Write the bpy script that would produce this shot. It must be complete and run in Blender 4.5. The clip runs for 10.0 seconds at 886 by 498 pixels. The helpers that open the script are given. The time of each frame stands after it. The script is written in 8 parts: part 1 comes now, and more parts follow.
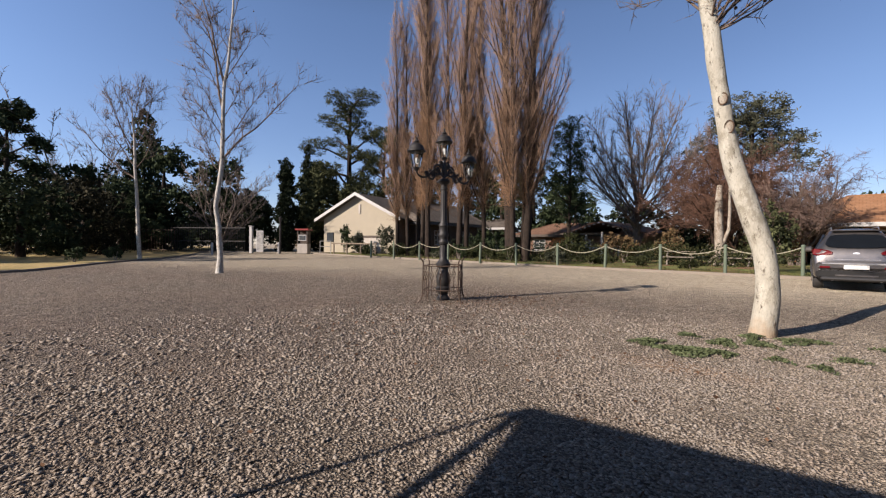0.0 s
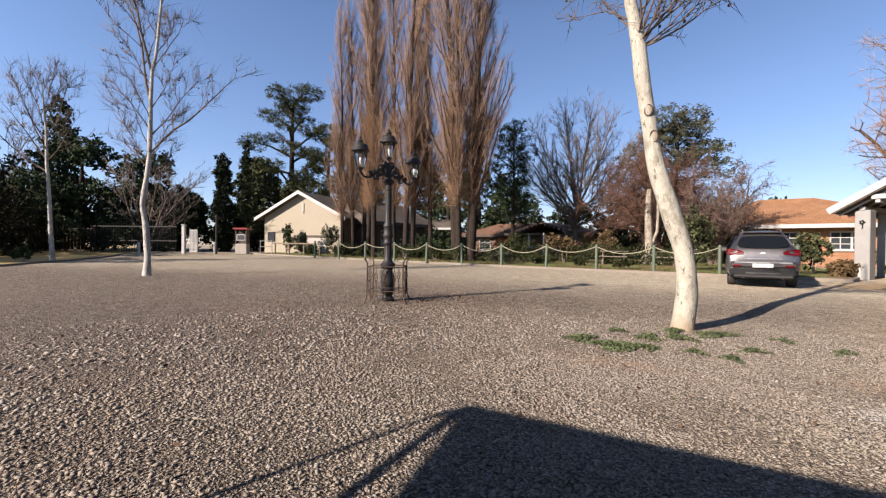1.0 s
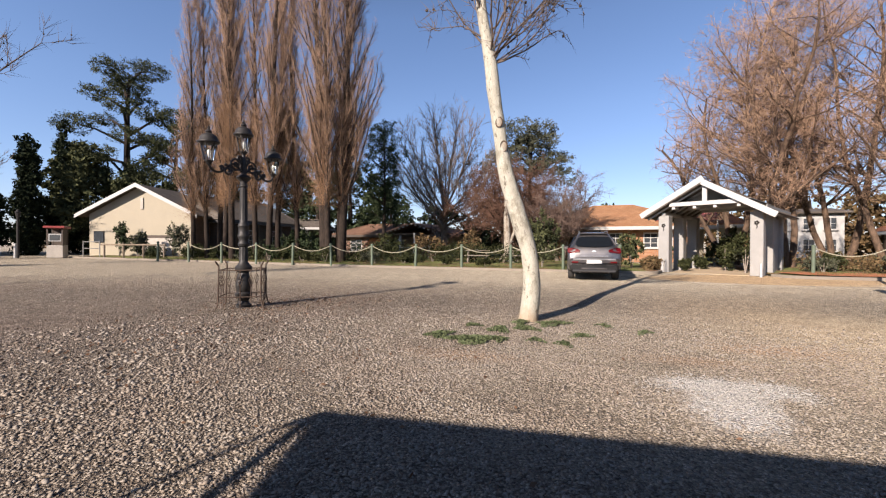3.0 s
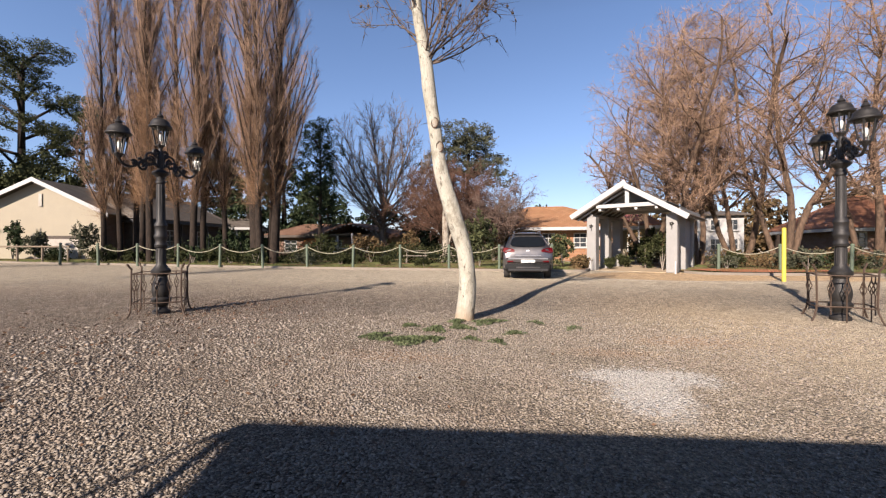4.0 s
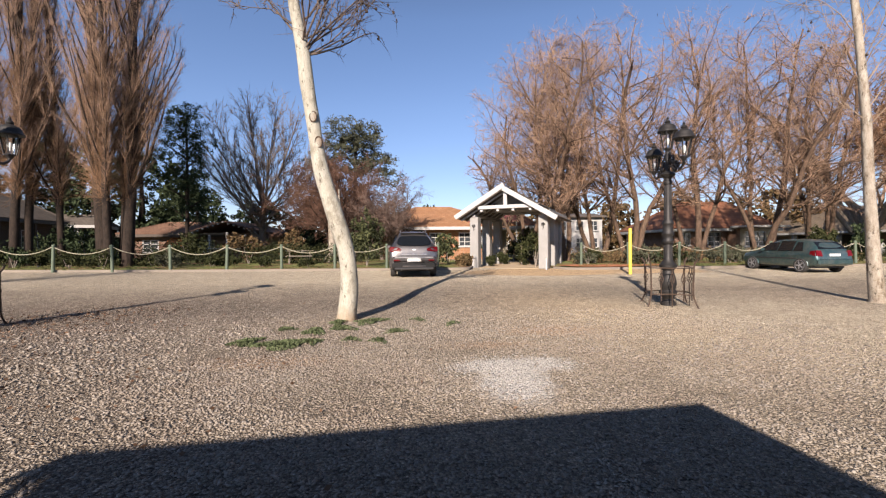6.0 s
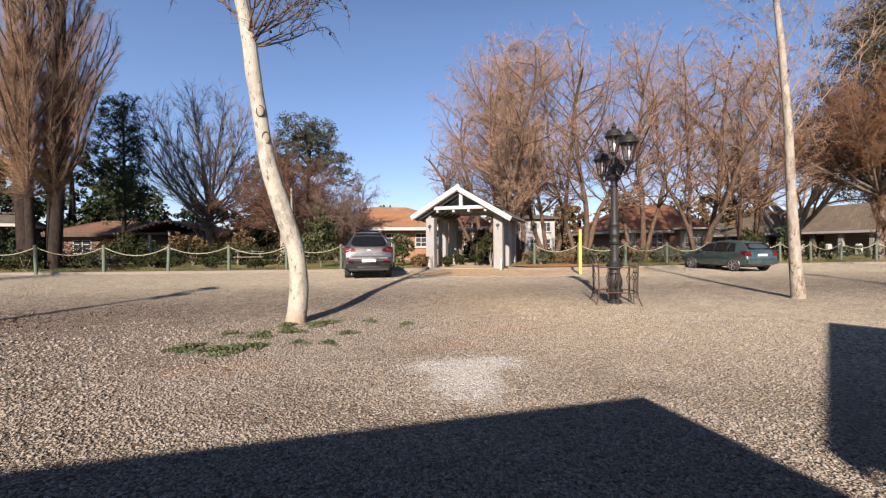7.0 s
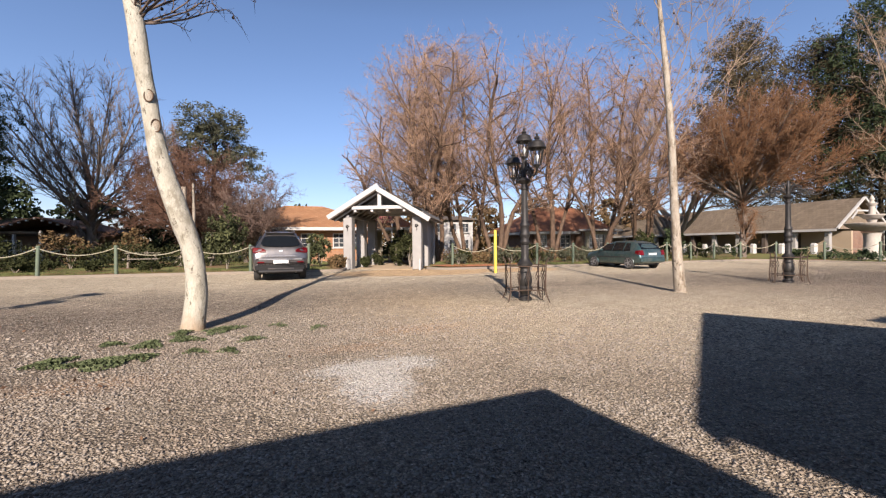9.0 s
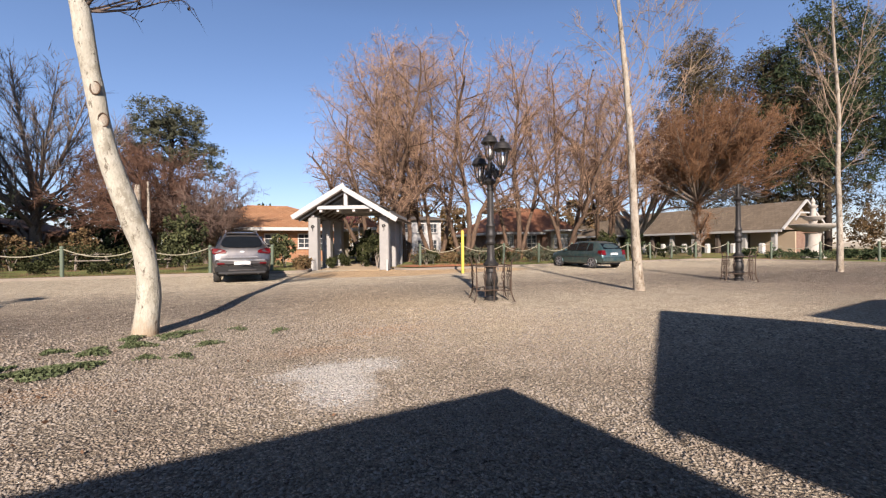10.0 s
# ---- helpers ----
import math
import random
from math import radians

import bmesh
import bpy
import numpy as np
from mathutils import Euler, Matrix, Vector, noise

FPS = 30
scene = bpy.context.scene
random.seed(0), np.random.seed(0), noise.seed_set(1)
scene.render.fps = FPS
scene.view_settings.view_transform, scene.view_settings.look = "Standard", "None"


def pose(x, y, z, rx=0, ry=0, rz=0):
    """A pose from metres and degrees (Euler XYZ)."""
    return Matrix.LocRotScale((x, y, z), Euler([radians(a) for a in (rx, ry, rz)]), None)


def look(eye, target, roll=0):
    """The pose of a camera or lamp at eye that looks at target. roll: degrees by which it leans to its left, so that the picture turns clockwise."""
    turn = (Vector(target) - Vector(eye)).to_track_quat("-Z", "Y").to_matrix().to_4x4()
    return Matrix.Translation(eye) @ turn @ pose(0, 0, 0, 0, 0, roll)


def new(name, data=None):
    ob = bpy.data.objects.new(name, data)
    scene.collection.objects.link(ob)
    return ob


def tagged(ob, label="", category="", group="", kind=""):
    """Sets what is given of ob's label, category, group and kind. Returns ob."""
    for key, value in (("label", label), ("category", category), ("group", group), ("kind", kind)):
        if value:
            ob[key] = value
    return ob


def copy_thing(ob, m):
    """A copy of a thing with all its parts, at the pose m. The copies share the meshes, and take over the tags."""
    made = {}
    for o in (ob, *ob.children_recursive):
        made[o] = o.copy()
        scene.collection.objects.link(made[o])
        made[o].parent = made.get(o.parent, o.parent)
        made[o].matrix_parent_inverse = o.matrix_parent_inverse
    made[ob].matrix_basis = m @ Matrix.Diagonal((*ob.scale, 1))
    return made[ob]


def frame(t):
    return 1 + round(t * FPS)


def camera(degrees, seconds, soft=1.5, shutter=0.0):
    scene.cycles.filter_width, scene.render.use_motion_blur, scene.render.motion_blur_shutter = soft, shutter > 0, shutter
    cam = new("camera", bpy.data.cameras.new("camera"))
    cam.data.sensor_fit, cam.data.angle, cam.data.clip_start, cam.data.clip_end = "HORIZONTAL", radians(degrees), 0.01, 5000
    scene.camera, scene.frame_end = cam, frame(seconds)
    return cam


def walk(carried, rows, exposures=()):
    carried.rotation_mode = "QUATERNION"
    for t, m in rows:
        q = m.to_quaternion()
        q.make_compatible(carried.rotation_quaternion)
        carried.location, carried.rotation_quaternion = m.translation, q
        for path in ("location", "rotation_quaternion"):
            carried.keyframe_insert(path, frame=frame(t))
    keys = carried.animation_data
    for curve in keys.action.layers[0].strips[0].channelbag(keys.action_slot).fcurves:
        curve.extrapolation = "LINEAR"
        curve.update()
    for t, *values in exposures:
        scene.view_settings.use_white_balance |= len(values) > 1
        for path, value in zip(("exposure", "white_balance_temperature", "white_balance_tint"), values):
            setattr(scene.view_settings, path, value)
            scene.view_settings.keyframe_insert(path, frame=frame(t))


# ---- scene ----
cam = camera(91.6, 10.0, soft=1.25)
PATH = [
    (0, (1.485, 0.265, 1.185), (0.173, 1.774, 1.169), 0.5),
    (0.5, (1.522, 0.271, 1.196), (0.308, 1.86, 1.181), 0.5),
    (1, (1.548, 0.276, 1.204), (0.429, 1.934, 1.189), 0.5),
    (1.5, (1.572, 0.282, 1.204), (0.549, 2.0, 1.19), 0.4),
    (2, (1.614, 0.295, 1.203), (0.715, 2.082, 1.19), 0.2),
    (2.5, (1.665, 0.298, 1.219), (0.92, 2.154, 1.206), 0.2),
    (4, (1.744, 0.357, 1.217), (1.421, 2.33, 1.207), -0.1),
    (4.5, (1.775, 0.353, 1.213), (1.581, 2.343, 1.202), -0.2),
    (5, (1.803, 0.359, 1.21), (1.74, 2.358, 1.199), -0.3),
    (5.5, (1.837, 0.359, 1.207), (1.904, 2.358, 1.193), -0.4),
    (7, (1.932, 0.404, 1.19), (2.311, 2.367, 1.178), -0.4),
    (7.5, (1.959, 0.411, 1.184), (2.431, 2.355, 1.171), -0.4),
    (8, (1.988, 0.425, 1.181), (2.553, 2.343, 1.168), -0.5),
    (8.5, (2.013, 0.429, 1.178), (2.664, 2.32, 1.166), -0.5),
    (9, (2.034, 0.424, 1.175), (2.764, 2.286, 1.163), -0.5),
    (9.5, (2.051, 0.422, 1.179), (2.846, 2.257, 1.168), -0.5),
    (10, (2.081, 0.42, 1.178), (2.945, 2.224, 1.166), -0.6),
]
walk(cam, [(t, look(eye, target, roll)) for t, eye, target, roll in PATH],
     exposures=[(0.0, 1.0, 6450, 17), (0.3, 1.20, 6450, 17), (0.8, 1.30, 6500, 17), (2.5, 1.30, 6500, 17), (4.5, 1.28, 6550, 17), (10.0, 1.26, 6500, 17)])

# ---------------------------------------------------------------- light
SUN_EL, SUN_AZ = radians(27.0), math.atan2(-0.37, -0.93)
sun_dir = Vector((math.sin(SUN_AZ) * math.cos(SUN_EL), math.cos(SUN_AZ) * math.cos(SUN_EL), math.sin(SUN_EL)))
world = bpy.data.worlds.new("sky")
scene.world = world
world.use_nodes = True
wn = world.node_tree
wn.nodes.clear()
sky = wn.nodes.new("ShaderNodeTexSky")
sky.sky_type = "NISHITA"
sky.sun_disc = False
sky.sun_elevation, sky.sun_rotation = SUN_EL, SUN_AZ
sky.altitude, sky.air_density, sky.dust_density, sky.ozone_density = 500, 0.88, 0.12, 3.8
sky_bg = wn.nodes.new("ShaderNodeBackground")
sky_bg.inputs["Strength"].default_value = 0.076
sky_out = wn.nodes.new("ShaderNodeOutputWorld")
sky_tone = wn.nodes.new("ShaderNodeMix")
sky_tone.data_type, sky_tone.blend_type = "RGBA", "MULTIPLY"
sky_tone.inputs[0].default_value = 1.0
# the clear winter sky: deep towards the zenith, never quite white at the horizon
sky_way = wn.nodes.new("ShaderNodeTexCoord")
sky_up = wn.nodes.new("ShaderNodeSeparateXYZ")
sky_fall = wn.nodes.new("ShaderNodeValToRGB")
for place, tint in ((0.12, (0.87, 0.785, 0.765, 1)), (0.30, (0.98, 0.91, 0.87, 1)), (0.46, (0.99, 0.94, 0.905, 1)), (0.70, (0.68, 0.60, 0.54, 1))):
    sky_fall.color_ramp.elements.new(place).color = tint
sky_fall.color_ramp.elements[0].color = (0.74, 0.635, 0.635, 1)
sky_fall.color_ramp.elements[-1].color = (0.54, 0.46, 0.39, 1)
wn.links.new(sky_way.outputs["Generated"], sky_up.inputs[0])
wn.links.new(sky_up.outputs[2], sky_fall.inputs[0])
# winter haze: a little brighter towards the sun's side
sky_side = wn.nodes.new("ShaderNodeVectorMath")
sky_side.operation = "DOT_PRODUCT"
sky_side.inputs[1].default_value = (math.sin(SUN_AZ), math.cos(SUN_AZ), 0)
sky_haze = wn.nodes.new("ShaderNodeMapRange")
for k, v in ((1, -0.8), (2, 0.5), (3, 1.0), (4, 1.42)):
    sky_haze.inputs[k].default_value = v
sky_mul = wn.nodes.new("ShaderNodeVectorMath")
sky_mul.operation = "SCALE"
wn.links.new(sky_way.outputs["Generated"], sky_side.inputs[0])
wn.links.new(sky_side.outputs["Value"], sky_haze.inputs[0])
wn.links.new(sky_fall.outputs[0], sky_mul.inputs[0])
wn.links.new(sky_haze.outputs[0], sky_mul.inputs[3])
wn.links.new(sky_mul.outputs[0], sky_tone.inputs[7])
wn.links.new(sky.outputs[0], sky_tone.inputs[6])
wn.links.new(sky_tone.outputs[2], sky_bg.inputs[0])
wn.links.new(sky_bg.outputs[0], sky_out.inputs[0])

sun_data = bpy.data.lights.new("sun", "SUN")
sun_data.energy, sun_data.angle, sun_data.color = 5.0, radians(0.55), (1.0, 0.89, 0.75)
sun_ob = new("sun", sun_data)
sun_ob.matrix_world = look(sun_dir * 60, (0, 0, 0))

# ---------------------------------------------------------------- materials
class Nodes:
    """A small writer of node materials."""
    def __init__(self, name):
        self.m = bpy.data.materials.new(name)
        self.m.use_nodes = True
        self.t = self.m.node_tree
        self.b = self.t.nodes["Principled BSDF"]
        self.coord = self.t.nodes.new("ShaderNodeTexCoord")
        self.geo = self.t.nodes.new("ShaderNodeNewGeometry")

    def n(self, kind, **sets):
        node = self.t.nodes.new(kind)
        for k, v in sets.items():
            if k in node.inputs:
                node.inputs[k].default_value = v
        return node

    def link(self, a, b):
        self.t.links.new(a, b)

    def noise(self, scale, detail=4.0, rough=0.6, vec=None, w=0.0):
        node = self.n("ShaderNodeTexNoise", Scale=scale, Detail=detail, Roughness=rough)
        if w:
            off = self.n("ShaderNodeVectorMath")
            off.operation = "ADD"
            self.link(vec or self.coord.outputs["Object"], off.inputs[0])
            off.inputs[1].default_value = (w, w * 1.7, w * 0.6)
            vec = off.outputs[0]
        self.link(vec or self.coord.outputs["Object"], node.inputs["Vector"])
        return node.outputs["Fac"]

    def ramp(self, fac, stops, smooth=False):
        node = self.n("ShaderNodeValToRGB")
        cr = node.color_ramp
        cr.interpolation = "EASE" if smooth else "LINEAR"
        while len(cr.elements) > len(stops):
            cr.elements.remove(cr.elements[-1])
        while len(cr.elements) < len(stops):
            cr.elements.new(0.5)
        for e, (p, c) in zip(cr.elements, stops):
            e.position = p
            e.color = (*c, 1) if len(c) == 3 else c
        self.link(fac, node.inputs[0])
        return node.outputs[0]

    def mix(self, fac, a, b, mode="MIX"):
        node = self.n("ShaderNodeMix")
        node.data_type = "RGBA"
        node.blend_type = mode
        for sock, v in ((node.inputs[0], fac), (node.inputs[6], a), (node.inputs[7], b)):
            if isinstance(v, (int, float)):
                sock.default_value = v
            elif isinstance(v, tuple):
                sock.default_value = (*v, 1)
            else:
                self.link(v, sock)
        return node.outputs[2]

    def math(self, op, a, b=0.0, clamp=False):
        node = self.n("ShaderNodeMath")
        node.operation = op
        node.use_clamp = clamp
        for sock, v in ((node.inputs[0], a), (node.inputs[1], b)):
            if isinstance(v, (int, float)):
                sock.default_value = v
            else:
                self.link(v, sock)
        return node.outputs[0]

    def bump(self, height, strength, dist=0.02):
        node = self.n("ShaderNodeBump", Strength=strength, Distance=dist)
        self.link(height, node.inputs["Height"])
        self.link(node.outputs[0], self.b.inputs["Normal"])

    def stretch(self, sx, sy, sz):
        node = self.n("ShaderNodeMapping")
        node.inputs["Scale"].default_value = (sx, sy, sz)
        self.link(self.coord.outputs["Object"], node.inputs["Vector"])
        return node.outputs[0]

    def done(self, color=None, rough=0.7, metal=0.0, spec=None):
        if color is not None:
            if isinstance(color, tuple):
                self.b.inputs["Base Color"].default_value = (*color, 1)
            else:
                self.link(color, self.b.inputs["Base Color"])
        if isinstance(rough, (int, float)):
            self.b.inputs["Roughness"].default_value = rough
        else:
            self.link(rough, self.b.inputs["Roughness"])
        self.b.inputs["Metallic"].default_value = metal
        if spec is not None:
            self.b.inputs["Specular IOR Level"].default_value = spec
        return self.m


def shade(c, k):
    return tuple(min(1.0, v * k) for v in c)


def plain(name, color, rough=0.6, metal=0.0, scale=6.0, spread=0.25, grain=60.0, bump=0.15, spec=None):
    """A surface with stains at one scale and grain at another."""
    m = Nodes(name)
    big = m.noise(scale, 5, 0.65)
    fine = m.noise(grain, 3, 0.6, w=3.1)
    c = m.ramp(big, [(0.3, shade(color, 1 - spread)), (0.7, shade(color, 1 + spread))])
    c = m.mix(0.35, c, m.ramp(fine, [(0.35, shade(color, 1 - spread)), (0.65, shade(color, 1 + spread))]))
    m.bump(fine, bump, 0.01)
    r = m.math("ADD", m.math("MULTIPLY", big, 0.25), rough - 0.12)
    return m.done(c, r, metal, spec)


def bark(name, a, b, patches=None, scale=9.0, zs=0.35, flakes=(6.5, 13.0), soil=False):
    m = Nodes(name)
    v = m.stretch(1, 1, zs)
    n1 = m.noise(scale, 6, 0.7, v)
    n2 = m.noise(scale * 6, 4, 0.7, v)
    c = m.ramp(n1, [(0.35, a), (0.65, b)])
    c = m.mix(m.ramp(n2, [(0.45, (0, 0, 0)), (0.7, (0.5, 0.5, 0.5))]), c, shade(a, 0.6))
    if patches:
        n3 = m.noise(flakes[0], 6, 0.8, m.stretch(1, 1, 0.6), w=5.0)
        c = m.mix(m.ramp(n3, [(0.53, (0, 0, 0)), (0.60, (0.9, 0.9, 0.9))]), c, patches[0])
        n4 = m.noise(flakes[1], 6, 0.8, m.stretch(1, 1, 0.45), w=9.0)
        c = m.mix(m.ramp(n4, [(0.57, (0, 0, 0)), (0.62, (0.95, 0.95, 0.95))]), c, patches[1])
    if soil:
        # splashed earth on the lowest hand's breadths
        xyz = m.n("ShaderNodeSeparateXYZ")
        m.link(m.coord.outputs["Object"], xyz.inputs[0])
        edge = m.math("ADD", m.math("MULTIPLY", xyz.outputs[2], -2.6), m.math("ADD", 0.75, m.math("MULTIPLY", m.math("SUBTRACT", m.noise(9, 4, 0.7), 0.5), 1.6)))
        c = m.mix(m.math("MULTIPLY", m.math("MAXIMUM", m.math("MINIMUM", edge, 1.0), 0.0), 0.75), c, (0.27, 0.17, 0.09))
    m.bump(m.math("ADD", n1, m.math("MULTIPLY", n2, 0.6)), 0.6, 0.03)
    return m.done(c, 0.9, 0, 0.2)


def twig(name, colors):
    m = Nodes(name)
    isl = m.geo.outputs["Random Per Island"]
    c = m.ramp(isl, [(i / max(1, len(colors) - 1), q) for i, q in enumerate(colors)])
    c = m.mix(m.ramp(m.noise(0.35, 3), [(0.35, (0, 0, 0)), (0.65, (0.45, 0.45, 0.45))]), c, shade(colors[0], 0.7))
    return m.done(c, 0.85, 0, 0.2)


def leafy(name, colors, rough=0.8):
    m = Nodes(name)
    isl = m.geo.outputs["Random Per Island"]
    c = m.ramp(isl, [(i / max(1, len(colors) - 1), q) for i, q in enumerate(colors)])
    c = m.mix(m.ramp(m.noise(0.8, 4), [(0.35, (0, 0, 0)), (0.65, (0.5, 0.5, 0.5))]), c, shade(colors[0], 0.6))
    return m.done(c, rough, 0, 0.06)


def gravel():
    m = Nodes("gravel")
    pos = m.geo.outputs["Position"]
    warp = m.n("ShaderNodeVectorMath")
    warp.operation = "ADD"
    jit = m.n("ShaderNodeTexNoise", Scale=38.0, Detail=2.0)
    m.link(pos, jit.inputs["Vector"])
    sc = m.n("ShaderNodeVectorMath")
    sc.operation = "SCALE"
    m.link(jit.outputs["Color"], sc.inputs[0])
    sc.inputs[3].default_value = 0.024
    m.link(pos, warp.inputs[0])
    m.link(sc.outputs[0], warp.inputs[1])
    cells = m.n("ShaderNodeTexVoronoi", Scale=48.0)
    m.link(warp.outputs[0], cells.inputs["Vector"])
    small = m.n("ShaderNodeTexVoronoi", Scale=100.0)
    m.link(warp.outputs[0], small.inputs["Vector"])
    tone = m.n("ShaderNodeSeparateColor")
    m.link(cells.outputs["Color"], tone.inputs[0])
    stone = m.ramp(tone.outputs[0], [(0.0, (0.11, 0.088, 0.07)), (0.3, (0.32, 0.265, 0.215)), (0.55, (0.50, 0.43, 0.35)), (0.75, (0.43, 0.385, 0.335)), (0.9, (0.57, 0.505, 0.425)), (1.0, (0.61, 0.56, 0.49))])
    tone2 = m.n("ShaderNodeSeparateColor")
    m.link(small.outputs["Color"], tone2.inputs[0])
    grit = m.ramp(tone2.outputs[1], [(0.0, (0.26, 0.21, 0.155)), (0.6, (0.46, 0.395, 0.305)), (1.0, (0.60, 0.53, 0.43))])
    gap = m.ramp(cells.outputs["Distance"], [(0.34, (0, 0, 0)), (0.62, (1, 1, 1))])
    loose = m.mix(gap, stone, m.mix(0.85, grit, (0.045, 0.036, 0.031)))
    # broad drift of tone over the lot
    drift = m.noise(0.35, 4, 0.6, pos)
    loose = m.mix(m.ramp(drift, [(0.35, (0, 0, 0)), (0.65, (0.35, 0.35, 0.35))]), loose, m.mix(0.5, loose, (0.34, 0.24, 0.19)))
    # packed driveway: finer, greyer
    xyz = m.n("ShaderNodeSeparateXYZ")
    m.link(pos, xyz.inputs[0])
    X, Y = xyz.outputs[0], xyz.outputs[1]
    packed = m.mix(m.noise(70, 3, 0.7, pos), grit, (0.52, 0.46, 0.365))
    packed = m.mix(m.ramp(m.noise(1.1, 5, 0.65, pos), [(0.35, (0, 0, 0)), (0.7, (0.6, 0.6, 0.6))]), packed, (0.43, 0.38, 0.30))
    wob = m.math("MULTIPLY", m.math("SUBTRACT", m.noise(0.45, 4, 0.6, pos), 0.5), 5.0)
    fine_wob = m.math("MULTIPLY", m.math("SUBTRACT", m.noise(5.0, 4, 0.7, pos), 0.5), 2.2)
    wob = m.math("ADD", wob, fine_wob)

    def blob(cx, cy, rx, ry, edge, wobble=1.0):
        dx = m.math("DIVIDE", m.math("SUBTRACT", X, cx), rx)
        dy = m.math("DIVIDE", m.math("SUBTRACT", Y, cy), ry)
        d = m.math("SQRT", m.math("ADD", m.math("MULTIPLY", dx, dx), m.math("MULTIPLY", dy, dy)))
        d = m.math("ADD", d, m.math("MULTIPLY", wob, 0.12 * wobble))
        return m.math("DIVIDE", m.math("SUBTRACT", 1.0, d), edge, True)

    far_y = m.math("ADD", m.math("SUBTRACT", Y, 11.2), wob)
    left = m.math("ADD", m.math("MULTIPLY", m.math("ADD", X, 9.0), -0.42), far_y)
    pack = m.math("DIVIDE", m.math("ADD", m.math("MAXIMUM", far_y, left), 2.0), 6.0, True)
    far_pack = pack
    right = blob(8.0, 6.0, 10.5, 7.5, 0.8)
    pack = m.math("MAXIMUM", pack, m.math("MULTIPLY", right, 0.6))
    col = m.mix(pack, loose, packed)
    # tan earth where cars turn in
    earth = m.mix(m.noise(40, 4, 0.7, pos), (0.50, 0.36, 0.22), (0.44, 0.36, 0.25))
    turn = m.math("MULTIPLY", blob(4.9, 8.6, 2.6, 5.2, 0.9), 0.42)
    col = m.mix(turn, col, earth)
    apron = m.math("MULTIPLY", blob(7.6, 17.7, 3.9, 2.3, 0.25, 0.5), 0.95)
    apron2 = m.math("MULTIPLY", blob(12.0, 17.4, 2.8, 1.6, 0.3, 0.5), 0.9)
    col = m.mix(m.math("MAXIMUM", apron, apron2), col, m.mix(m.noise(25, 4, 0.7, pos), (0.52, 0.36, 0.21), (0.46, 0.34, 0.22)))
    red = m.math("MULTIPLY", blob(0.5, 5.0, 0.9, 0.35, 0.8, 1.4), 0.55)
    red = m.math("MAXIMUM", red, m.math("MULTIPLY", blob(3.9, 6.3, 1.0, 0.5, 0.8, 1.4), 0.6))
    red = m.math("MAXIMUM", red, m.math("MULTIPLY", blob(2.9, 5.5, 0.8, 0.35, 0.8, 1.4), 0.5))
    col = m.mix(m.math("MULTIPLY", red, 0.75), col, (0.42, 0.26, 0.16))
    speck = m.ramp(m.noise(19, 5, 0.8, pos), [(0.36, (0.24, 0.23, 0.24)), (0.49, (1, 1, 1)), (0.72, (1.34, 1.32, 1.30))])
    col = m.mix(1.0, col, speck, "MULTIPLY")
    col = m.mix(1.0, col, m.mix(far_pack, m.mix(right, (1.05, 1.03, 0.98), (1.30, 1.285, 1.20)), m.mix(m.math("DIVIDE", m.math("ADD", X, 9.0), 9.0, True), (0.66, 0.655, 0.625), (0.89, 0.88, 0.825))), "MULTIPLY")
    mottle = m.ramp(m.noise(30, 3, 0.8, pos, w=7.0), [(0.40, (0.30, 0.29, 0.29)), (0.50, (1.0, 1.0, 1.0)), (0.68, (1.25, 1.25, 1.24))])
    col = m.mix(m.math("SUBTRACT", 0.75, m.math("MULTIPLY", pack, 0.6)), col, m.mix(1.0, col, mottle, "MULTIPLY"))
    coarse = m.math("MULTIPLY", blob(-6.0, 2.2, 5.6, 4.6, 0.7), 0.26)
    col = m.mix(coarse, col, (0.07, 0.05, 0.045))
    # ground colour darkened between the loose stones round the standpoint
    near_dark = blob(1.2, 0.35, 8.2, 7.6, 0.7, 0.6)
    col = m.mix(m.math("MULTIPLY", near_dark, 0.30), col, (0.08, 0.067, 0.056))
    streak = m.ramp(m.noise(3.2, 5, 0.7, pos), [(0.35, (0.80, 0.78, 0.76)), (0.6, (1.06, 1.06, 1.06))])
    col = m.mix(1.0, col, streak, "MULTIPLY")
    # pale crushed stone
    pale = m.math("MULTIPLY", m.math("MAXIMUM", blob(2.98, 4.62, 0.74, 0.36, 0.5, 3.0), blob(2.85, 4.15, 0.36, 0.60, 0.5, 3.0)), m.ramp(m.noise(30, 3, 0.7, pos), [(0.3, (0.55, 0.55, 0.55)), (0.6, (1, 1, 1))]))
    col = m.mix(m.math("MULTIPLY", pale, 0.95), col, m.mix(tone.outputs[1], (0.43, 0.412, 0.385), (0.68, 0.655, 0.62)))
    height = m.math("SUBTRACT", 1.0, cells.outputs["Distance"])
    height = m.math("ADD", height, m.math("MULTIPLY", m.math("SUBTRACT", 1.0, small.outputs["Distance"]), 0.4))
    height = m.math("MULTIPLY", height, m.math("SUBTRACT", 1.0, m.math("MULTIPLY", pack, 0.72)))
    height = m.math("ADD", height, m.math("MULTIPLY", m.noise(2.2, 3, 0.6, pos), 0.8))
    m.bump(height, 1.0, 0.05)
    return m.done(col, 0.93, 0, 0.25)


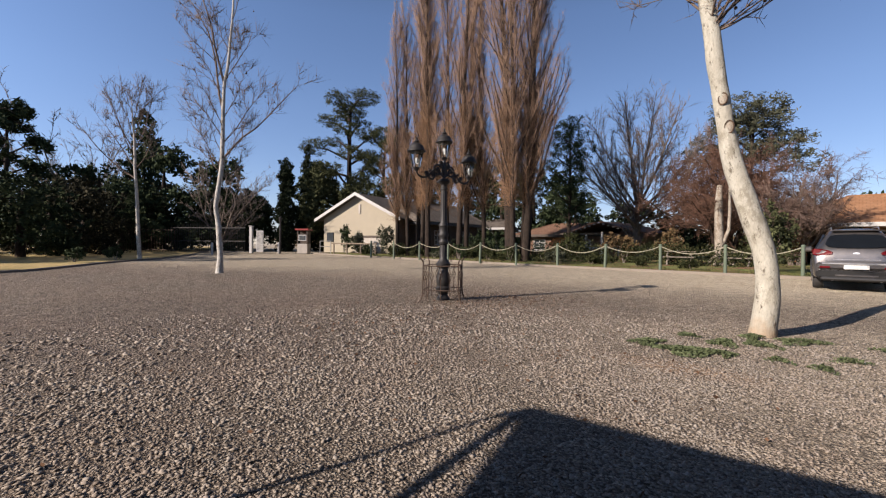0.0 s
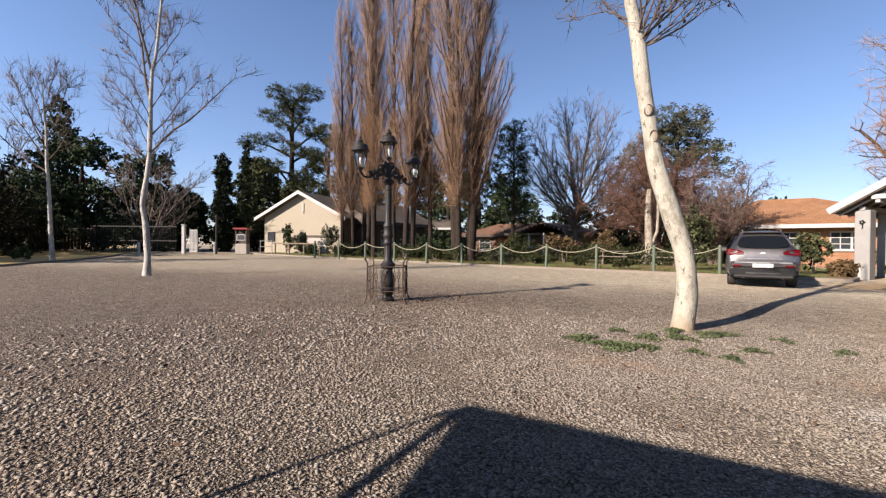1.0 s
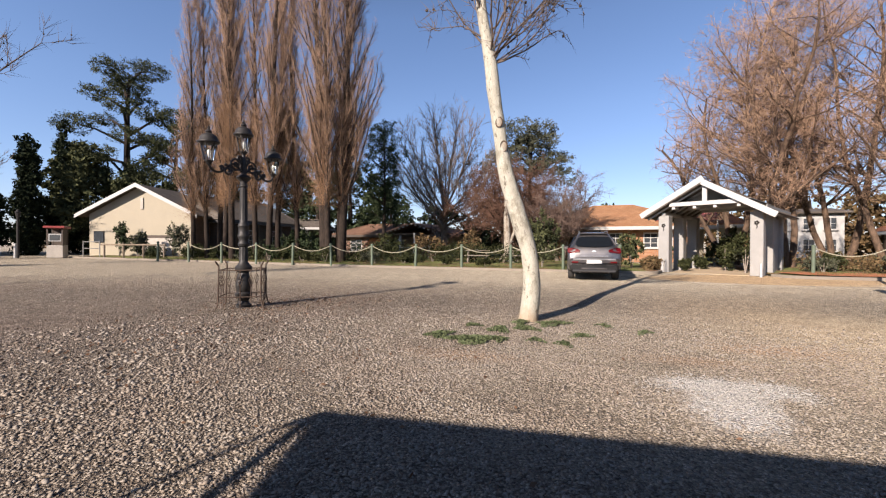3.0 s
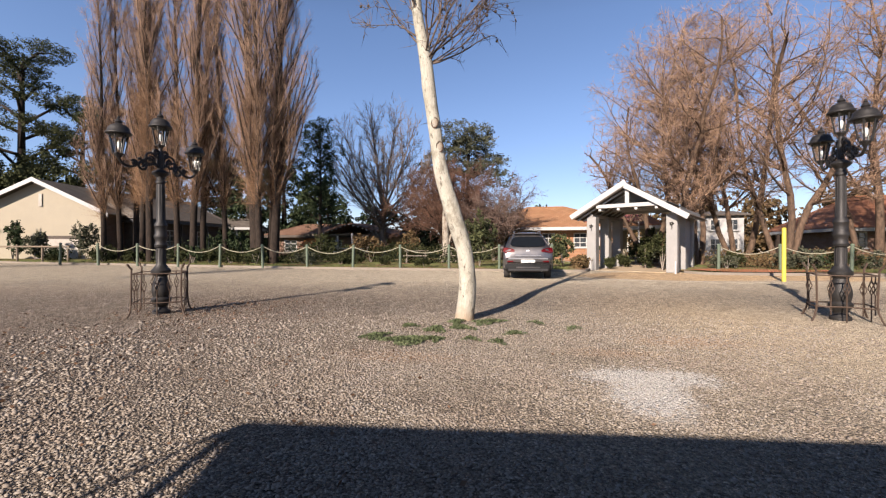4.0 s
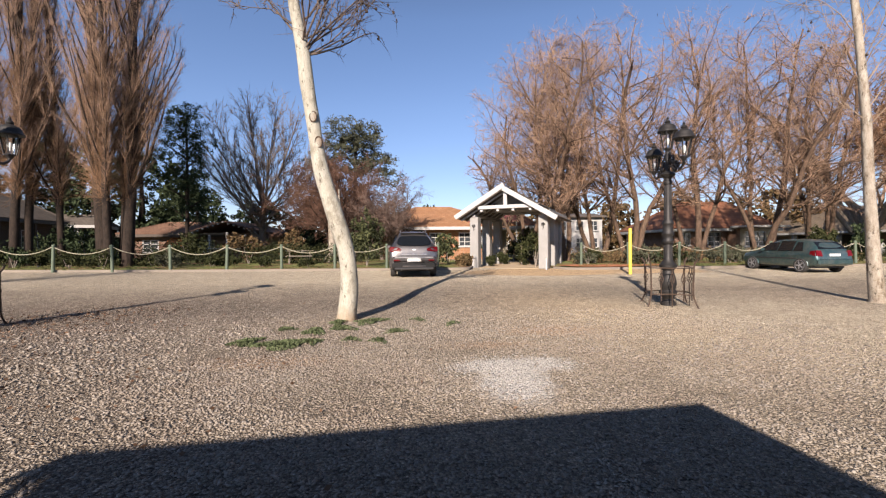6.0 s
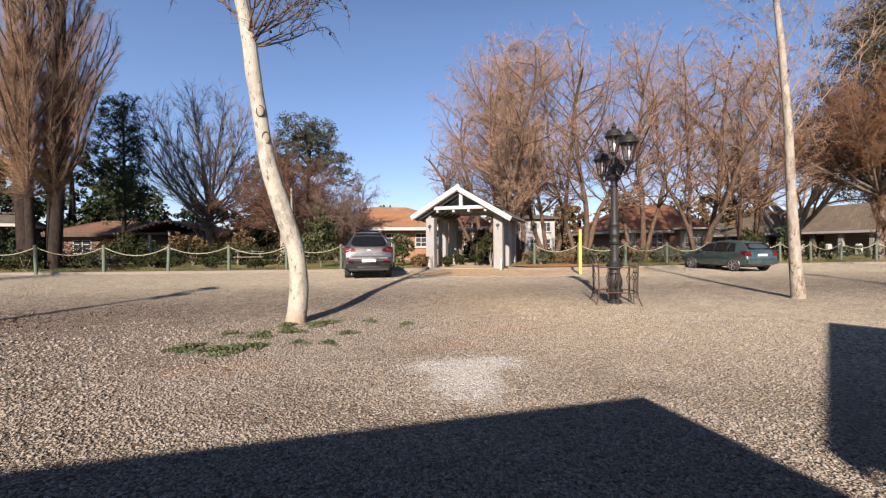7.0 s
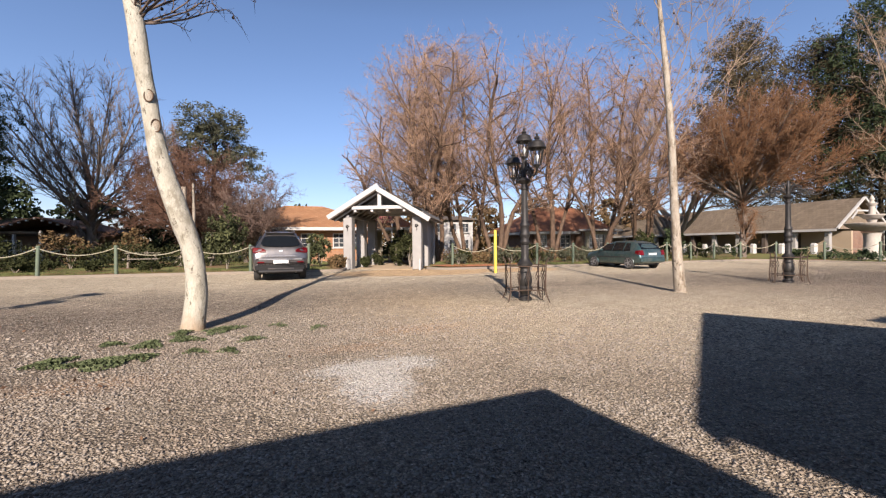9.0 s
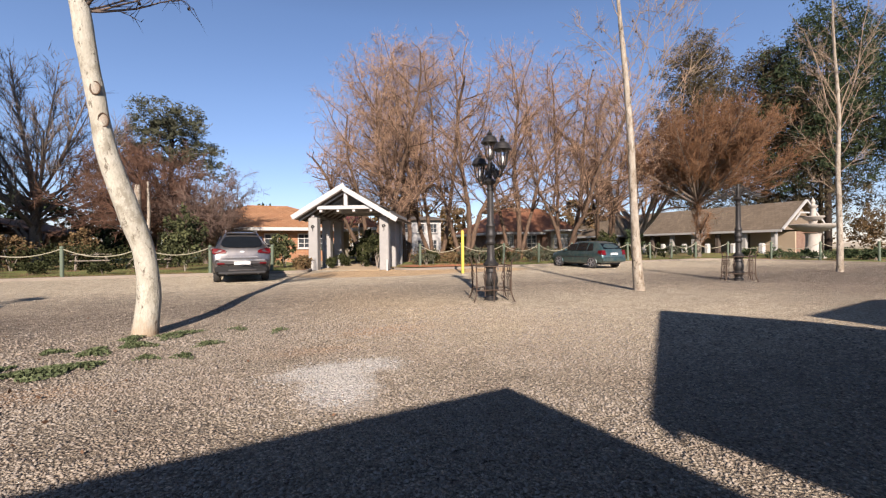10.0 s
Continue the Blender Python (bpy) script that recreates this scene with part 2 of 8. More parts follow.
def soil():
    m = Nodes("garden soil")
    pos = m.geo.outputs["Position"]
    n1, n2 = m.noise(0.7, 5, 0.65, pos), m.noise(24, 4, 0.7, pos)
    c = m.mix(n2, (0.13, 0.075, 0.045), (0.24, 0.15, 0.09))
    grass = m.mix(n2, (0.075, 0.10, 0.03), (0.19, 0.20, 0.075))
    c = m.mix(m.ramp(n1, [(0.42, (0, 0, 0)), (0.52, (1, 1, 1))]), c, grass)
    m.bump(n2, 0.8, 0.05)
    return m.done(c, 0.95, 0, 0.1)


def red_soil():
    m = Nodes("red soil")
    pos = m.geo.outputs["Position"]
    n2 = m.noise(20, 5, 0.7, pos)
    c = m.mix(n2, (0.22, 0.085, 0.045), (0.38, 0.17, 0.09))
    m.bump(n2, 0.8, 0.04)
    return m.done(c, 0.95, 0, 0.1)


def dry_grass():
    m = Nodes("dry grass")
    pos = m.geo.outputs["Position"]
    n1, n2 = m.noise(0.5, 4, 0.6, pos), m.noise(30, 4, 0.75, pos)
    c = m.mix(n2, (0.30, 0.22, 0.10), (0.48, 0.37, 0.18))
    c = m.mix(m.ramp(n1, [(0.4, (0, 0, 0)), (0.6, (0.6, 0.6, 0.6))]), c, (0.26, 0.22, 0.10))
    m.bump(n2, 0.8, 0.04)
    return m.done(c, 0.95, 0, 0.1)


def roof_tiles(name, a, b, su=3.2, sv=2.8):
    """Courses of tiles seen as ridged rows; u runs along the eave, v up the slope, by UV."""
    m = Nodes(name)
    uv = m.coord.outputs["UV"]
    br = m.n("ShaderNodeTexBrick")
    br.inputs["Scale"].default_value = 1.0
    br.inputs["Brick Width"].default_value = 0.30
    br.inputs["Row Height"].default_value = 0.34
    br.inputs["Mortar Size"].default_value = 0.018
    br.inputs["Mortar Smooth"].default_value = 0.6
    br.inputs["Color1"].default_value = (*a, 1)
    br.inputs["Color2"].default_value = (*b, 1)
    br.inputs["Mortar"].default_value = (*shade(a, 0.7), 1)
    m.link(uv, br.inputs["Vector"])
    n1 = m.noise(0.7, 5, 0.7)
    c = m.mix(m.ramp(n1, [(0.35, (0, 0, 0)), (0.7, (0.6, 0.6, 0.6))]), br.outputs["Color"], shade(a, 0.62))
    m.bump(m.math("ADD", m.math("SUBTRACT", 1.0, br.outputs["Fac"]), m.math("MULTIPLY", m.noise(30, 3), 0.3)), 0.7, 0.03)
    return m.done(c, 0.85, 0, 0.25)


def bricks(name, a, b, mortar):
    m = Nodes(name)
    br = m.n("ShaderNodeTexBrick")
    br.inputs["Scale"].default_value = 1.0
    br.inputs["Brick Width"].default_value = 0.235
    br.inputs["Row Height"].default_value = 0.085
    br.inputs["Mortar Size"].default_value = 0.012
    br.inputs["Color1"].default_value = (*a, 1)
    br.inputs["Color2"].default_value = (*b, 1)
    br.inputs["Mortar"].default_value = (*mortar, 1)
    m.link(m.coord.outputs["UV"], br.inputs["Vector"])
    c = m.mix(m.ramp(m.noise(1.3, 5, 0.7), [(0.35, (0, 0, 0)), (0.7, (0.5, 0.5, 0.5))]), br.outputs["Color"], shade(a, 0.65))
    m.bump(m.math("SUBTRACT", 1.0, br.outputs["Fac"]), 0.5, 0.02)
    return m.done(c, 0.88, 0, 0.25)


def glass(name, tint=(0.9, 0.95, 0.95), rough=0.03):
    m = Nodes(name)
    m.b.inputs["Transmission Weight"].default_value = 1.0
    m.b.inputs["IOR"].default_value = 1.2
    return m.done(tint, rough)


def paint(name, color, metal=0.6):
    m = Nodes(name)
    c = m.mix(m.noise(260, 2, 0.5), shade(color, 0.85), shade(color, 1.12))
    dust = m.ramp(m.noise(3.0, 5, 0.7), [(0.4, (0, 0, 0)), (0.75, (0.3, 0.3, 0.3))])
    c = m.mix(dust, c, (0.30, 0.26, 0.22))
    m.b.inputs["Coat Weight"].default_value = 0.8
    m.b.inputs["Coat Roughness"].default_value = 0.06
    return m.done(c, 0.36, metal)


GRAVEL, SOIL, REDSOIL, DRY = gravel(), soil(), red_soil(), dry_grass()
KERB = plain("kerb concrete", (0.169, 0.143, 0.114), 0.9, 0, 1.5, 0.22, 45, 0.4)
KERB_DARK = plain("stained kerb", (0.154, 0.133, 0.115), 0.9, 0, 1.5, 0.25, 45, 0.4)
WHITE = plain("white paint", (0.325, 0.319, 0.306), 0.55, 0, 2.0, 0.07, 30, 0.1)
COLUMN = plain("grey stone paint", (0.222, 0.216, 0.204), 0.85, 0, 1.8, 0.16, 35, 0.5)
CREAM = plain("cream plaster", (0.265, 0.232, 0.172), 0.85, 0, 1.0, 0.10, 25, 0.25)
TAN_WALL = plain("tan plaster", (0.293, 0.23, 0.16), 0.85, 0, 0.8, 0.14, 25, 0.25)
IRON = plain("dark cast iron", (0.0205, 0.019, 0.018), 0.55, 0.4, 8, 0.35, 90, 0.35)
RUST = plain("rusted iron", (0.06, 0.039, 0.027), 0.75, 0.4, 9, 0.45, 90, 0.4)
BLACK = plain("black plastic", (0.02, 0.02, 0.021), 0.5, 0, 5, 0.2, 80, 0.1)
BUMPER = plain("dark grey plastic", (0.016, 0.016, 0.016), 0.75, 0, 5, 0.2, 80, 0.1, 0.15)
RUBBER = plain("tyre rubber", (0.022, 0.021, 0.02), 0.85, 0, 5, 0.25, 80, 0.2)
ALLOY = plain("alloy", (0.434, 0.434, 0.441), 0.35, 0.85, 5, 0.1, 80, 0.1)
SILVER = paint("silver grey paint", (0.088, 0.085, 0.087), 0.75)
GREEN_PAINT = paint("teal green paint", (0.035, 0.078, 0.082), 0.6)
TAIL = plain("red lens", (0.0908, 0.00182, 0.00363), 0.3, 0, 5, 0.1, 40, 0.05, 0.2)
PLATE = plain("white plate", (0.488, 0.488, 0.468), 0.5, 0, 5, 0.05, 40, 0.05)
CAR_GLASS = plain("dark car glass", (0.006, 0.007, 0.008), 0.05, 0, 3, 0.2, 30, 0.0, 0.7)
PANE = plain("window pane", (0.035, 0.04, 0.045), 0.08, 0, 3, 0.3, 30, 0.0, 0.7)
LANTERN_GLASS = glass("lantern glass")
BULB = plain("bulb glass", (0.383, 0.383, 0.369), 0.15, 0, 3, 0.05, 30, 0.0, 0.8)
YELLOW = plain("yellow paint", (0.46, 0.37, 0.05), 0.5, 0, 3, 0.12, 40, 0.15)
ROPE = plain("pale rope", (0.28, 0.259, 0.189), 0.9, 0, 8, 0.2, 120, 0.6)
POST_GREEN = plain("green painted wood", (0.076, 0.1, 0.068), 0.75, 0, 4, 0.25, 50, 0.4)
WOOD = plain("weathered wood", (0.132, 0.102, 0.072), 0.85, 0, 4, 0.3, 50, 0.5)
DARKWOOD = plain("dark timber", (0.06, 0.045, 0.035), 0.8, 0, 4, 0.3, 50, 0.4)
RED = plain("red paint", (0.20, 0.022, 0.018), 0.55, 0, 3, 0.15, 40, 0.1)
AWNING = plain("faded red canvas", (0.20, 0.05, 0.05), 0.9, 0, 1, 0.2, 40, 0.1)
ORANGE = plain("orange paint", (0.504, 0.154, 0.035), 0.6, 0, 3, 0.15, 40, 0.1)
STONE = plain("pale cast stone", (0.315, 0.287, 0.25), 0.85, 0, 2, 0.2, 30, 0.4)
TILE_ORANGE = roof_tiles("orange clay tiles", (0.268, 0.133, 0.0665), (0.319, 0.177, 0.0961))
TILE_RED = roof_tiles("rust red tiles", (0.205, 0.088, 0.048), (0.275, 0.125, 0.068))
TILE_RUST = roof_tiles("weathered rust brown tiles", (0.135, 0.075, 0.05), (0.18, 0.105, 0.07))
TILE_GREY = roof_tiles("grey tiles", (0.0959, 0.0803, 0.067), (0.124, 0.105, 0.0878))
TILE_BROWN = roof_tiles("brown thatch-toned tiles", (0.126, 0.099, 0.072), (0.168, 0.132, 0.096))
BRICK_ORANGE = bricks("orange face brick", (0.252, 0.105, 0.0462), (0.312, 0.155, 0.0726), (0.216, 0.174, 0.139))
BRICK_BROWN = bricks("brown face brick", (0.143, 0.075, 0.0488), (0.203, 0.112, 0.075), (0.18, 0.15, 0.128))
# face brick with the shade of the wall put into its colour
BRICK_SHADED = bricks("shade-darkened face brick", (0.06, 0.038, 0.028), (0.085, 0.055, 0.04), (0.09, 0.08, 0.07))
BARK_WHITE = bark("pale flaking bark", (0.29, 0.272, 0.22), (0.385, 0.368, 0.308), ((0.20, 0.182, 0.14), (0.095, 0.08, 0.06)), flakes=(3.2, 8.5), soil=True)
BARK_PLANE = bark("mottled tan bark", (0.20, 0.165, 0.125), (0.33, 0.30, 0.25), ((0.145, 0.112, 0.08), (0.06, 0.047, 0.034)), flakes=(4.5, 9.0))
BARK_GREY = bark("grey bark", (0.16, 0.135, 0.11), (0.30, 0.26, 0.22))
BARK_TAN = bark("tan bark", (0.045, 0.031, 0.022), (0.135, 0.088, 0.059))
BARK_DARK = bark("dark bark", (0.012, 0.0088, 0.007), (0.038, 0.027, 0.02))
TWIG_TAN = twig("tan twigs", [(0.10, 0.066, 0.05), (0.25, 0.162, 0.108), (0.185, 0.126, 0.096), (0.30, 0.188, 0.112)])
TWIG_SKIRT = twig("orange brown shoots", [(0.06, 0.035, 0.022), (0.165, 0.094, 0.049), (0.115, 0.069, 0.041), (0.20, 0.114, 0.055)])
TWIG_LIMB = twig("red brown limbs", [(0.048, 0.03, 0.022), (0.115, 0.073, 0.053), (0.08, 0.052, 0.038)])
TWIG_PINK = twig("brown pink twigs", [(0.125, 0.078, 0.053), (0.365, 0.235, 0.158), (0.28, 0.19, 0.136), (0.42, 0.27, 0.166)])
TWIG_STRAW = twig("pale straw twigs", [(0.14, 0.10, 0.07), (0.28, 0.21, 0.15), (0.22, 0.165, 0.12)])
TWIG_GREY = twig("grey twigs", [(0.0825, 0.0675, 0.06), (0.165, 0.135, 0.116), (0.12, 0.101, 0.09)])
TWIG_RED = twig("red brown twigs", [(0.052, 0.029, 0.02), (0.13, 0.07, 0.046), (0.092, 0.053, 0.038)])
TWIG_PALE = twig("grey brown twigs", [(0.062, 0.0465, 0.0372), (0.136, 0.102, 0.0806), (0.0992, 0.0744, 0.062)])
TWIG_RUST = twig("rusty brown twigs", [(0.072, 0.038, 0.021), (0.155, 0.08, 0.04), (0.115, 0.067, 0.038), (0.185, 0.096, 0.046)])
BARK_BIRCH = bark("white bark with dark marks", (0.306, 0.289, 0.255), (0.442, 0.425, 0.387), ((0.23, 0.204, 0.17), (0.0765, 0.0638, 0.0553)))
LEAF_PINE = leafy("pine needles", [(0.022, 0.027, 0.014), (0.055, 0.062, 0.029), (0.095, 0.10, 0.045)])
LEAF_DARK = leafy("dark evergreen leaves", [(0.018, 0.027, 0.014), (0.037, 0.053, 0.026), (0.065, 0.08, 0.038)])
LEAF_BLACK = leafy("very dark evergreen leaves", [(0.008, 0.012, 0.007), (0.017, 0.024, 0.012), (0.03, 0.038, 0.018)])
TWIG_TANGLE = twig("tangled brown twigs", [(0.075, 0.05, 0.04), (0.18, 0.122, 0.098), (0.13, 0.092, 0.076)])
BARK_BROWN = bark("brown grey bark", (0.084, 0.0672, 0.056), (0.182, 0.147, 0.119))
TWIG_FAN = twig("grey twigs of the fan tree", [(0.08, 0.066, 0.057), (0.19, 0.153, 0.13), (0.135, 0.112, 0.096)])
LEAF_BUSH = leafy("shrub leaves", [(0.016, 0.020, 0.0085), (0.034, 0.039, 0.016), (0.062, 0.064, 0.028)])
LEAF_GREY = leafy("grey green leaves", [(0.042, 0.0468, 0.0303), (0.072, 0.077, 0.0495), (0.102, 0.099, 0.066)])
LEAF_OLIVE = leafy("olive leaves", [(0.06, 0.04, 0.021), (0.112, 0.074, 0.038), (0.155, 0.1, 0.05), (0.088, 0.072, 0.036)])
LEAF_FEATHER = leafy("feathery olive grey foliage", [(0.046, 0.037, 0.022), (0.086, 0.07, 0.04), (0.12, 0.095, 0.056), (0.07, 0.062, 0.034)])
LEAF_BELT = leafy("dusty dark belt leaves", [(0.014, 0.0145, 0.009), (0.03, 0.029, 0.017), (0.054, 0.047, 0.027)])
LEAF_RUST = leafy("rust leaves", [(0.0815, 0.0316, 0.0112), (0.135, 0.0557, 0.0206), (0.106, 0.0519, 0.0225), (0.171, 0.0781, 0.0299)])
LEAF_WEED = leafy("weed leaves", [(0.050, 0.066, 0.031), (0.085, 0.103, 0.052), (0.12, 0.138, 0.073)])
LEAF_GRASS = leafy("grass blades", [(0.07, 0.084, 0.028), (0.126, 0.133, 0.049), (0.21, 0.182, 0.084)])
SEED = plain("dark seed ball", (0.045, 0.03, 0.02), 0.9, 0, 30, 0.3, 200, 0.5)

# ---------------------------------------------------------------- building helpers
def gz(x, y):
    """Height of the ground: level near the eye, rising gently towards the garden and the entrance gate."""
    a = 0.013 * 1.5 * math.log1p(math.exp((min(y, 24) - 10) / 1.5))
    b = 0.010 * 2 * math.log1p(math.exp(min(40.0, (-max(x, -45) - 7) / 2)))
    return a + b


class Shape:
    """Collects vertices and faces for one mesh."""
    def __init__(self):
        self.v, self.f = [], []

    def add(self, verts, faces, m=None):
        k = len(self.v)
        self.v += [tuple(m @ Vector(p)) if m else tuple(p) for p in verts]
        self.f += [tuple(i + k for i in q) for q in faces]
        return self

    def box(self, c, s, m=None, bevel=0.0):
        x, y, z = (q / 2 for q in s)
        b = min(bevel, x * 0.9, y * 0.9, z * 0.9)
        local = Matrix.Translation(c) if m is None else m @ Matrix.Translation(c)
        if b <= 0:
            vs = [(i * x, j * y, k * z) for k in (-1, 1) for j in (-1, 1) for i in (-1, 1)]
            fs = [(0, 2, 3, 1), (4, 5, 7, 6), (0, 1, 5, 4), (2, 6, 7, 3), (0, 4, 6, 2), (1, 3, 7, 5)]
            return self.add(vs, fs, local)
        bm = bmesh.new()
        bmesh.ops.create_cube(bm, size=2, matrix=Matrix.Diagonal((x, y, z, 1)))
        bmesh.ops.bevel(bm, geom=bm.edges[:], offset=b, segments=1, affect="EDGES")
        bm.verts.index_update()
        self.add([q.co for q in bm.verts], [[q.index for q in f.verts] for f in bm.faces], local)
        bm.free()
        return self

    def tube(self, pts, radii, sides=8, cap=True, m=None):
        pts = [Vector(p) for p in pts]
        n = len(pts)
        if isinstance(radii, (int, float)):
            radii = [radii] * n
        vs, fs = [], []
        d = (pts[1] - pts[0]).normalized()
        u = d.orthogonal().normalized()
        for i, p in enumerate(pts):
            t = (pts[min(i + 1, n - 1)] - pts[max(i - 1, 0)]).normalized()
            u = (u - t * u.dot(t))
            u = u.normalized() if u.length > 1e-6 else t.orthogonal().normalized()
            w = t.cross(u)
            for k in range(sides):
                a = 2 * math.pi * k / sides
                vs.append(p + (u * math.cos(a) + w * math.sin(a)) * radii[i])
        for i in range(n - 1):
            for k in range(sides):
                a, b = i * sides + k, i * sides + (k + 1) % sides
                fs.append((a, b, b + sides, a + sides))
        if cap:
            fs.append(tuple(reversed(range(sides))))
            fs.append(tuple(range((n - 1) * sides, n * sides)))
        return self.add(vs, fs, m)

    def lathe(self, profile, sides=16, m=None, square=0.0):
        """profile: (radius, height) from the bottom up."""
        vs, fs = [], []
        for r, z in profile:
            for k in range(sides):
                a = 2 * math.pi * (k + 0.5) / sides
                vs.append((r * math.cos(a), r * math.sin(a), z))
        n = len(profile)
        for i in range(n - 1):
            for k in range(sides):
                a, b = i * sides + k, i * sides + (k + 1) % sides
                fs.append((a, b, b + sides, a + sides))
        fs.append(tuple(reversed(range(sides))))
        fs.append(tuple(range((n - 1) * sides, n * sides)))
        return self.add(vs, fs, m)

    def slab(self, poly, thick, m=None):
        """A flat polygon (list of points, counter-clockwise from above) with its thickness downwards along its normal."""
        p = [Vector(q) for q in poly]
        nrm = (p[1] - p[0]).cross(p[2] - p[0]).normalized()
        k = len(p)
        vs = p + [q - nrm * thick for q in p]
        fs = [tuple(range(k)), tuple(reversed(range(k, 2 * k)))] + [(i, i + k, (i + 1) % k + k, (i + 1) % k) for i in range(k)]
        return self.add(vs, fs, m)

    def loft(self, rings, close=True, caps=True, m=None):
        k = len(rings[0])
        vs = [p for r in rings for p in r]
        fs = []
        for i in range(len(rings) - 1):
            for j in range(k if close else k - 1):
                a, b = i * k + j, i * k + (j + 1) % k
                fs.append((a, b, b + k, a + k))
        if caps:
            fs.append(tuple(reversed(range(k))))
            fs.append(tuple(range((len(rings) - 1) * k, len(rings) * k)))
        return self.add(vs, fs, m)

    def mesh(self, name, material, smooth=False, uv=False):
        me = bpy.data.meshes.new(name)
        me.from_pydata(self.v, [], self.f)
        if uv:
            layer = me.uv_layers.new(name="UVMap")
            for poly in me.polygons:
                nrm = poly.normal
                u = Vector((0, 0, 1)).cross(nrm)
                u = u.normalized() if u.length > 1e-3 else Vector((1, 0, 0))
                w = nrm.cross(u)
                for li in poly.loop_indices:
                    co = me.vertices[me.loops[li].vertex_index].co
                    layer.data[li].uv = (co.dot(u), co.dot(w))
        if smooth:
            me.polygons.foreach_set("use_smooth", [True] * len(me.polygons))
            me.set_sharp_from_angle(angle=radians(smooth if smooth > 1 else 40))
        me.materials.append(material)
        me.update()
        return me


def part(name, shape, material, parent, label="", smooth=False, uv=False, at=None):
    ob = new(name, shape.mesh(name, material, smooth, uv))
    if parent is not None:
        ob.parent = parent
    if at is not None:
        ob.matrix_basis = at
    if label:
        ob["label"] = label
    return ob


def thing(name, label, category, m=None, group="", kind=""):
    ob = new(name)
    ob.empty_display_size = 0.2
    if m is not None:
        ob.matrix_basis = m
    return tagged(ob, label, category, group, kind)


def single(name, shape, material, label, category, m=None, group="", kind="", smooth=False, uv=False):
    ob = new(name, shape.mesh(name, material, smooth, uv))
    if m is not None:
        ob.matrix_basis = m
    return tagged(ob, label, category, group, kind)


def fast_mesh(name, verts, faces, material):
    """A mesh of equal-sided faces from arrays."""
    verts = np.asarray(verts, dtype=np.float32).reshape(-1, 3)
    faces = np.asarray(faces, dtype=np.int32)
    k = faces.shape[1]
    me = bpy.data.meshes.new(name)
    me.vertices.add(len(verts))
    me.vertices.foreach_set("co", verts.ravel())
    me.loops.add(faces.size)
    me.loops.foreach_set("vertex_index", faces.ravel())
    me.polygons.add(len(faces))
    me.polygons.foreach_set("loop_start", np.arange(0, faces.size, k, dtype=np.int32))
    me.update(calc_edges=True)
    me.materials.append(material)
    return me


def unit(a):
    return a / np.maximum(np.linalg.norm(a, axis=1, keepdims=True), 1e-9)


def sticks(p0, p1, r0, r1, sides=3):
    """Tapered prisms from p0 to p1, as arrays of vertices and faces."""
    p0, p1 = np.asarray(p0, float), np.asarray(p1, float)
    n = len(p0)
    d = unit(p1 - p0)
    ref = np.where(np.abs(d[:, 2:3]) < 0.9, np.array([[0, 0, 1.0]]), np.array([[1.0, 0, 0]]))
    u = unit(np.cross(d, ref))
    w = np.cross(d, u)
    a = 2 * np.pi * np.arange(sides) / sides
    off = u[:, None, :] * np.cos(a)[None, :, None] + w[:, None, :] * np.sin(a)[None, :, None]
    low = p0[:, None, :] + off * np.asarray(r0).reshape(-1, 1, 1)
    top = p1[:, None, :] + off * np.asarray(r1).reshape(-1, 1, 1)
    verts = np.concatenate([low, top], axis=1).reshape(-1, 3)
    base = (np.arange(n) * 2 * sides)[:, None, None]
    j = np.arange(sides)
    quad = np.stack([j, (j + 1) % sides, (j + 1) % sides + sides, j + sides], axis=1)[None]
    return verts, (base + quad).reshape(-1, 4)


def spikes(p0, p1, r):
    """Three-sided spikes from p0 to a point at p1."""
    p0, p1 = np.asarray(p0, float), np.asarray(p1, float)
    n = len(p0)
    d = unit(p1 - p0)
    ref = np.where(np.abs(d[:, 2:3]) < 0.9, np.array([[0, 0, 1.0]]), np.array([[1.0, 0, 0]]))
    u = unit(np.cross(d, ref))
    w = np.cross(d, u)
    low = [p0 + (u * math.cos(a) + w * math.sin(a)) * r for a in (0.0, 2.094, 4.189)]
    verts = np.stack(low + [p1], axis=1).reshape(-1, 3)
    tri = np.array([[0, 1, 3], [1, 2, 3], [2, 0, 3]])
    return verts, ((np.arange(n) * 4)[:, None, None] + tri[None]).reshape(-1, 3)


def leaves(centres, size, rng, flat=0.0, slim=0.55):
    """Small kite-shaped leaves, turned at random."""
    n = len(centres)
    a = unit(rng.normal(size=(n, 3)))
    b = rng.normal(size=(n, 3))
    b[:, 2] *= 1 - flat
    a[:, 2] *= 1 - flat
    a = unit(a)
    b = unit(np.cross(a, unit(b)))
    s = size * rng.uniform(0.6, 1.35, (n, 1))
    verts = np.stack([centres - a * s, centres + b * s * slim, centres + a * s, centres - b * s * slim], axis=1).reshape(-1, 3)
    faces = np.arange(4 * n).reshape(-1, 4)
    return verts, faces


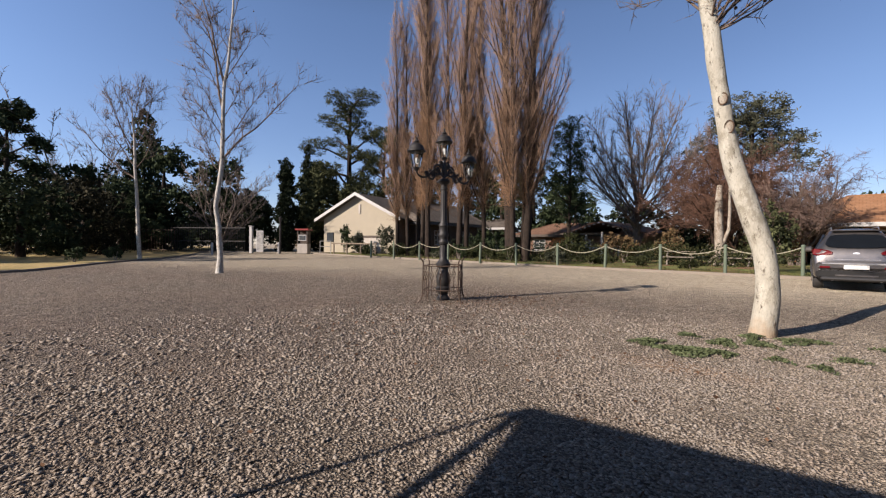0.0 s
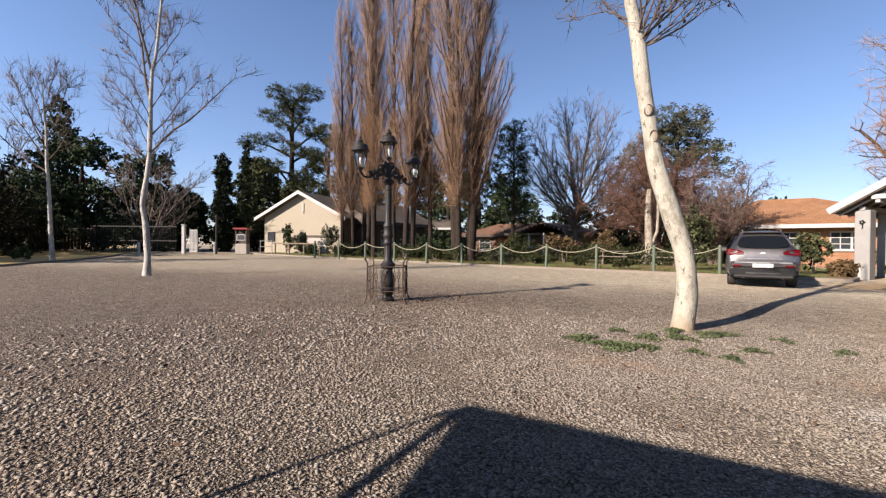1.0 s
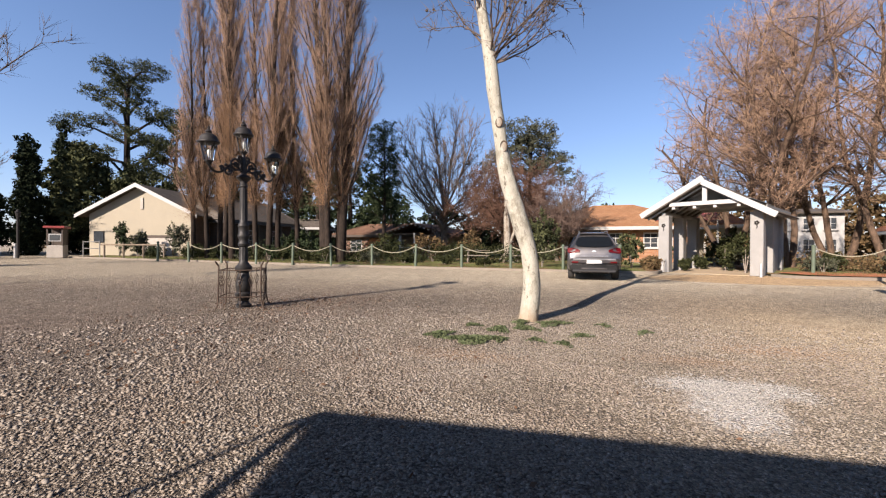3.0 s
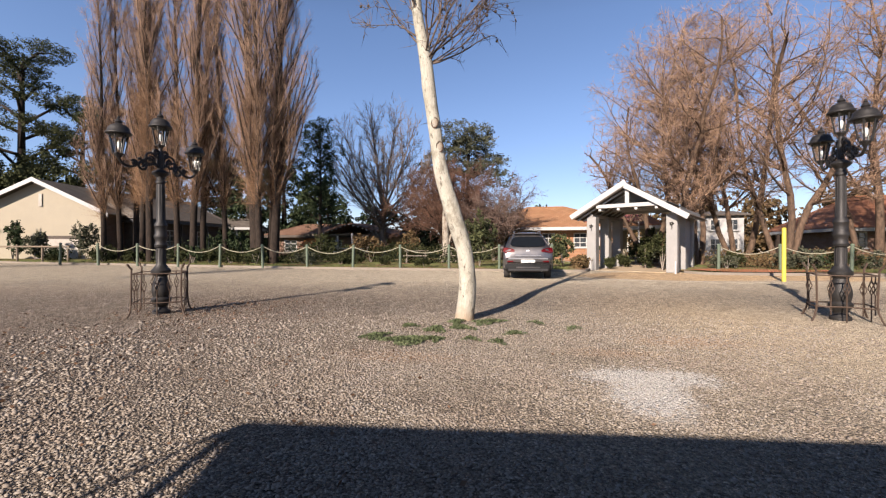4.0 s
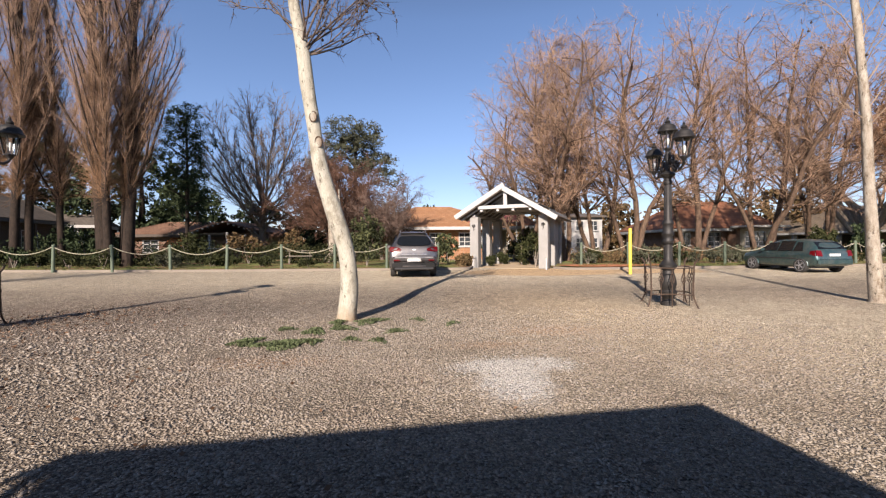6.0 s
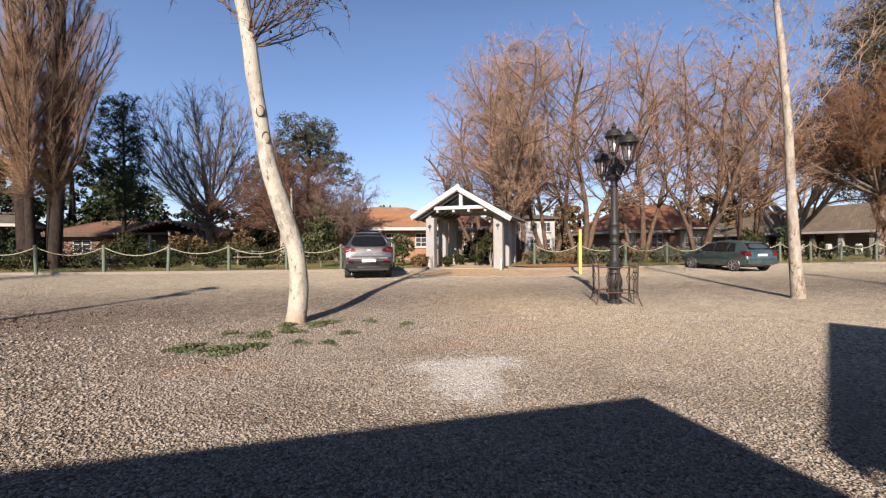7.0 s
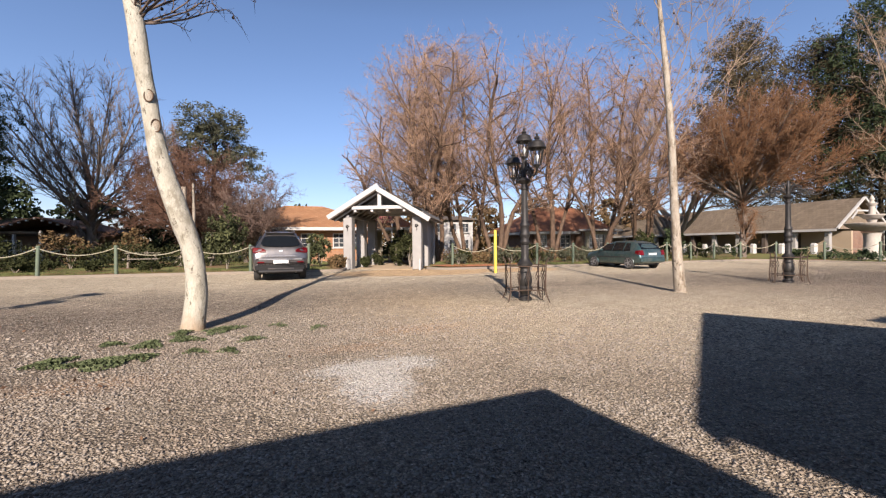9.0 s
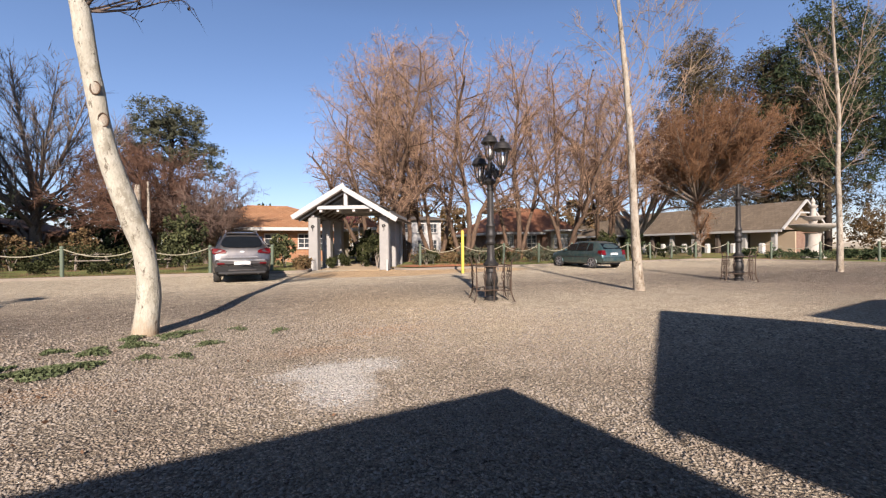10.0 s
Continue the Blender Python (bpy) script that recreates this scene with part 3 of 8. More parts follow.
# ---------------------------------------------------------------- trees
def branch(rng, p, d, length, r, level, cfg, out):
    """Grows one limb and its side limbs; appends (p0, p1, r0, r1, level)."""
    n = max(3, int(cfg["segs"][level]))
    step = length / n
    p, d = np.array(p, float), np.array(d, float)
    d /= np.linalg.norm(d)
    tip = cfg["tip"][level]
    kids = []
    for i in range(n):
        f0, f1 = i / n, (i + 1) / n
        r0, r1 = r * (1 - f0) + r * tip * f0, r * (1 - f1) + r * tip * f1
        q = p + d * step
        out.append((p, q, r0, r1, level))
        if f1 > cfg["from"][level]:
            kids.append((q, d.copy(), r1, f1))
        d = d + rng.normal(size=3) * cfg["wiggle"][level] + np.array([0, 0, cfg["up"][level]])
        d /= np.linalg.norm(d)
        p = q
    if level + 1 >= len(cfg["segs"]):
        return
    count = cfg["kids"][level]
    for k in range(count):
        q, e, rr, f = kids[int((k + rng.uniform(0, 0.99)) * len(kids) / count)]
        side = np.cross(e, rng.normal(size=3))
        side /= np.linalg.norm(side)
        ang = radians(cfg["angle"][level] * rng.uniform(0.65, 1.3))
        nd = e * math.cos(ang) + side * math.sin(ang)
        ln = length * cfg["ratio"][level] * rng.uniform(0.7, 1.2) * (1.0 - cfg.get("short", 0.45) * f)
        branch(rng, q, nd, ln, max(rr * cfg.get("thin", 0.62), cfg.get("least", 0.006)), level + 1, cfg, out)


def twigs(rng, segs, levels, per_m, length, r, spread, up):
    """Fine twigs along the limbs of the given levels."""
    sel = [s for s in segs if s[4] in levels]
    if not sel:
        return np.zeros((0, 3)), np.zeros((0, 3))
    a = np.array([s[0] for s in sel])
    b = np.array([s[1] for s in sel])
    ln = np.linalg.norm(b - a, axis=1)
    idx = rng.choice(len(sel), size=int(ln.sum() * per_m), p=ln / ln.sum())
    f = rng.uniform(0, 1, (len(idx), 1))
    p = a[idx] * (1 - f) + b[idx] * f
    d = unit(unit(b - a)[idx] * 0.9 + rng.normal(size=p.shape) * spread + np.array([[0, 0, up]]))
    q = p + d * length * rng.uniform(0.5, 1.3, (len(idx), 1))
    return p, q


def limb_mesh(name, segs, levels, sides, material):
    sel = [s for s in segs if s[4] in levels]
    v, f = sticks([s[0] for s in sel], [s[1] + (s[1] - s[0]) * 0.06 for s in sel], [s[2] for s in sel], [s[3] for s in sel], sides)
    return fast_mesh(name, v, f, material)


def child(name, me, parent, label=""):
    ob = new(name, me)
    ob.parent = parent
    if name in ("branchwood", "crown", "foliage", "brushwood"):
        ob["kind"] = "stuff"
    if label:
        ob["label"] = label
    return ob


def bare_tree(seed, cfg, stems, bark_m, twig_m, tw, label, m, group="", twig_r=0.007, leaf=None, crown=None):
    """stems: (base, direction, length, radius) of each trunk. tw: (levels, per metre, length, spread, up) of fine twigs, then the lowest and highest place and their material."""
    rng = np.random.default_rng(seed)
    segs = []
    for p, d, ln, r in stems:
        branch(rng, p, d, ln, r, 0, cfg, segs)
    if crown:
        # the outline of the whole crown: limbs that would leave it stop short
        mid, half = np.array(crown[0]), np.array(crown[1])
        segs = [q for q in segs if q[4] == 0 and q[1][2] < mid[2] or np.sum(((q[1] - mid) / half) ** 2) < rng.uniform(0.8, 1.12)]
    tree = thing("tree", label, "tree", m, group)
    runs = []
    for q in segs:
        if q[4] == 0:
            if runs and np.allclose(runs[-1][-1][1], q[0]):
                runs[-1].append(q)
            else:
                runs.append([q])
    for k, run in enumerate(q for q in runs if len(q) > 1):
        part("limb" if k else "trunk", Shape().tube([run[0][0]] + [q[1] for q in run], [run[0][2]] + [q[3] for q in run], 8), bark_m, tree, smooth=70)
    child("branchwood", limb_mesh("branchwood", segs, {1}, 5, bark_m), tree)
    v, f = [], []
    sel = [s for s in segs if s[4] >= 2]
    if sel:
        v1, f1 = sticks([s[0] for s in sel], [s[1] for s in sel], [s[2] for s in sel], [s[3] for s in sel], 3)
        v.append(v1)
        f.append(f1)
    if v:
        child("crown", fast_mesh("crown", np.concatenate(v), np.concatenate(f), twig_m), tree)
    for levels, per_m, length, spread, up, *own in tw:
        p, q = twigs(rng, segs, levels, per_m, length, twig_r, spread, up)
        if own:
            keep = (p[:, 2] > own[0]) & (p[:, 2] < own[1])
            p, q = p[keep], q[keep]
        v2, f2 = spikes(p, q, twig_r * 1.25)
        child("brushwood", fast_mesh("brushwood", v2, f2, own[2] if own else twig_m), tree)
    if leaf:
        mat_, per_m, size, levels, jitter = leaf
        p, q = twigs(rng, segs, levels, per_m, 0.6, 0.01, 0.8, 0.0)
        c = p + (q - p) * rng.uniform(0.2, 1.0, (len(p), 1)) + rng.normal(size=p.shape) * jitter
        lv, lf = leaves(c, size, rng)
        child("foliage", fast_mesh("foliage", lv, lf, mat_), tree)
    return tree


def clump_tree(seed, trunk, clumps, leaf_m, bark_m, n, size, label, m, group="", flat=0.0, name="tree", slim=0.55):
    """trunk: list of polylines with radii; clumps: (centre, radii, share) of leaf masses."""
    rng = np.random.default_rng(seed)
    tree = thing(name, label, "tree" if name == "tree" else name.replace("_", " "), m, group)
    if trunk:
        for k, (pts, radii) in enumerate(trunk):
            part("limb" if k else "trunk", Shape().tube(pts, radii, 7), bark_m, tree, smooth=60)
    total = sum(c[2] for c in clumps)
    pts = []
    for c, rad, share in clumps:
        k = int(n * share / total)
        # small tufts inside each mass leave gaps and an uneven outline
        tufts = max(6, k // 22)
        d = unit(rng.normal(size=(tufts, 3)))
        t = np.array(c) + d * np.array(rad) * (rng.uniform(0.25, 1.0, (tufts, 1)) ** 0.45)
        idx = rng.integers(0, tufts, k)
        pts.append(t[idx] + rng.normal(size=(k, 3)) * np.array(rad) * 0.10 + rng.normal(size=(k, 3)) * size * 0.6)
    v, f = leaves(np.concatenate(pts), size, rng, flat, slim)
    child("crown", fast_mesh("crown", v, f, leaf_m), tree)
    return tree

# ---------------------------------------------------------------- ground
def ground_sheet():
    xs = sorted(set([-3000, -1200, -500, -250, -140, -90] + list(range(-70, 80, 2)) + [95, 140, 250, 500, 1200, 3000]))
    ys = sorted(set([-3000, -1200, -400, -150, -60] + list(range(-30, 46, 1)) + [50, 60, 80, 120, 250, 600, 1500, 3000]))
    s = Shape()
    s.v = [(x, y, gz(x, y)) for y in ys for x in xs]
    w = len(xs)
    s.f = [(j * w + i, j * w + i + 1, (j + 1) * w + i + 1, (j + 1) * w + i) for j in range(len(ys) - 1) for i in range(w - 1)]
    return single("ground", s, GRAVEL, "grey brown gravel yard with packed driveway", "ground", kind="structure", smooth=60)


ground_sheet()


def strip(points, width, height, sink=0.05):
    """A kerb along a line, with bevelled top edges."""
    s = Shape()
    rings = []
    n = len(points)
    for i, (x, y) in enumerate(points):
        a, b = Vector(points[max(0, i - 1)]), Vector(points[min(n - 1, i + 1)])
        t = (b - a).normalized()
        nx, ny = -t.y, t.x
        z = gz(x, y)
        h = width / 2
        prof = [(-h, -sink), (-h, height - 0.02), (-h + 0.02, height), (h - 0.02, height), (h, height - 0.02), (h, -sink)]
        rings.append([(x + nx * o, y + ny * o, z + q) for o, q in prof])
    s.loft(rings)
    return s


def smooth_line(pts, steps=6):
    out = []
    for i in range(len(pts) - 1):
        p0, p1, p2, p3 = (Vector(pts[max(0, min(len(pts) - 1, i + k))]) for k in (-1, 0, 1, 2))
        for j in range(steps):
            t = j / steps
            out.append(tuple(0.5 * ((2 * p1) + (p2 - p0) * t + (2 * p0 - 5 * p1 + 4 * p2 - p3) * t * t + (3 * p1 - p0 - 3 * p2 + p3) * t ** 3)))
    out.append(tuple(pts[-1]))
    return out


KERB_L = smooth_line([(-31.0, 20.6), (-24.0, 20.6), (-16.0, 20.4), (-9.0, 20.2), (-3.0, 20.0), (1.0, 19.75), (4.4, 19.6), (4.9, 20.0), (5.1, 20.7)], 6)
KERB_R = smooth_line([(8.7, 19.4), (9.1, 18.75), (10.0, 18.5), (14.0, 18.5), (20.0, 18.55), (26.0, 18.7), (29.8, 18.5), (31.6, 16.6), (32.3, 14.0), (32.7, 10.5), (33.2, 4.0), (33.5, -6.0)], 6)
single("kerb", strip(KERB_L, 0.16, 0.10), KERB, "pale concrete kerb along the garden bed", "kerb", kind="structure")
single("kerb", strip(KERB_R, 0.16, 0.10), KERB, "pale concrete kerb curving round the yard", "kerb", kind="structure")
ENTRY = smooth_line([(3.3, 17.9), (4.4, 16.5), (6.0, 15.8), (8.4, 15.5), (10.6, 15.75), (12.4, 16.6), (13.6, 18.3)], 6)
single("edging", strip(ENTRY, 0.12, 0.012), KERB, "flush concrete edging strip across the entrance", "edging", kind="structure")
KERB_V = smooth_line([(-16.5, -3.5), (-19.3, 1.4), (-21.4, 3.2), (-25.3, 5.8), (-29.2, 9.2), (-34.5, 12.6), (-36.5, 13.3)], 6)
single("kerb", strip(KERB_V, 0.14, 0.08), KERB_DARK, "dark stained kerb along the dry grass verge", "kerb", kind="structure")


def bed(edge, far, height, material, name, label):
    """A planted bed from a kerb line back to a far line, just below the kerb's top."""
    s = Shape()
    rings = []
    n = len(edge)
    for i, (x, y) in enumerate(edge):
        fx, fy = far(i / (n - 1), x, y)
        ring = []
        for k in range(9):
            f = (k / 8) ** 1.6
            px, py = x + (fx - x) * f, y + (fy - y) * f
            ring.append((px, py, gz(px, py) + height * (1 if k else 0.8) + 0.05 * noise.noise(Vector((px * 0.4, py * 0.4, 0))) * min(1, k)))
        rings.append(ring)
    s.loft(rings, close=False, caps=False)
    return single(name, s, material, label, "garden bed", kind="structure", smooth=60)


bed(KERB_L, lambda f, x, y: (x - (1 - f) * 12 - 2 * (1 - f), 75), 0.08, SOIL, "garden_bed_1", "planted bed of soil and winter grass")
bed(KERB_R, lambda f, x, y: (x + 2 + 55 * f * f, 75 - 95 * max(0, f - 0.45)), 0.08, SOIL, "garden_bed_2", "planted bed of soil and winter grass")
bed(KERB_V, lambda f, x, y: (x - 55, y + 25 - 20 * (1 - f)), 0.06, DRY, "verge", "dry straw coloured grass verge")
s = Shape()
s.v, s.f = [], []
ring = []
for i in range(28):
    a = 2 * math.pi * i / 28
    r = 1 + 0.12 * math.sin(3 * a + 1)
    ring.append((11.6 + 2.6 * r * math.cos(a), 19.75 + 0.95 * r * math.sin(a)))
s.add([(x, y, gz(x, y) + 0.115) for x, y in ring] + [(11.6, 19.75, gz(11.6, 19.75) + 0.16)], [(i, (i + 1) % 28, 28) for i in range(28)])
single("soil_patch", s, REDSOIL, "bare red earth under the shrubs", "soil", kind="structure")
# paved way through the pavilion
s = Shape()
gate_m = pose(6.58, 19.88, 0, 0, 0, -29.1)
s.slab([gate_m @ Vector((-1.45, 0.3, 0.148)), gate_m @ Vector((1.45, 0.3, 0.145)), gate_m @ Vector((1.5, 10.5, 0.30)), gate_m @ Vector((-1.5, 10.5, 0.30))], 0.12)
single("path", s, plain("tan path", (0.31, 0.235, 0.15), 0.95, 0, 1.5, 0.2, 40, 0.5), "tan earth path through the pavilion", "path", kind="structure")

# ---------------------------------------------------------------- rope fence
def bollard_mesh():
    post, cap = Shape(), Shape()
    post.tube([(0, 0, -0.15), (0, 0, 0.5), (0, 0, 1.06)], [0.068, 0.064, 0.062], 10)
    cap.lathe([(0.07, 1.05), (0.074, 1.07), (0.07, 1.10), (0.045, 1.125), (0.012, 1.135)], 10)
    return post.mesh("post", POST_GREEN, 50), cap.mesh("cap", POST_GREEN, 50)


BOL_L = [(1.1 - 2.35 * k, 20.3 - 0.02 * 2.35 * k + 0.12) for k in range(-1, 11)]
BOL_R = [(10.25, 20.1), (12.35, 19.65), (14.75, 19.5), (17.05, 19.5), (19.4, 19.5), (21.7, 19.55), (24.0, 19.6), (26.0, 19.6), (28.1, 19.65), (30.2, 19.4), (31.9, 18.3), (32.9, 16.2), (33.5, 13.9), (33.9, 11.4)]
post_me, cap_me = bollard_mesh()
for line in (BOL_L, BOL_R):
    for i, (x, y) in enumerate(line):
        ob = thing("bollard", "weathered green wooden bollard in the garden bed", "bollard", pose(x, y, gz(x, y) + 0.06, random.uniform(-1.5, 1.5), random.uniform(-1.5, 1.5), random.uniform(0, 90)), "rope fence bollards")
        child("post", post_me, ob)
        child("cap", cap_me, ob)
        if i + 1 < len(line):
            nx, ny = line[i + 1]
            if abs(nx - x) > 5:
                continue
            sag = random.uniform(0.26, 0.36)
            pts = []
            for k in range(17):
                f = k / 16
                px, py = x + (nx - x) * f, y + (ny - y) * f
                pts.append((px, py, gz(px, py) + 1.10 - sag * 4 * f * (1 - f)))
            single("rope", Shape().tube(pts, 0.019, 6), ROPE, "pale thick rope slung between bollards", "rope", group="fence ropes", smooth=60)


# ---------------------------------------------------------------- lamp posts
def lantern(z, off, parent):
    """A tapered glazed lantern with a domed cap and finial, standing on its cup."""
    base = pose(off[0], off[1], z) @ Matrix.Diagonal((0.96, 0.96, 1.0, 1))
    body = Shape()
    body.lathe([(0.03, -0.06), (0.055, -0.02), (0.075, 0.0), (0.08, 0.02)], 8, base)
    lan = part("lantern", body, IRON, parent)
    for k in range(6):
        a = 2 * math.pi * (k + 0.5) / 6
        part("glazing_bar", Shape().tube([(0.082 * math.cos(a), 0.082 * math.sin(a), 0.01), (0.142 * math.cos(a), 0.142 * math.sin(a), 0.33)], 0.011, 5, m=base), IRON, lan)
    cap = Shape().lathe([(0.150, 0.315), (0.195, 0.335), (0.195, 0.355), (0.165, 0.385), (0.155, 0.43), (0.125, 0.47), (0.07, 0.495), (0.045, 0.51), (0.06, 0.535), (0.045, 0.56), (0.018, 0.585), (0.026, 0.60), (0.008, 0.64)], 12, base)
    part("cap", cap, IRON, lan, smooth=35)
    for k in range(6):
        pane = Shape()
        a, b = 2 * math.pi * (k + 0.5) / 6, 2 * math.pi * (k + 1.5) / 6
        pane.add([(0.078 * math.cos(a), 0.078 * math.sin(a), 0.02), (0.078 * math.cos(b), 0.078 * math.sin(b), 0.02), (0.136 * math.cos(b), 0.136 * math.sin(b), 0.32), (0.136 * math.cos(a), 0.136 * math.sin(a), 0.32)], [(0, 1, 2, 3)], base)
        g = part("pane", pane, LANTERN_GLASS, lan, "clear lantern pane")
        g.visible_shadow = False
    part("bulb", Shape().lathe([(0.012, 0.08), (0.02, 0.11), (0.03, 0.16), (0.026, 0.195), (0.01, 0.215)], 10, base), BULB, lan, "round white bulb", smooth=60)


def scroll(cx, cz, r, turns, start, sgn, n=22):
    out = []
    for i in range(n):
        f = i / (n - 1)
        a = start + sgn * turns * 2 * math.pi * f
        q = r * (1 - 0.82 * f)
        out.append((cx + q * math.cos(a), cz + q * math.sin(a)))
    return out


def lamp_post(x, y, arm, label, lit=True):
    z = gz(x, y)
    lamp = thing("lamp_post", label, "lamp post", pose(x, y, z, 0, 0, math.degrees(math.atan2(arm[1], arm[0]))), "yard lamp posts")
    shaft = Shape()
    shaft.lathe([(0.143, -0.06), (0.143, 0.05), (0.109, 0.08), (0.095, 0.12), (0.118, 0.17), (0.160, 0.23), (0.164, 0.27), (0.129, 0.31), (0.143, 0.36), (0.155, 0.42), (0.145, 0.50), (0.118, 0.60), (0.100, 0.68), (0.133, 0.72), (0.160, 0.75), (0.164, 0.79), (0.124, 0.83), (0.081, 0.90), (0.077, 1.20)], 16)
    shaft.lathe([(0.077, 1.19), (0.101, 1.21), (0.110, 1.25), (0.094, 1.28), (0.089, 1.34), (0.110, 1.38), (0.114, 1.42), (0.096, 1.46), (0.096, 1.58), (0.107, 1.60), (0.101, 1.64), (0.074, 1.68), (0.068, 2.00), (0.064, 2.36), (0.081, 2.38), (0.081, 2.41), (0.065, 2.43), (0.068, 2.48), (0.122, 2.53), (0.142, 2.56), (0.122, 2.59), (0.049, 2.63), (0.041, 2.80), (0.057, 2.86), (0.041, 2.92), (0.029, 3.04)], 16)
    for k in range(12):
        a = 2 * math.pi * k / 12
        shaft.tube([(0.076 * math.cos(a), 0.076 * math.sin(a), 0.92), (0.076 * math.cos(a), 0.076 * math.sin(a), 1.18)], 0.008, 4)
        shaft.tube([(0.070 * math.cos(a), 0.070 * math.sin(a), 1.70), (0.063 * math.cos(a), 0.063 * math.sin(a), 2.34)], 0.007, 4)
    part("shaft", shaft, IRON, lamp, smooth=35)
    for sgn in (-1, 1):
        b = Shape()
        line = [(0.05, 2.66), (0.16, 2.76), (0.28, 2.78), (0.40, 2.70), (0.52, 2.60), (0.66, 2.58), (0.76, 2.63), (0.80, 2.70)]
        line = smooth_line(line, 4)
        b.tube([(sgn * u, 0, w) for u, w in line], 0.023, 6)
        for cx, cz, r, tr, st, sg in ((0.20, 2.77, 0.15, 1.7, 3.6, -1), (0.38, 2.64, 0.10, 1.5, 1.6, 1), (0.09, 2.92, 0.075, 1.4, 4.4, 1), (0.52, 2.66, 0.055, 1.3, 0.4, 1)):
            b.tube([(sgn * u, 0, w) for u, w in scroll(cx, cz, r, tr, st, sg)], 0.022, 5)
        for q in range(7):
            b.lathe([(0.004, -0.03), (0.035, -0.01), (0.028, 0.02), (0.004, 0.04)], 6, pose(sgn * (0.1 + 0.065 * q), 0.0, 2.70 + 0.06 * math.sin(q * 1.7), 40 * q, 30, 0))
        part("bracket", b, IRON, lamp, smooth=50)
        if lit:
            lantern(2.74, (sgn * 0.80, 0), lamp)
    if lit:
        lantern(3.06, (0, 0), lamp)
    return lamp


def lamp_guard(x, y, turn, seed, lean=0.0):
    """The low rusted iron cage round the foot of a lamp."""
    rng = random.Random(seed)
    z = gz(x, y)
    g = thing("lamp_guard", "low rusted wrought iron guard round the lamp post foot", "guard", pose(x, y, z, lean, 0, turn), "lamp guards")
    h = 0.37
    for sx, sy in ((-1, -1), (1, -1), (1, 1), (-1, 1)):
        s = Shape()
        j = lambda: rng.uniform(-0.02, 0.02)
        s.tube(smooth_line([(sx * (h + 0.06), sy * (h + 0.06), 0.0), (sx * (h + 0.02), sy * (h + 0.02), 0.10), (sx * h + j(), sy * h + j(), 0.28), (sx * h, sy * h, 0.80), (sx * (h + 0.01), sy * (h + 0.01), 0.84), (sx * (h + 0.05), sy * (h + 0.05), 0.92)], 3), 0.016, 6)
        part("corner_post", s, RUST, g, smooth=50)
    for k in range(4):
        a = k * math.pi / 2
        m = Matrix.Rotation(a, 4, "Z")
        for zz in (0.24, 0.75):
            part("rail", Shape().tube([(-h, -h, zz), (0, -h - 0.01, zz + rng.uniform(-0.012, 0.012)), (h, -h, zz)], 0.012, 5, m=m), RUST, g)
        for u in (-0.19, 0.0, 0.19):
            if rng.random() < 0.33:
                continue
            s = Shape()
            s.tube([(u, -h, 0.12 if u else 0.0), (u, -h, 0.42)], 0.010, 5, m=m)
            s.tube([(u, -h, 0.66), (u, -h, 0.75)], 0.010, 5, m=m)
            # twisted basket
            for q in range(4):
                b0 = q * math.pi / 2
                s.tube([(u + 0.040 * math.sin(math.pi * f) * math.cos(b0 + 3 * f), -h + 0.040 * math.sin(math.pi * f) * math.sin(b0 + 3 * f), 0.42 + 0.24 * f) for f in [i / 6 for i in range(7)]], 0.007, 4, m=m)
            part("basket_bar", s, RUST, g)
    return g


LAMPS = [(-4.62, 7.30, (-0.05, -0.8), 3), (7.05, 8.40, (-0.2, -0.8), 8), (16.35, 8.65, (-0.5, 0.85), 17)]
for x, y, arm, sd in LAMPS:
    if sd == 17:
        lamp_post(x, y, arm, "black cast iron lamp post with bare scrolled brackets", False)
    else:
        lamp_post(x, y, arm, "black cast iron lamp post with three glazed lanterns")
    lamp_guard(x, y, 12 + sd * 7, sd)


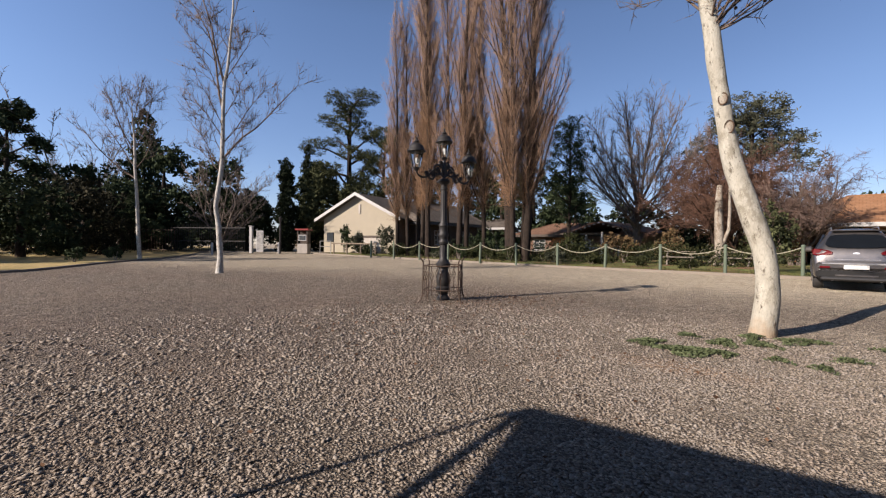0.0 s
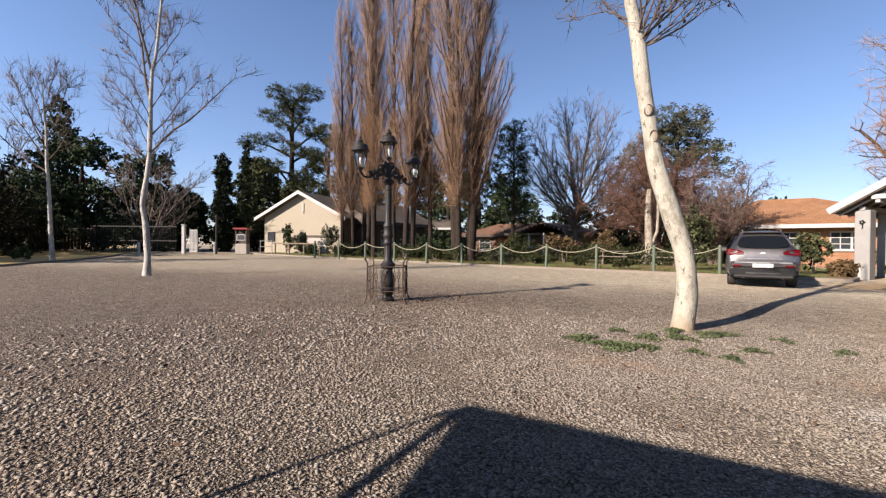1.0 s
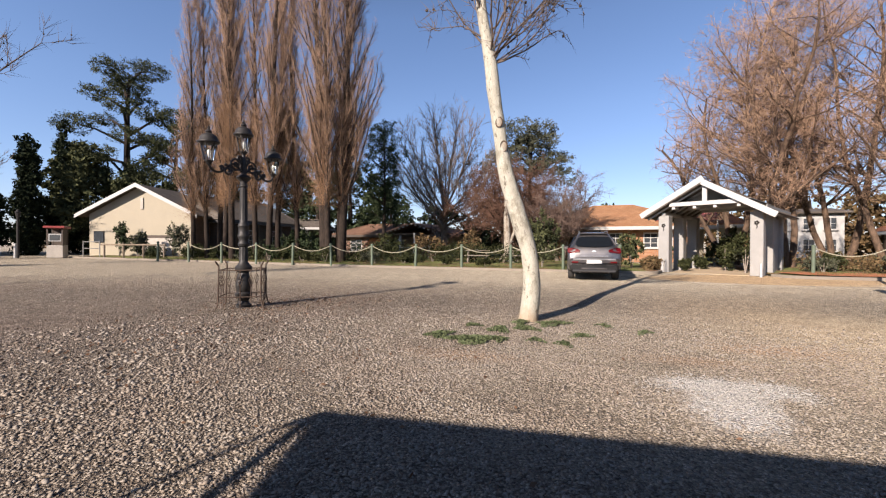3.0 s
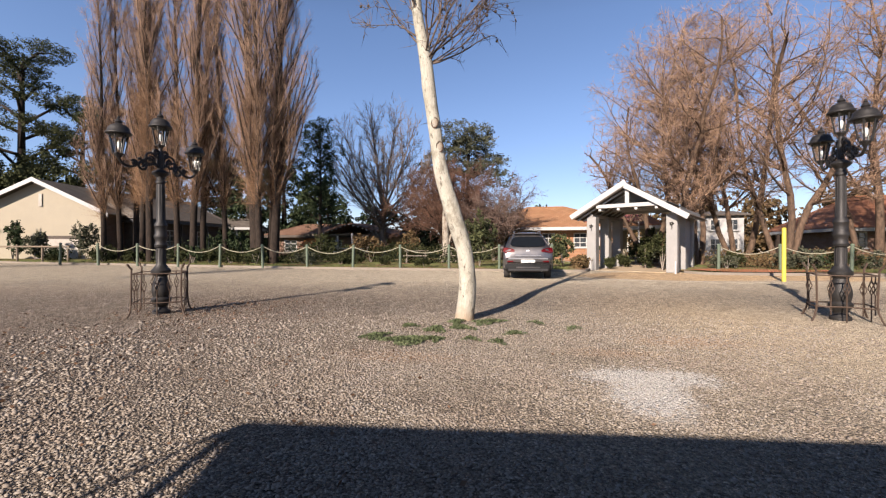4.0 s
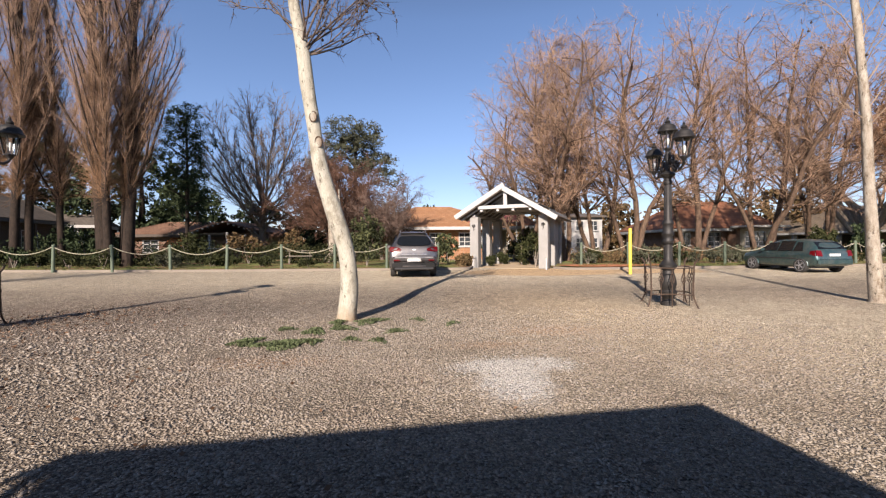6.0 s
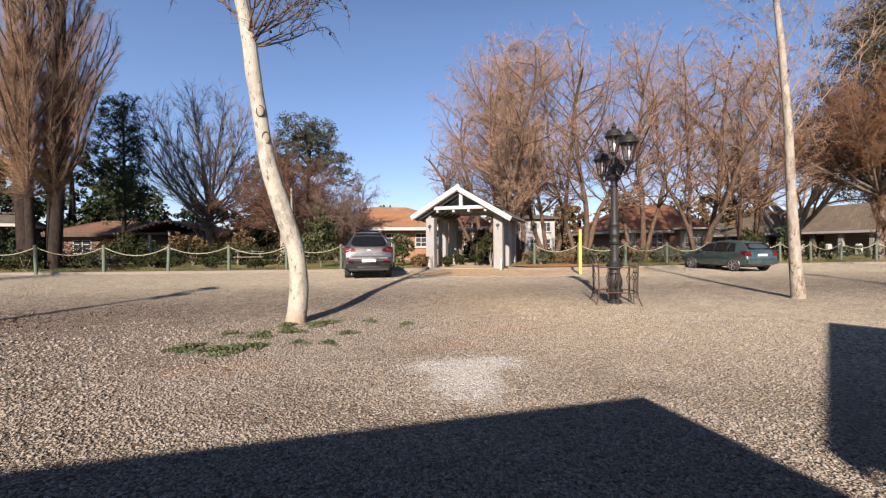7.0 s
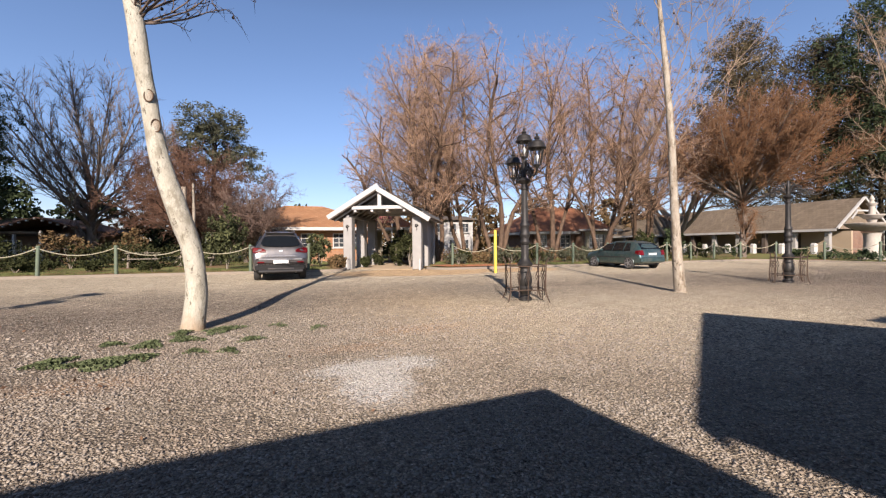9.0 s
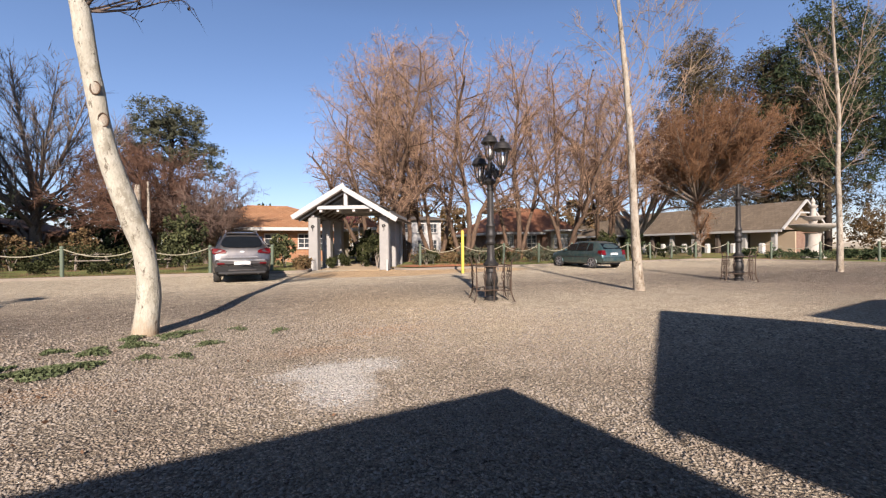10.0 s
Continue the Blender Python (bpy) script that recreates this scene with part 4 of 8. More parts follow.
# ---------------------------------------------------------------- entrance pavilion
def pavilion():
    p = thing("entrance_pavilion", "open gabled entrance pavilion with grey columns and white bargeboards", "pavilion", gate_m)
    z0 = 0.13
    for sx in (-1.65, 1.65):
        for yy, w, d in ((0.45, 0.42, 0.46), (2.3, 0.42, 0.46), (4.2, 0.42, 0.46)):
            c = Shape()
            c.box((sx, yy, z0 + 1.22), (w, d, 2.44), bevel=0.02)
            col = part("column", c, COLUMN, p)
            if yy < 1:
                k = Shape()
                for q in range(5):
                    k.lathe([(0.004, -0.03), (0.035, 0.0), (0.02, 0.03), (0.004, 0.05)], 6, pose(sx + 0.05 * math.cos(q * 1.3), yy - 0.26, z0 + 2.02 + 0.05 * math.sin(q * 1.3), 0, 90, q * 40))
                k.tube([(sx, yy - 0.25, z0 + 1.98), (sx + 0.02, yy - 0.26, z0 + 1.86), (sx - 0.01, yy - 0.25, z0 + 1.78)], [0.02, 0.018, 0.006], 6)
                part("wall_ornament", k, IRON, col, "dark iron ornament")
    # side wall on the garden side
    part("side_wall", Shape().box((1.66, 3.25, z0 + 1.15), (0.16, 1.45, 2.3), bevel=0.01), COLUMN, p)
    ez, az, hw, d0, d1 = 2.50, 3.88, 2.32, -0.25, 5.0
    for sg in (-1, 1):
        a, b = (0, az), (sg * hw, ez)
        poly = [(a[0], d0, a[1]), (a[0], d1, a[1]), (b[0], d1, b[1]), (b[0], d0, b[1])]
        if sg > 0:
            poly = poly[::-1]
        s = Shape().slab(poly, 0.06)
        part("roof", s, TILE_GREY, p, uv=True)
        # bargeboards at both gables
        for yy in (d0 - 0.022,):
            t = Shape()
            nx, nz = (b[0] - a[0]), (b[1] - a[1])
            ln = math.hypot(nx, nz)
            ang = math.atan2(nz, nx)
            t.box((ln / 2 + 0.02, 0, -0.09), (ln + 0.10, 0.04, 0.22), Matrix.Translation((a[0], yy, a[1])) @ (Matrix.Rotation(-ang, 4, "Y") if sg > 0 else Matrix.Rotation(-ang, 4, "Y") @ Matrix.Rotation(math.pi, 4, "X") @ Matrix.Translation((0, 0, 0.18))), 0.006)
            part("bargeboard", t, WHITE, p)
        for q in range(7):
            yy = 0.1 + q * 0.75
            part("rafter", Shape().tube([(0.0, yy, az - 0.13), (sg * (hw - 0.08), yy, ez - 0.09)], 0.045, 4), WHITE, p)
        part("wall_plate", Shape().box((sg * 1.65, (d0 + d1) / 2 + 0.2, z0 + 2.5), (0.16, d1 - d0 - 0.5, 0.14), bevel=0.01), COLUMN, p)
        part("soffit", Shape().box((sg * 2.02, (d0 + d1) / 2, 2.70), (0.04, d1 - d0 - 0.1, 0.16)), COLUMN, p)
    for yy in (-0.08, 2.3, 4.2):
        part("tie_beam", Shape().box((0, yy, 2.98), (2.62, 0.14, 0.16), bevel=0.012), WHITE, p)
        part("king_post", Shape().box((0, yy, 3.40), (0.17, 0.12, 0.70), bevel=0.012), WHITE, p)
    for i, u in enumerate((-1.15, -0.36, 0.36, 1.15)):
        part("purlin_end", Shape().box((u, 0.12, 2.83), (0.12, 0.5, 0.10), bevel=0.01), WHITE, p)
    part("gable_panel", Shape().slab([(-1.5, 0.9, 3.0), (1.5, 0.9, 3.0), (0, 0.9, 3.80)], 0.04), COLUMN, p, "grey boarded gable infill")
    part("ceiling_panel", Shape().box((0, 2.4, 3.08), (3.0, 4.6, 0.02)), COLUMN, p)
    return p


pavilion()

# yellow height post and short white posts
yp = thing("marker_post", "bright yellow steel marker post at the entrance", "post", pose(10.3, 15.75, gz(10.3, 15.75)))
part("pole", Shape().tube([(0, 0, -0.05), (0, 0, 1.70)], 0.062, 12), YELLOW, yp, smooth=50)
part("cap", Shape().lathe([(0.062, 1.70), (0.064, 1.715), (0.045, 1.735), (0.01, 1.74)], 12), YELLOW, yp)
for x, y, h, r in ((5.2, 20.9, 0.55, 0.05), (8.15, 18.9, 0.5, 0.05), (-33.4, 18.9, 0.95, 0.09), (-33.6, 13.6, 0.95, 0.09)):
    single("stub_post", Shape().lathe([(r, -0.1), (r, h - 0.04), (r * 0.8, h), (r * 0.2, h + 0.01)], 10), WHITE, "short white painted post", "post", pose(x, y, gz(x, y)), "white stub posts", smooth=50)


# ---------------------------------------------------------------- cars
def car_ring(st):
    """Half profile mirrored into a ring; st: (y, z_sill, z_belt, z_roof, w_sill, w_belt, w_roof)."""
    y, zs, zb, zr, ws, wb, wr = st
    g = zr - zb
    half = [(ws * 0.78, zs), (ws * 0.94, zs + 0.03), (ws * 0.99, zs + 0.10), (ws, zs + 0.2), (wb * 1.012, zs + (zb - zs) * 0.6), (wb * 1.0, zb - 0.09), (wb * 0.975, zb - 0.02), (wb * 0.945, zb + 0.02)]
    half += [(wb * 0.945 + (wr - wb * 0.945) * f, zb + 0.02 + (g - 0.1) * e) for f, e in ((0.45, 0.5), (0.92, 0.93))]
    half += [(wr * 0.955, zr - 0.045), (wr * 0.84, zr - 0.018), (wr * 0.6, zr - 0.004), (wr * 0.25, zr + 0.004)]
    return [(w, y, z) for w, z in half] + [(-w, y, z) for w, z in reversed(half)]


def wheel(parent, x, y, r, w, rim_r):
    side = 1 if x > 0 else -1
    m = pose(x, y, r, 0, 90, 0)
    t = part("wheel", Shape().lathe([(rim_r, -w / 2), (r - 0.03, -w / 2), (r - 0.005, -w / 2 + 0.03), (r, 0), (r - 0.005, w / 2 - 0.03), (r - 0.03, w / 2), (rim_r, w / 2)], 28, m), RUBBER, parent, smooth=40)
    rim = Shape()
    o = side * (w / 2 - 0.01)
    rim.lathe([(0.05, o - 0.02), (0.06, o + side * 0.012), (0.02, o + side * 0.016)] if side > 0 else [(0.05, o - 0.012), (0.06, o), (0.02, o + 0.02)], 12, m)
    for k in range(5):
        a = 2 * math.pi * k / 5 + 0.3
        for da in (-0.13, 0.13):
            rim.tube([(0.05 * math.cos(a), 0.05 * math.sin(a), o), (rim_r * 0.97 * math.cos(a + da), rim_r * 0.97 * math.sin(a + da), o - side * 0.01)], [0.028, 0.02], 5, m=m)
    ring = [(rim_r * 0.98 * math.cos(2 * math.pi * k / 24), rim_r * 0.98 * math.sin(2 * math.pi * k / 24), o) for k in range(25)]
    rim.tube(ring, 0.018, 5, cap=False, m=m)
    part("rim", rim, ALLOY, t, smooth=50)
    part("disc", Shape().lathe([(rim_r * 0.9, o - side * 0.07 - 0.01), (rim_r * 0.9, o - side * 0.07 + 0.01)], 20, m), BLACK, t)


def pane_on(shape, pts, out, thick=0.012):
    """A thin glass sheet through the points, pushed out a little."""
    p = [Vector(q) for q in pts]
    n = (p[1] - p[0]).cross(p[-1] - p[0]).normalized()
    if n.dot(Vector(out)) < 0:
        p.reverse()
    n = (p[1] - p[0]).cross(p[-1] - p[0]).normalized()
    p = [q + n * thick for q in p]
    shape.slab(p, thick * 2)
    return shape


def suv(m):
    car = thing("car", "silver grey compact sport utility car parked nose to the garden", "car", m)
    # rear at y = 0, nose towards +y
    st = [(-0.06, 0.46, 0.60, 0.72, 0.74, 0.76, 0.70),
          (-0.045, 0.40, 0.74, 0.88, 0.83, 0.84, 0.76),
          (0.0, 0.36, 0.93, 1.06, 0.885, 0.90, 0.78),
          (0.06, 0.34, 1.02, 1.15, 0.905, 0.92, 0.76),
          (0.14, 0.32, 1.05, 1.26, 0.915, 0.93, 0.72),
          (0.24, 0.31, 1.06, 1.38, 0.92, 0.93, 0.675),
          (0.36, 0.30, 1.06, 1.515, 0.92, 0.93, 0.60),
          (0.50, 0.30, 1.06, 1.60, 0.92, 0.93, 0.575),
          (0.75, 0.29, 1.05, 1.645, 0.92, 0.93, 0.565),
          (1.40, 0.27, 1.03, 1.67, 0.915, 0.925, 0.565),
          (2.20, 0.27, 1.01, 1.65, 0.91, 0.925, 0.56),
          (2.75, 0.27, 0.99, 1.52, 0.91, 0.92, 0.60),
          (3.30, 0.27, 0.98, 1.20, 0.91, 0.91, 0.64),
          (3.55, 0.28, 0.96, 1.05, 0.90, 0.90, 0.70),
          (4.10, 0.30, 0.88, 0.95, 0.88, 0.87, 0.66),
          (4.35, 0.34, 0.72, 0.82, 0.80, 0.80, 0.60),
          (4.43, 0.40, 0.60, 0.68, 0.70, 0.70, 0.55)]
    b = part("body", Shape().loft([car_ring(q) for q in st]), SILVER, car, smooth=50)
    g = Shape()
    ring_o = [(-0.60, 1.175), (-0.40, 1.145), (0.0, 1.135), (0.40, 1.145), (0.60, 1.175), (0.655, 1.23), (0.60, 1.38), (0.535, 1.46), (0.42, 1.485), (0.0, 1.495), (-0.42, 1.485), (-0.535, 1.46), (-0.60, 1.38), (-0.655, 1.23)]
    back = lambda z: -0.012 + (z - 1.06) * 0.78 if z < 1.15 else 0.058 + (z - 1.15) * 0.855
    pts = [(x, back(z) - 0.045, z) for x, z in ring_o]
    g.add(pts + [(x, y + 0.09, z) for x, y, z in pts], [tuple(range(14))] + [(k, k + 14, (k + 1) % 14 + 14, (k + 1) % 14) for k in range(14)])
    part("rear_window", g, CAR_GLASS, b, "dark rear window")
    part("spoiler", Shape().box((0, 0.47, 1.60), (1.02, 0.30, 0.04), None, 0.015), SILVER, b)
    part("wiper", Shape().tube([(0.0, 0.02, 1.12), (0.14, 0.05, 1.16), (0.34, 0.07, 1.18)], 0.012, 5), BLACK, b)
    for sx in (-1, 1):
        l = Shape()
        rl = [(0.50, -0.025, 0.965), (0.485, -0.01, 1.02), (0.58, 0.01, 1.07), (0.76, 0.06, 1.105), (0.875, 0.12, 1.11), (0.925, 0.28, 1.09), (0.935, 0.30, 1.04), (0.915, 0.06, 0.965), (0.85, -0.01, 0.93)]
        c = [(sx * (x + 0.012), y - 0.03, z) for x, y, z in rl]
        q = [(sx * x * 0.96, y + 0.05, z) for x, y, z in rl]
        l.add(c + q, [tuple(range(9))] + [(k, k + 9, (k + 1) % 9 + 9, (k + 1) % 9) for k in range(9)])
        part("tail_light", l, TAIL, b, "red wraparound tail light")
        for y0, y1, z0a, z1a in ((0.62, 1.35, 1.09, 1.50), (1.43, 2.15, 1.07, 1.52), (2.22, 2.95, 1.05, 1.42)):
            q = pane_on(Shape(), [(sx * 0.865, y0, z0a), (sx * 0.865, y1 + (0.12 if y1 > 2.5 else 0), z0a - 0.02), (sx * 0.66, y1 - (0.30 if y1 > 2.5 else 0.0), z1a), (sx * 0.66, y0 + 0.1, z1a)], (sx, 0, 0.2), 0.014)
            part("side_window", q, CAR_GLASS, b)
        part("mirror", Shape().box((sx * 1.0, 2.85, 1.08), (0.22, 0.14, 0.16), bevel=0.04), SILVER, b)
        part("roof_rail", Shape().tube([(sx * 0.50, 0.6, 1.62), (sx * 0.505, 0.8, 1.69), (sx * 0.505, 2.1, 1.70), (sx * 0.50, 2.4, 1.62)], 0.016, 6), ALLOY, b)
        part("reflector", Shape().box((sx * 0.66, -0.10, 0.63), (0.22, 0.03, 0.05), bevel=0.008), TAIL, b, "red bumper reflector")
        part("exhaust", Shape().tube([(sx * 0.5, -0.06, 0.30), (sx * 0.5, 0.2, 0.30)], 0.035, 10), ALLOY, b)
        for yy in (0.80, 3.44):
            arch = [(sx * 0.915, yy + 0.40 * math.cos(a), 0.34 + 0.40 * math.sin(a)) for a in [math.pi * k / 12 for k in range(13)]]
            part("wheel_arch", Shape().tube(arch, 0.035, 6), BLACK, b)
        part("door_handle", Shape().tube([(sx * 0.935, 1.48, 0.95), (sx * 0.955, 1.55, 0.955), (sx * 0.935, 1.65, 0.955)], 0.014, 5), SILVER, b)
    part("bumper", Shape().box((0, 0.02, 0.44), (1.72, 0.25, 0.27), bevel=0.08), BUMPER, b, "dark grey lower bumper")
    part("bumper_lip", Shape().box((0, -0.02, 0.335), (1.50, 0.22, 0.09), bevel=0.03), BLACK, b, "black bumper lip")
    part("bumper_strip", Shape().box((0, -0.10, 0.725), (1.46, 0.03, 0.05), bevel=0.012), ALLOY, b, "bright strip above the plate")
    part("bumper_trim", Shape().box((0, -0.02, 0.66), (1.72, 0.16, 0.20), bevel=0.06), SILVER, b)
    part("diffuser", Shape().box((0, -0.07, 0.42), (0.9, 0.10, 0.07), bevel=0.02), SILVER, b)
    part("tailgate_trim", Shape().box((0, -0.035, 0.835), (0.98, 0.03, 0.028), bevel=0.008), ALLOY, b, "bright tailgate strip")
    part("tailgate_seam", Shape().box((0, -0.045, 0.79), (1.30, 0.03, 0.012)), BLACK, b)
    part("number_plate", Shape().box((0, -0.11, 0.64), (0.52, 0.014, 0.105)), PLATE, b, "white rear plate")
    part("emblem", Shape().lathe([(0.055, -0.008), (0.06, 0.0), (0.05, 0.008)], 14, pose(0, -0.012, 0.985, 80, 0, 0) @ Matrix.Diagonal((1.4, 0.8, 1, 1))), ALLOY, b)
    for sx in (-0.79, 0.79):
        for yy in (0.80, 3.44):
            wheel(car, sx, yy, 0.355, 0.24, 0.235)
    part("underbody", Shape().box((0, 2.2, 0.30), (1.5, 3.9, 0.12)), BLACK, car)
    return car


def wagon(m):
    car = thing("car", "dark teal green hatchback estate parked across the yard edge", "car", m)
    st = [(-0.02, 0.40, 0.56, 0.66, 0.70, 0.74, 0.62),
          (0.02, 0.34, 0.72, 0.86, 0.78, 0.81, 0.70),
          (0.10, 0.30, 0.86, 1.00, 0.82, 0.845, 0.70),
          (0.22, 0.28, 0.91, 1.14, 0.84, 0.86, 0.66),
          (0.38, 0.26, 0.92, 1.27, 0.85, 0.865, 0.62),
          (0.58, 0.25, 0.92, 1.36, 0.85, 0.87, 0.59),
          (0.90, 0.24, 0.915, 1.415, 0.85, 0.87, 0.575),
          (1.40, 0.24, 0.91, 1.44, 0.85, 0.87, 0.57),
          (2.00, 0.24, 0.90, 1.42, 0.85, 0.87, 0.57),
          (2.45, 0.24, 0.89, 1.32, 0.85, 0.865, 0.58),
          (3.05, 0.24, 0.88, 1.02, 0.85, 0.86, 0.62),
          (3.30, 0.25, 0.85, 0.92, 0.84, 0.85, 0.64),
          (3.85, 0.27, 0.74, 0.80, 0.81, 0.79, 0.58),
          (4.10, 0.32, 0.58, 0.66, 0.72, 0.72, 0.50),
          (4.18, 0.38, 0.50, 0.56, 0.62, 0.62, 0.46)]
    b = part("body", Shape().loft([car_ring(q) for q in st]), GREEN_PAINT, car, smooth=50)
    g = pane_on(Shape(), [(-0.62, 0.115, 1.00), (0.62, 0.115, 1.00), (0.53, 0.43, 1.285), (-0.53, 0.43, 1.285)], (0, -1, 0.8), 0.022)
    part("rear_window", g, CAR_GLASS, b, "dark rear window")
    for sx in (-1, 1):
        l = pane_on(Shape(), [(sx * 0.58, 0.0, 0.70), (sx * 0.60, 0.055, 0.94), (sx * 0.80, 0.10, 0.95), (sx * 0.82, 0.03, 0.72)], (0, -1, 0.2), 0.028)
        part("tail_light", l, TAIL, b, "red tail light")
        l = pane_on(Shape(), [(sx * 0.835, 0.06, 0.72), (sx * 0.855, 0.30, 0.78), (sx * 0.845, 0.26, 0.93), (sx * 0.83, 0.10, 0.95)], (sx, 0, 0), 0.014)
        part("side_light", l, TAIL, b, "red tail light wrap")
        for y0, y1, z1a in ((0.62, 1.05, 1.30), (1.12, 1.85, 1.34), (1.92, 2.75, 1.28)):
            q = pane_on(Shape(), [(sx * 0.855, y0, 0.935), (sx * 0.86, y1 + (0.14 if y1 > 2.5 else 0), 0.92), (sx * 0.615, y1 - (0.30 if y1 > 2.5 else 0), z1a), (sx * 0.615, y0 + (0.2 if y0 < 1 else 0.03), z1a)], (sx, 0, 0.3), 0.012)
            part("side_window", q, CAR_GLASS, b)
        part("mirror", Shape().box((sx * 0.93, 2.62, 0.96), (0.18, 0.11, 0.12), bevel=0.03), GREEN_PAINT, b)
        part("side_strip", Shape().box((sx * 0.872, 2.0, 0.60), (0.02, 2.2, 0.05), bevel=0.008), BLACK, b)
        for yy in (0.72, 3.30):
            arch = [(sx * 0.85, yy + 0.345 * math.cos(a), 0.30 + 0.345 * math.sin(a)) for a in [math.pi * k / 12 for k in range(13)]]
            part("wheel_arch", Shape().tube(arch, 0.02, 6), GREEN_PAINT, b)
        for yy in (1.25, 2.0):
            part("door_handle", Shape().tube([(sx * 0.875, yy, 0.80), (sx * 0.89, yy + 0.06, 0.805), (sx * 0.875, yy + 0.13, 0.805)], 0.012, 5), GREEN_PAINT, b)
    part("bumper", Shape().box((0, 0.02, 0.47), (1.58, 0.20, 0.24), bevel=0.05), GREEN_PAINT, b)
    part("number_plate", Shape().box((0, 0.005, 0.76), (0.50, 0.03, 0.11)), PLATE, b, "white rear plate")
    for sx in (-0.80, 0.80):
        for yy in (0.72, 3.30):
            wheel(car, sx, yy, 0.31, 0.19, 0.225)
    part("underbody", Shape().box((0, 2.1, 0.27), (1.4, 3.7, 0.12)), BLACK, car)
    return car


suv(pose(2.24, 15.62, gz(2.3, 17.5) - 0.02, 0.4, 0, 1.0) @ Matrix.Diagonal((0.92, 1, 1, 1)))
wagon(pose(17.8, 14.95, gz(18.0, 16.0) - 0.01, 0.4, 0, -1.5) @ Matrix.Diagonal((0.87, 0.91, 0.90, 1)))

# ---------------------------------------------------------------- houses
def window_unit(parent, m, w, h, bars=(2, 3), frame=None):
    """A white framed window in local x (width) and z (height), facing -y."""
    frame = frame or WHITE
    win = part("window", Shape().box((0, 0.05, h / 2), (w, 0.04, h)), PANE, parent, "dark glass window", at=m)
    f = Shape()
    t = 0.07
    for x in (-w / 2 + t / 2, w / 2 - t / 2):
        f.box((x, 0, h / 2), (t, 0.10, h))
    for z in (t / 2, h - t / 2):
        f.box((0, 0, z), (w - 2 * t, 0.098, t))
    for i in range(1, bars[0]):
        f.box((-w / 2 + w * i / bars[0], 0, h / 2), (0.045, 0.07, h - 2 * t))
    for i in range(1, bars[1]):
        f.box((0, 0, h * i / bars[1]), (w - 2 * t, 0.066, 0.045))
    part("frame", f, frame, win)
    part("sill", Shape().box((0, -0.06, -0.03), (w + 0.12, 0.20, 0.06)), frame, win)
    return win


def wall_run(parent, a, b, z0, z1, material, holes=(), thick=0.22, uv=True):
    """A straight wall from a to b with openings (from, to, low, high) along it. Faces right of a->b... outward is -y in its own frame."""
    a, b = Vector((*a, 0)), Vector((*b, 0))
    ln = (b - a).length
    ang = math.atan2(b.y - a.y, b.x - a.x)
    gx = sorted({0.0, ln, *(q for h in holes for q in h[:2])})
    gy = sorted({z0, z1, *(q for h in holes for q in h[2:])})
    s = Shape()
    ids = {}

    def vert(i, k, d):
        if (i, k, d) not in ids:
            ids[i, k, d] = len(s.v)
            s.v.append((gx[i], thick * d, gy[k]))
        return ids[i, k, d]

    def solid(i, k):
        if not (0 <= i < len(gx) - 1 and 0 <= k < len(gy) - 1):
            return False
        x, z = (gx[i] + gx[i + 1]) / 2, (gy[k] + gy[k + 1]) / 2
        return not any(h[0] < x < h[1] and h[2] < z < h[3] for h in holes)

    for i in range(len(gx) - 1):
        for k in range(len(gy) - 1):
            if not solid(i, k):
                continue
            s.f.append((vert(i, k, 0), vert(i + 1, k, 0), vert(i + 1, k + 1, 0), vert(i, k + 1, 0)))
            s.f.append((vert(i, k, 1), vert(i, k + 1, 1), vert(i + 1, k + 1, 1), vert(i + 1, k, 1)))
            if not solid(i - 1, k):
                s.f.append((vert(i, k, 0), vert(i, k + 1, 0), vert(i, k + 1, 1), vert(i, k, 1)))
            if not solid(i + 1, k):
                s.f.append((vert(i + 1, k, 0), vert(i + 1, k, 1), vert(i + 1, k + 1, 1), vert(i + 1, k + 1, 0)))
            if not solid(i, k - 1):
                s.f.append((vert(i, k, 0), vert(i, k, 1), vert(i + 1, k, 1), vert(i + 1, k, 0)))
            if not solid(i, k + 1):
                s.f.append((vert(i, k + 1, 0), vert(i + 1, k + 1, 0), vert(i + 1, k + 1, 1), vert(i, k + 1, 1)))
    m = Matrix.Translation(a) @ Matrix.Rotation(ang, 4, "Z")
    w = part("wall", s, material, parent, uv=uv, at=m)
    for f, t, lo, hi in holes:
        if lo > z0 + 0.2:
            window_unit(w, pose((f + t) / 2, 0.06, lo), t - f, hi - lo, (max(2, round((t - f) / 0.5)), 3))
    return w


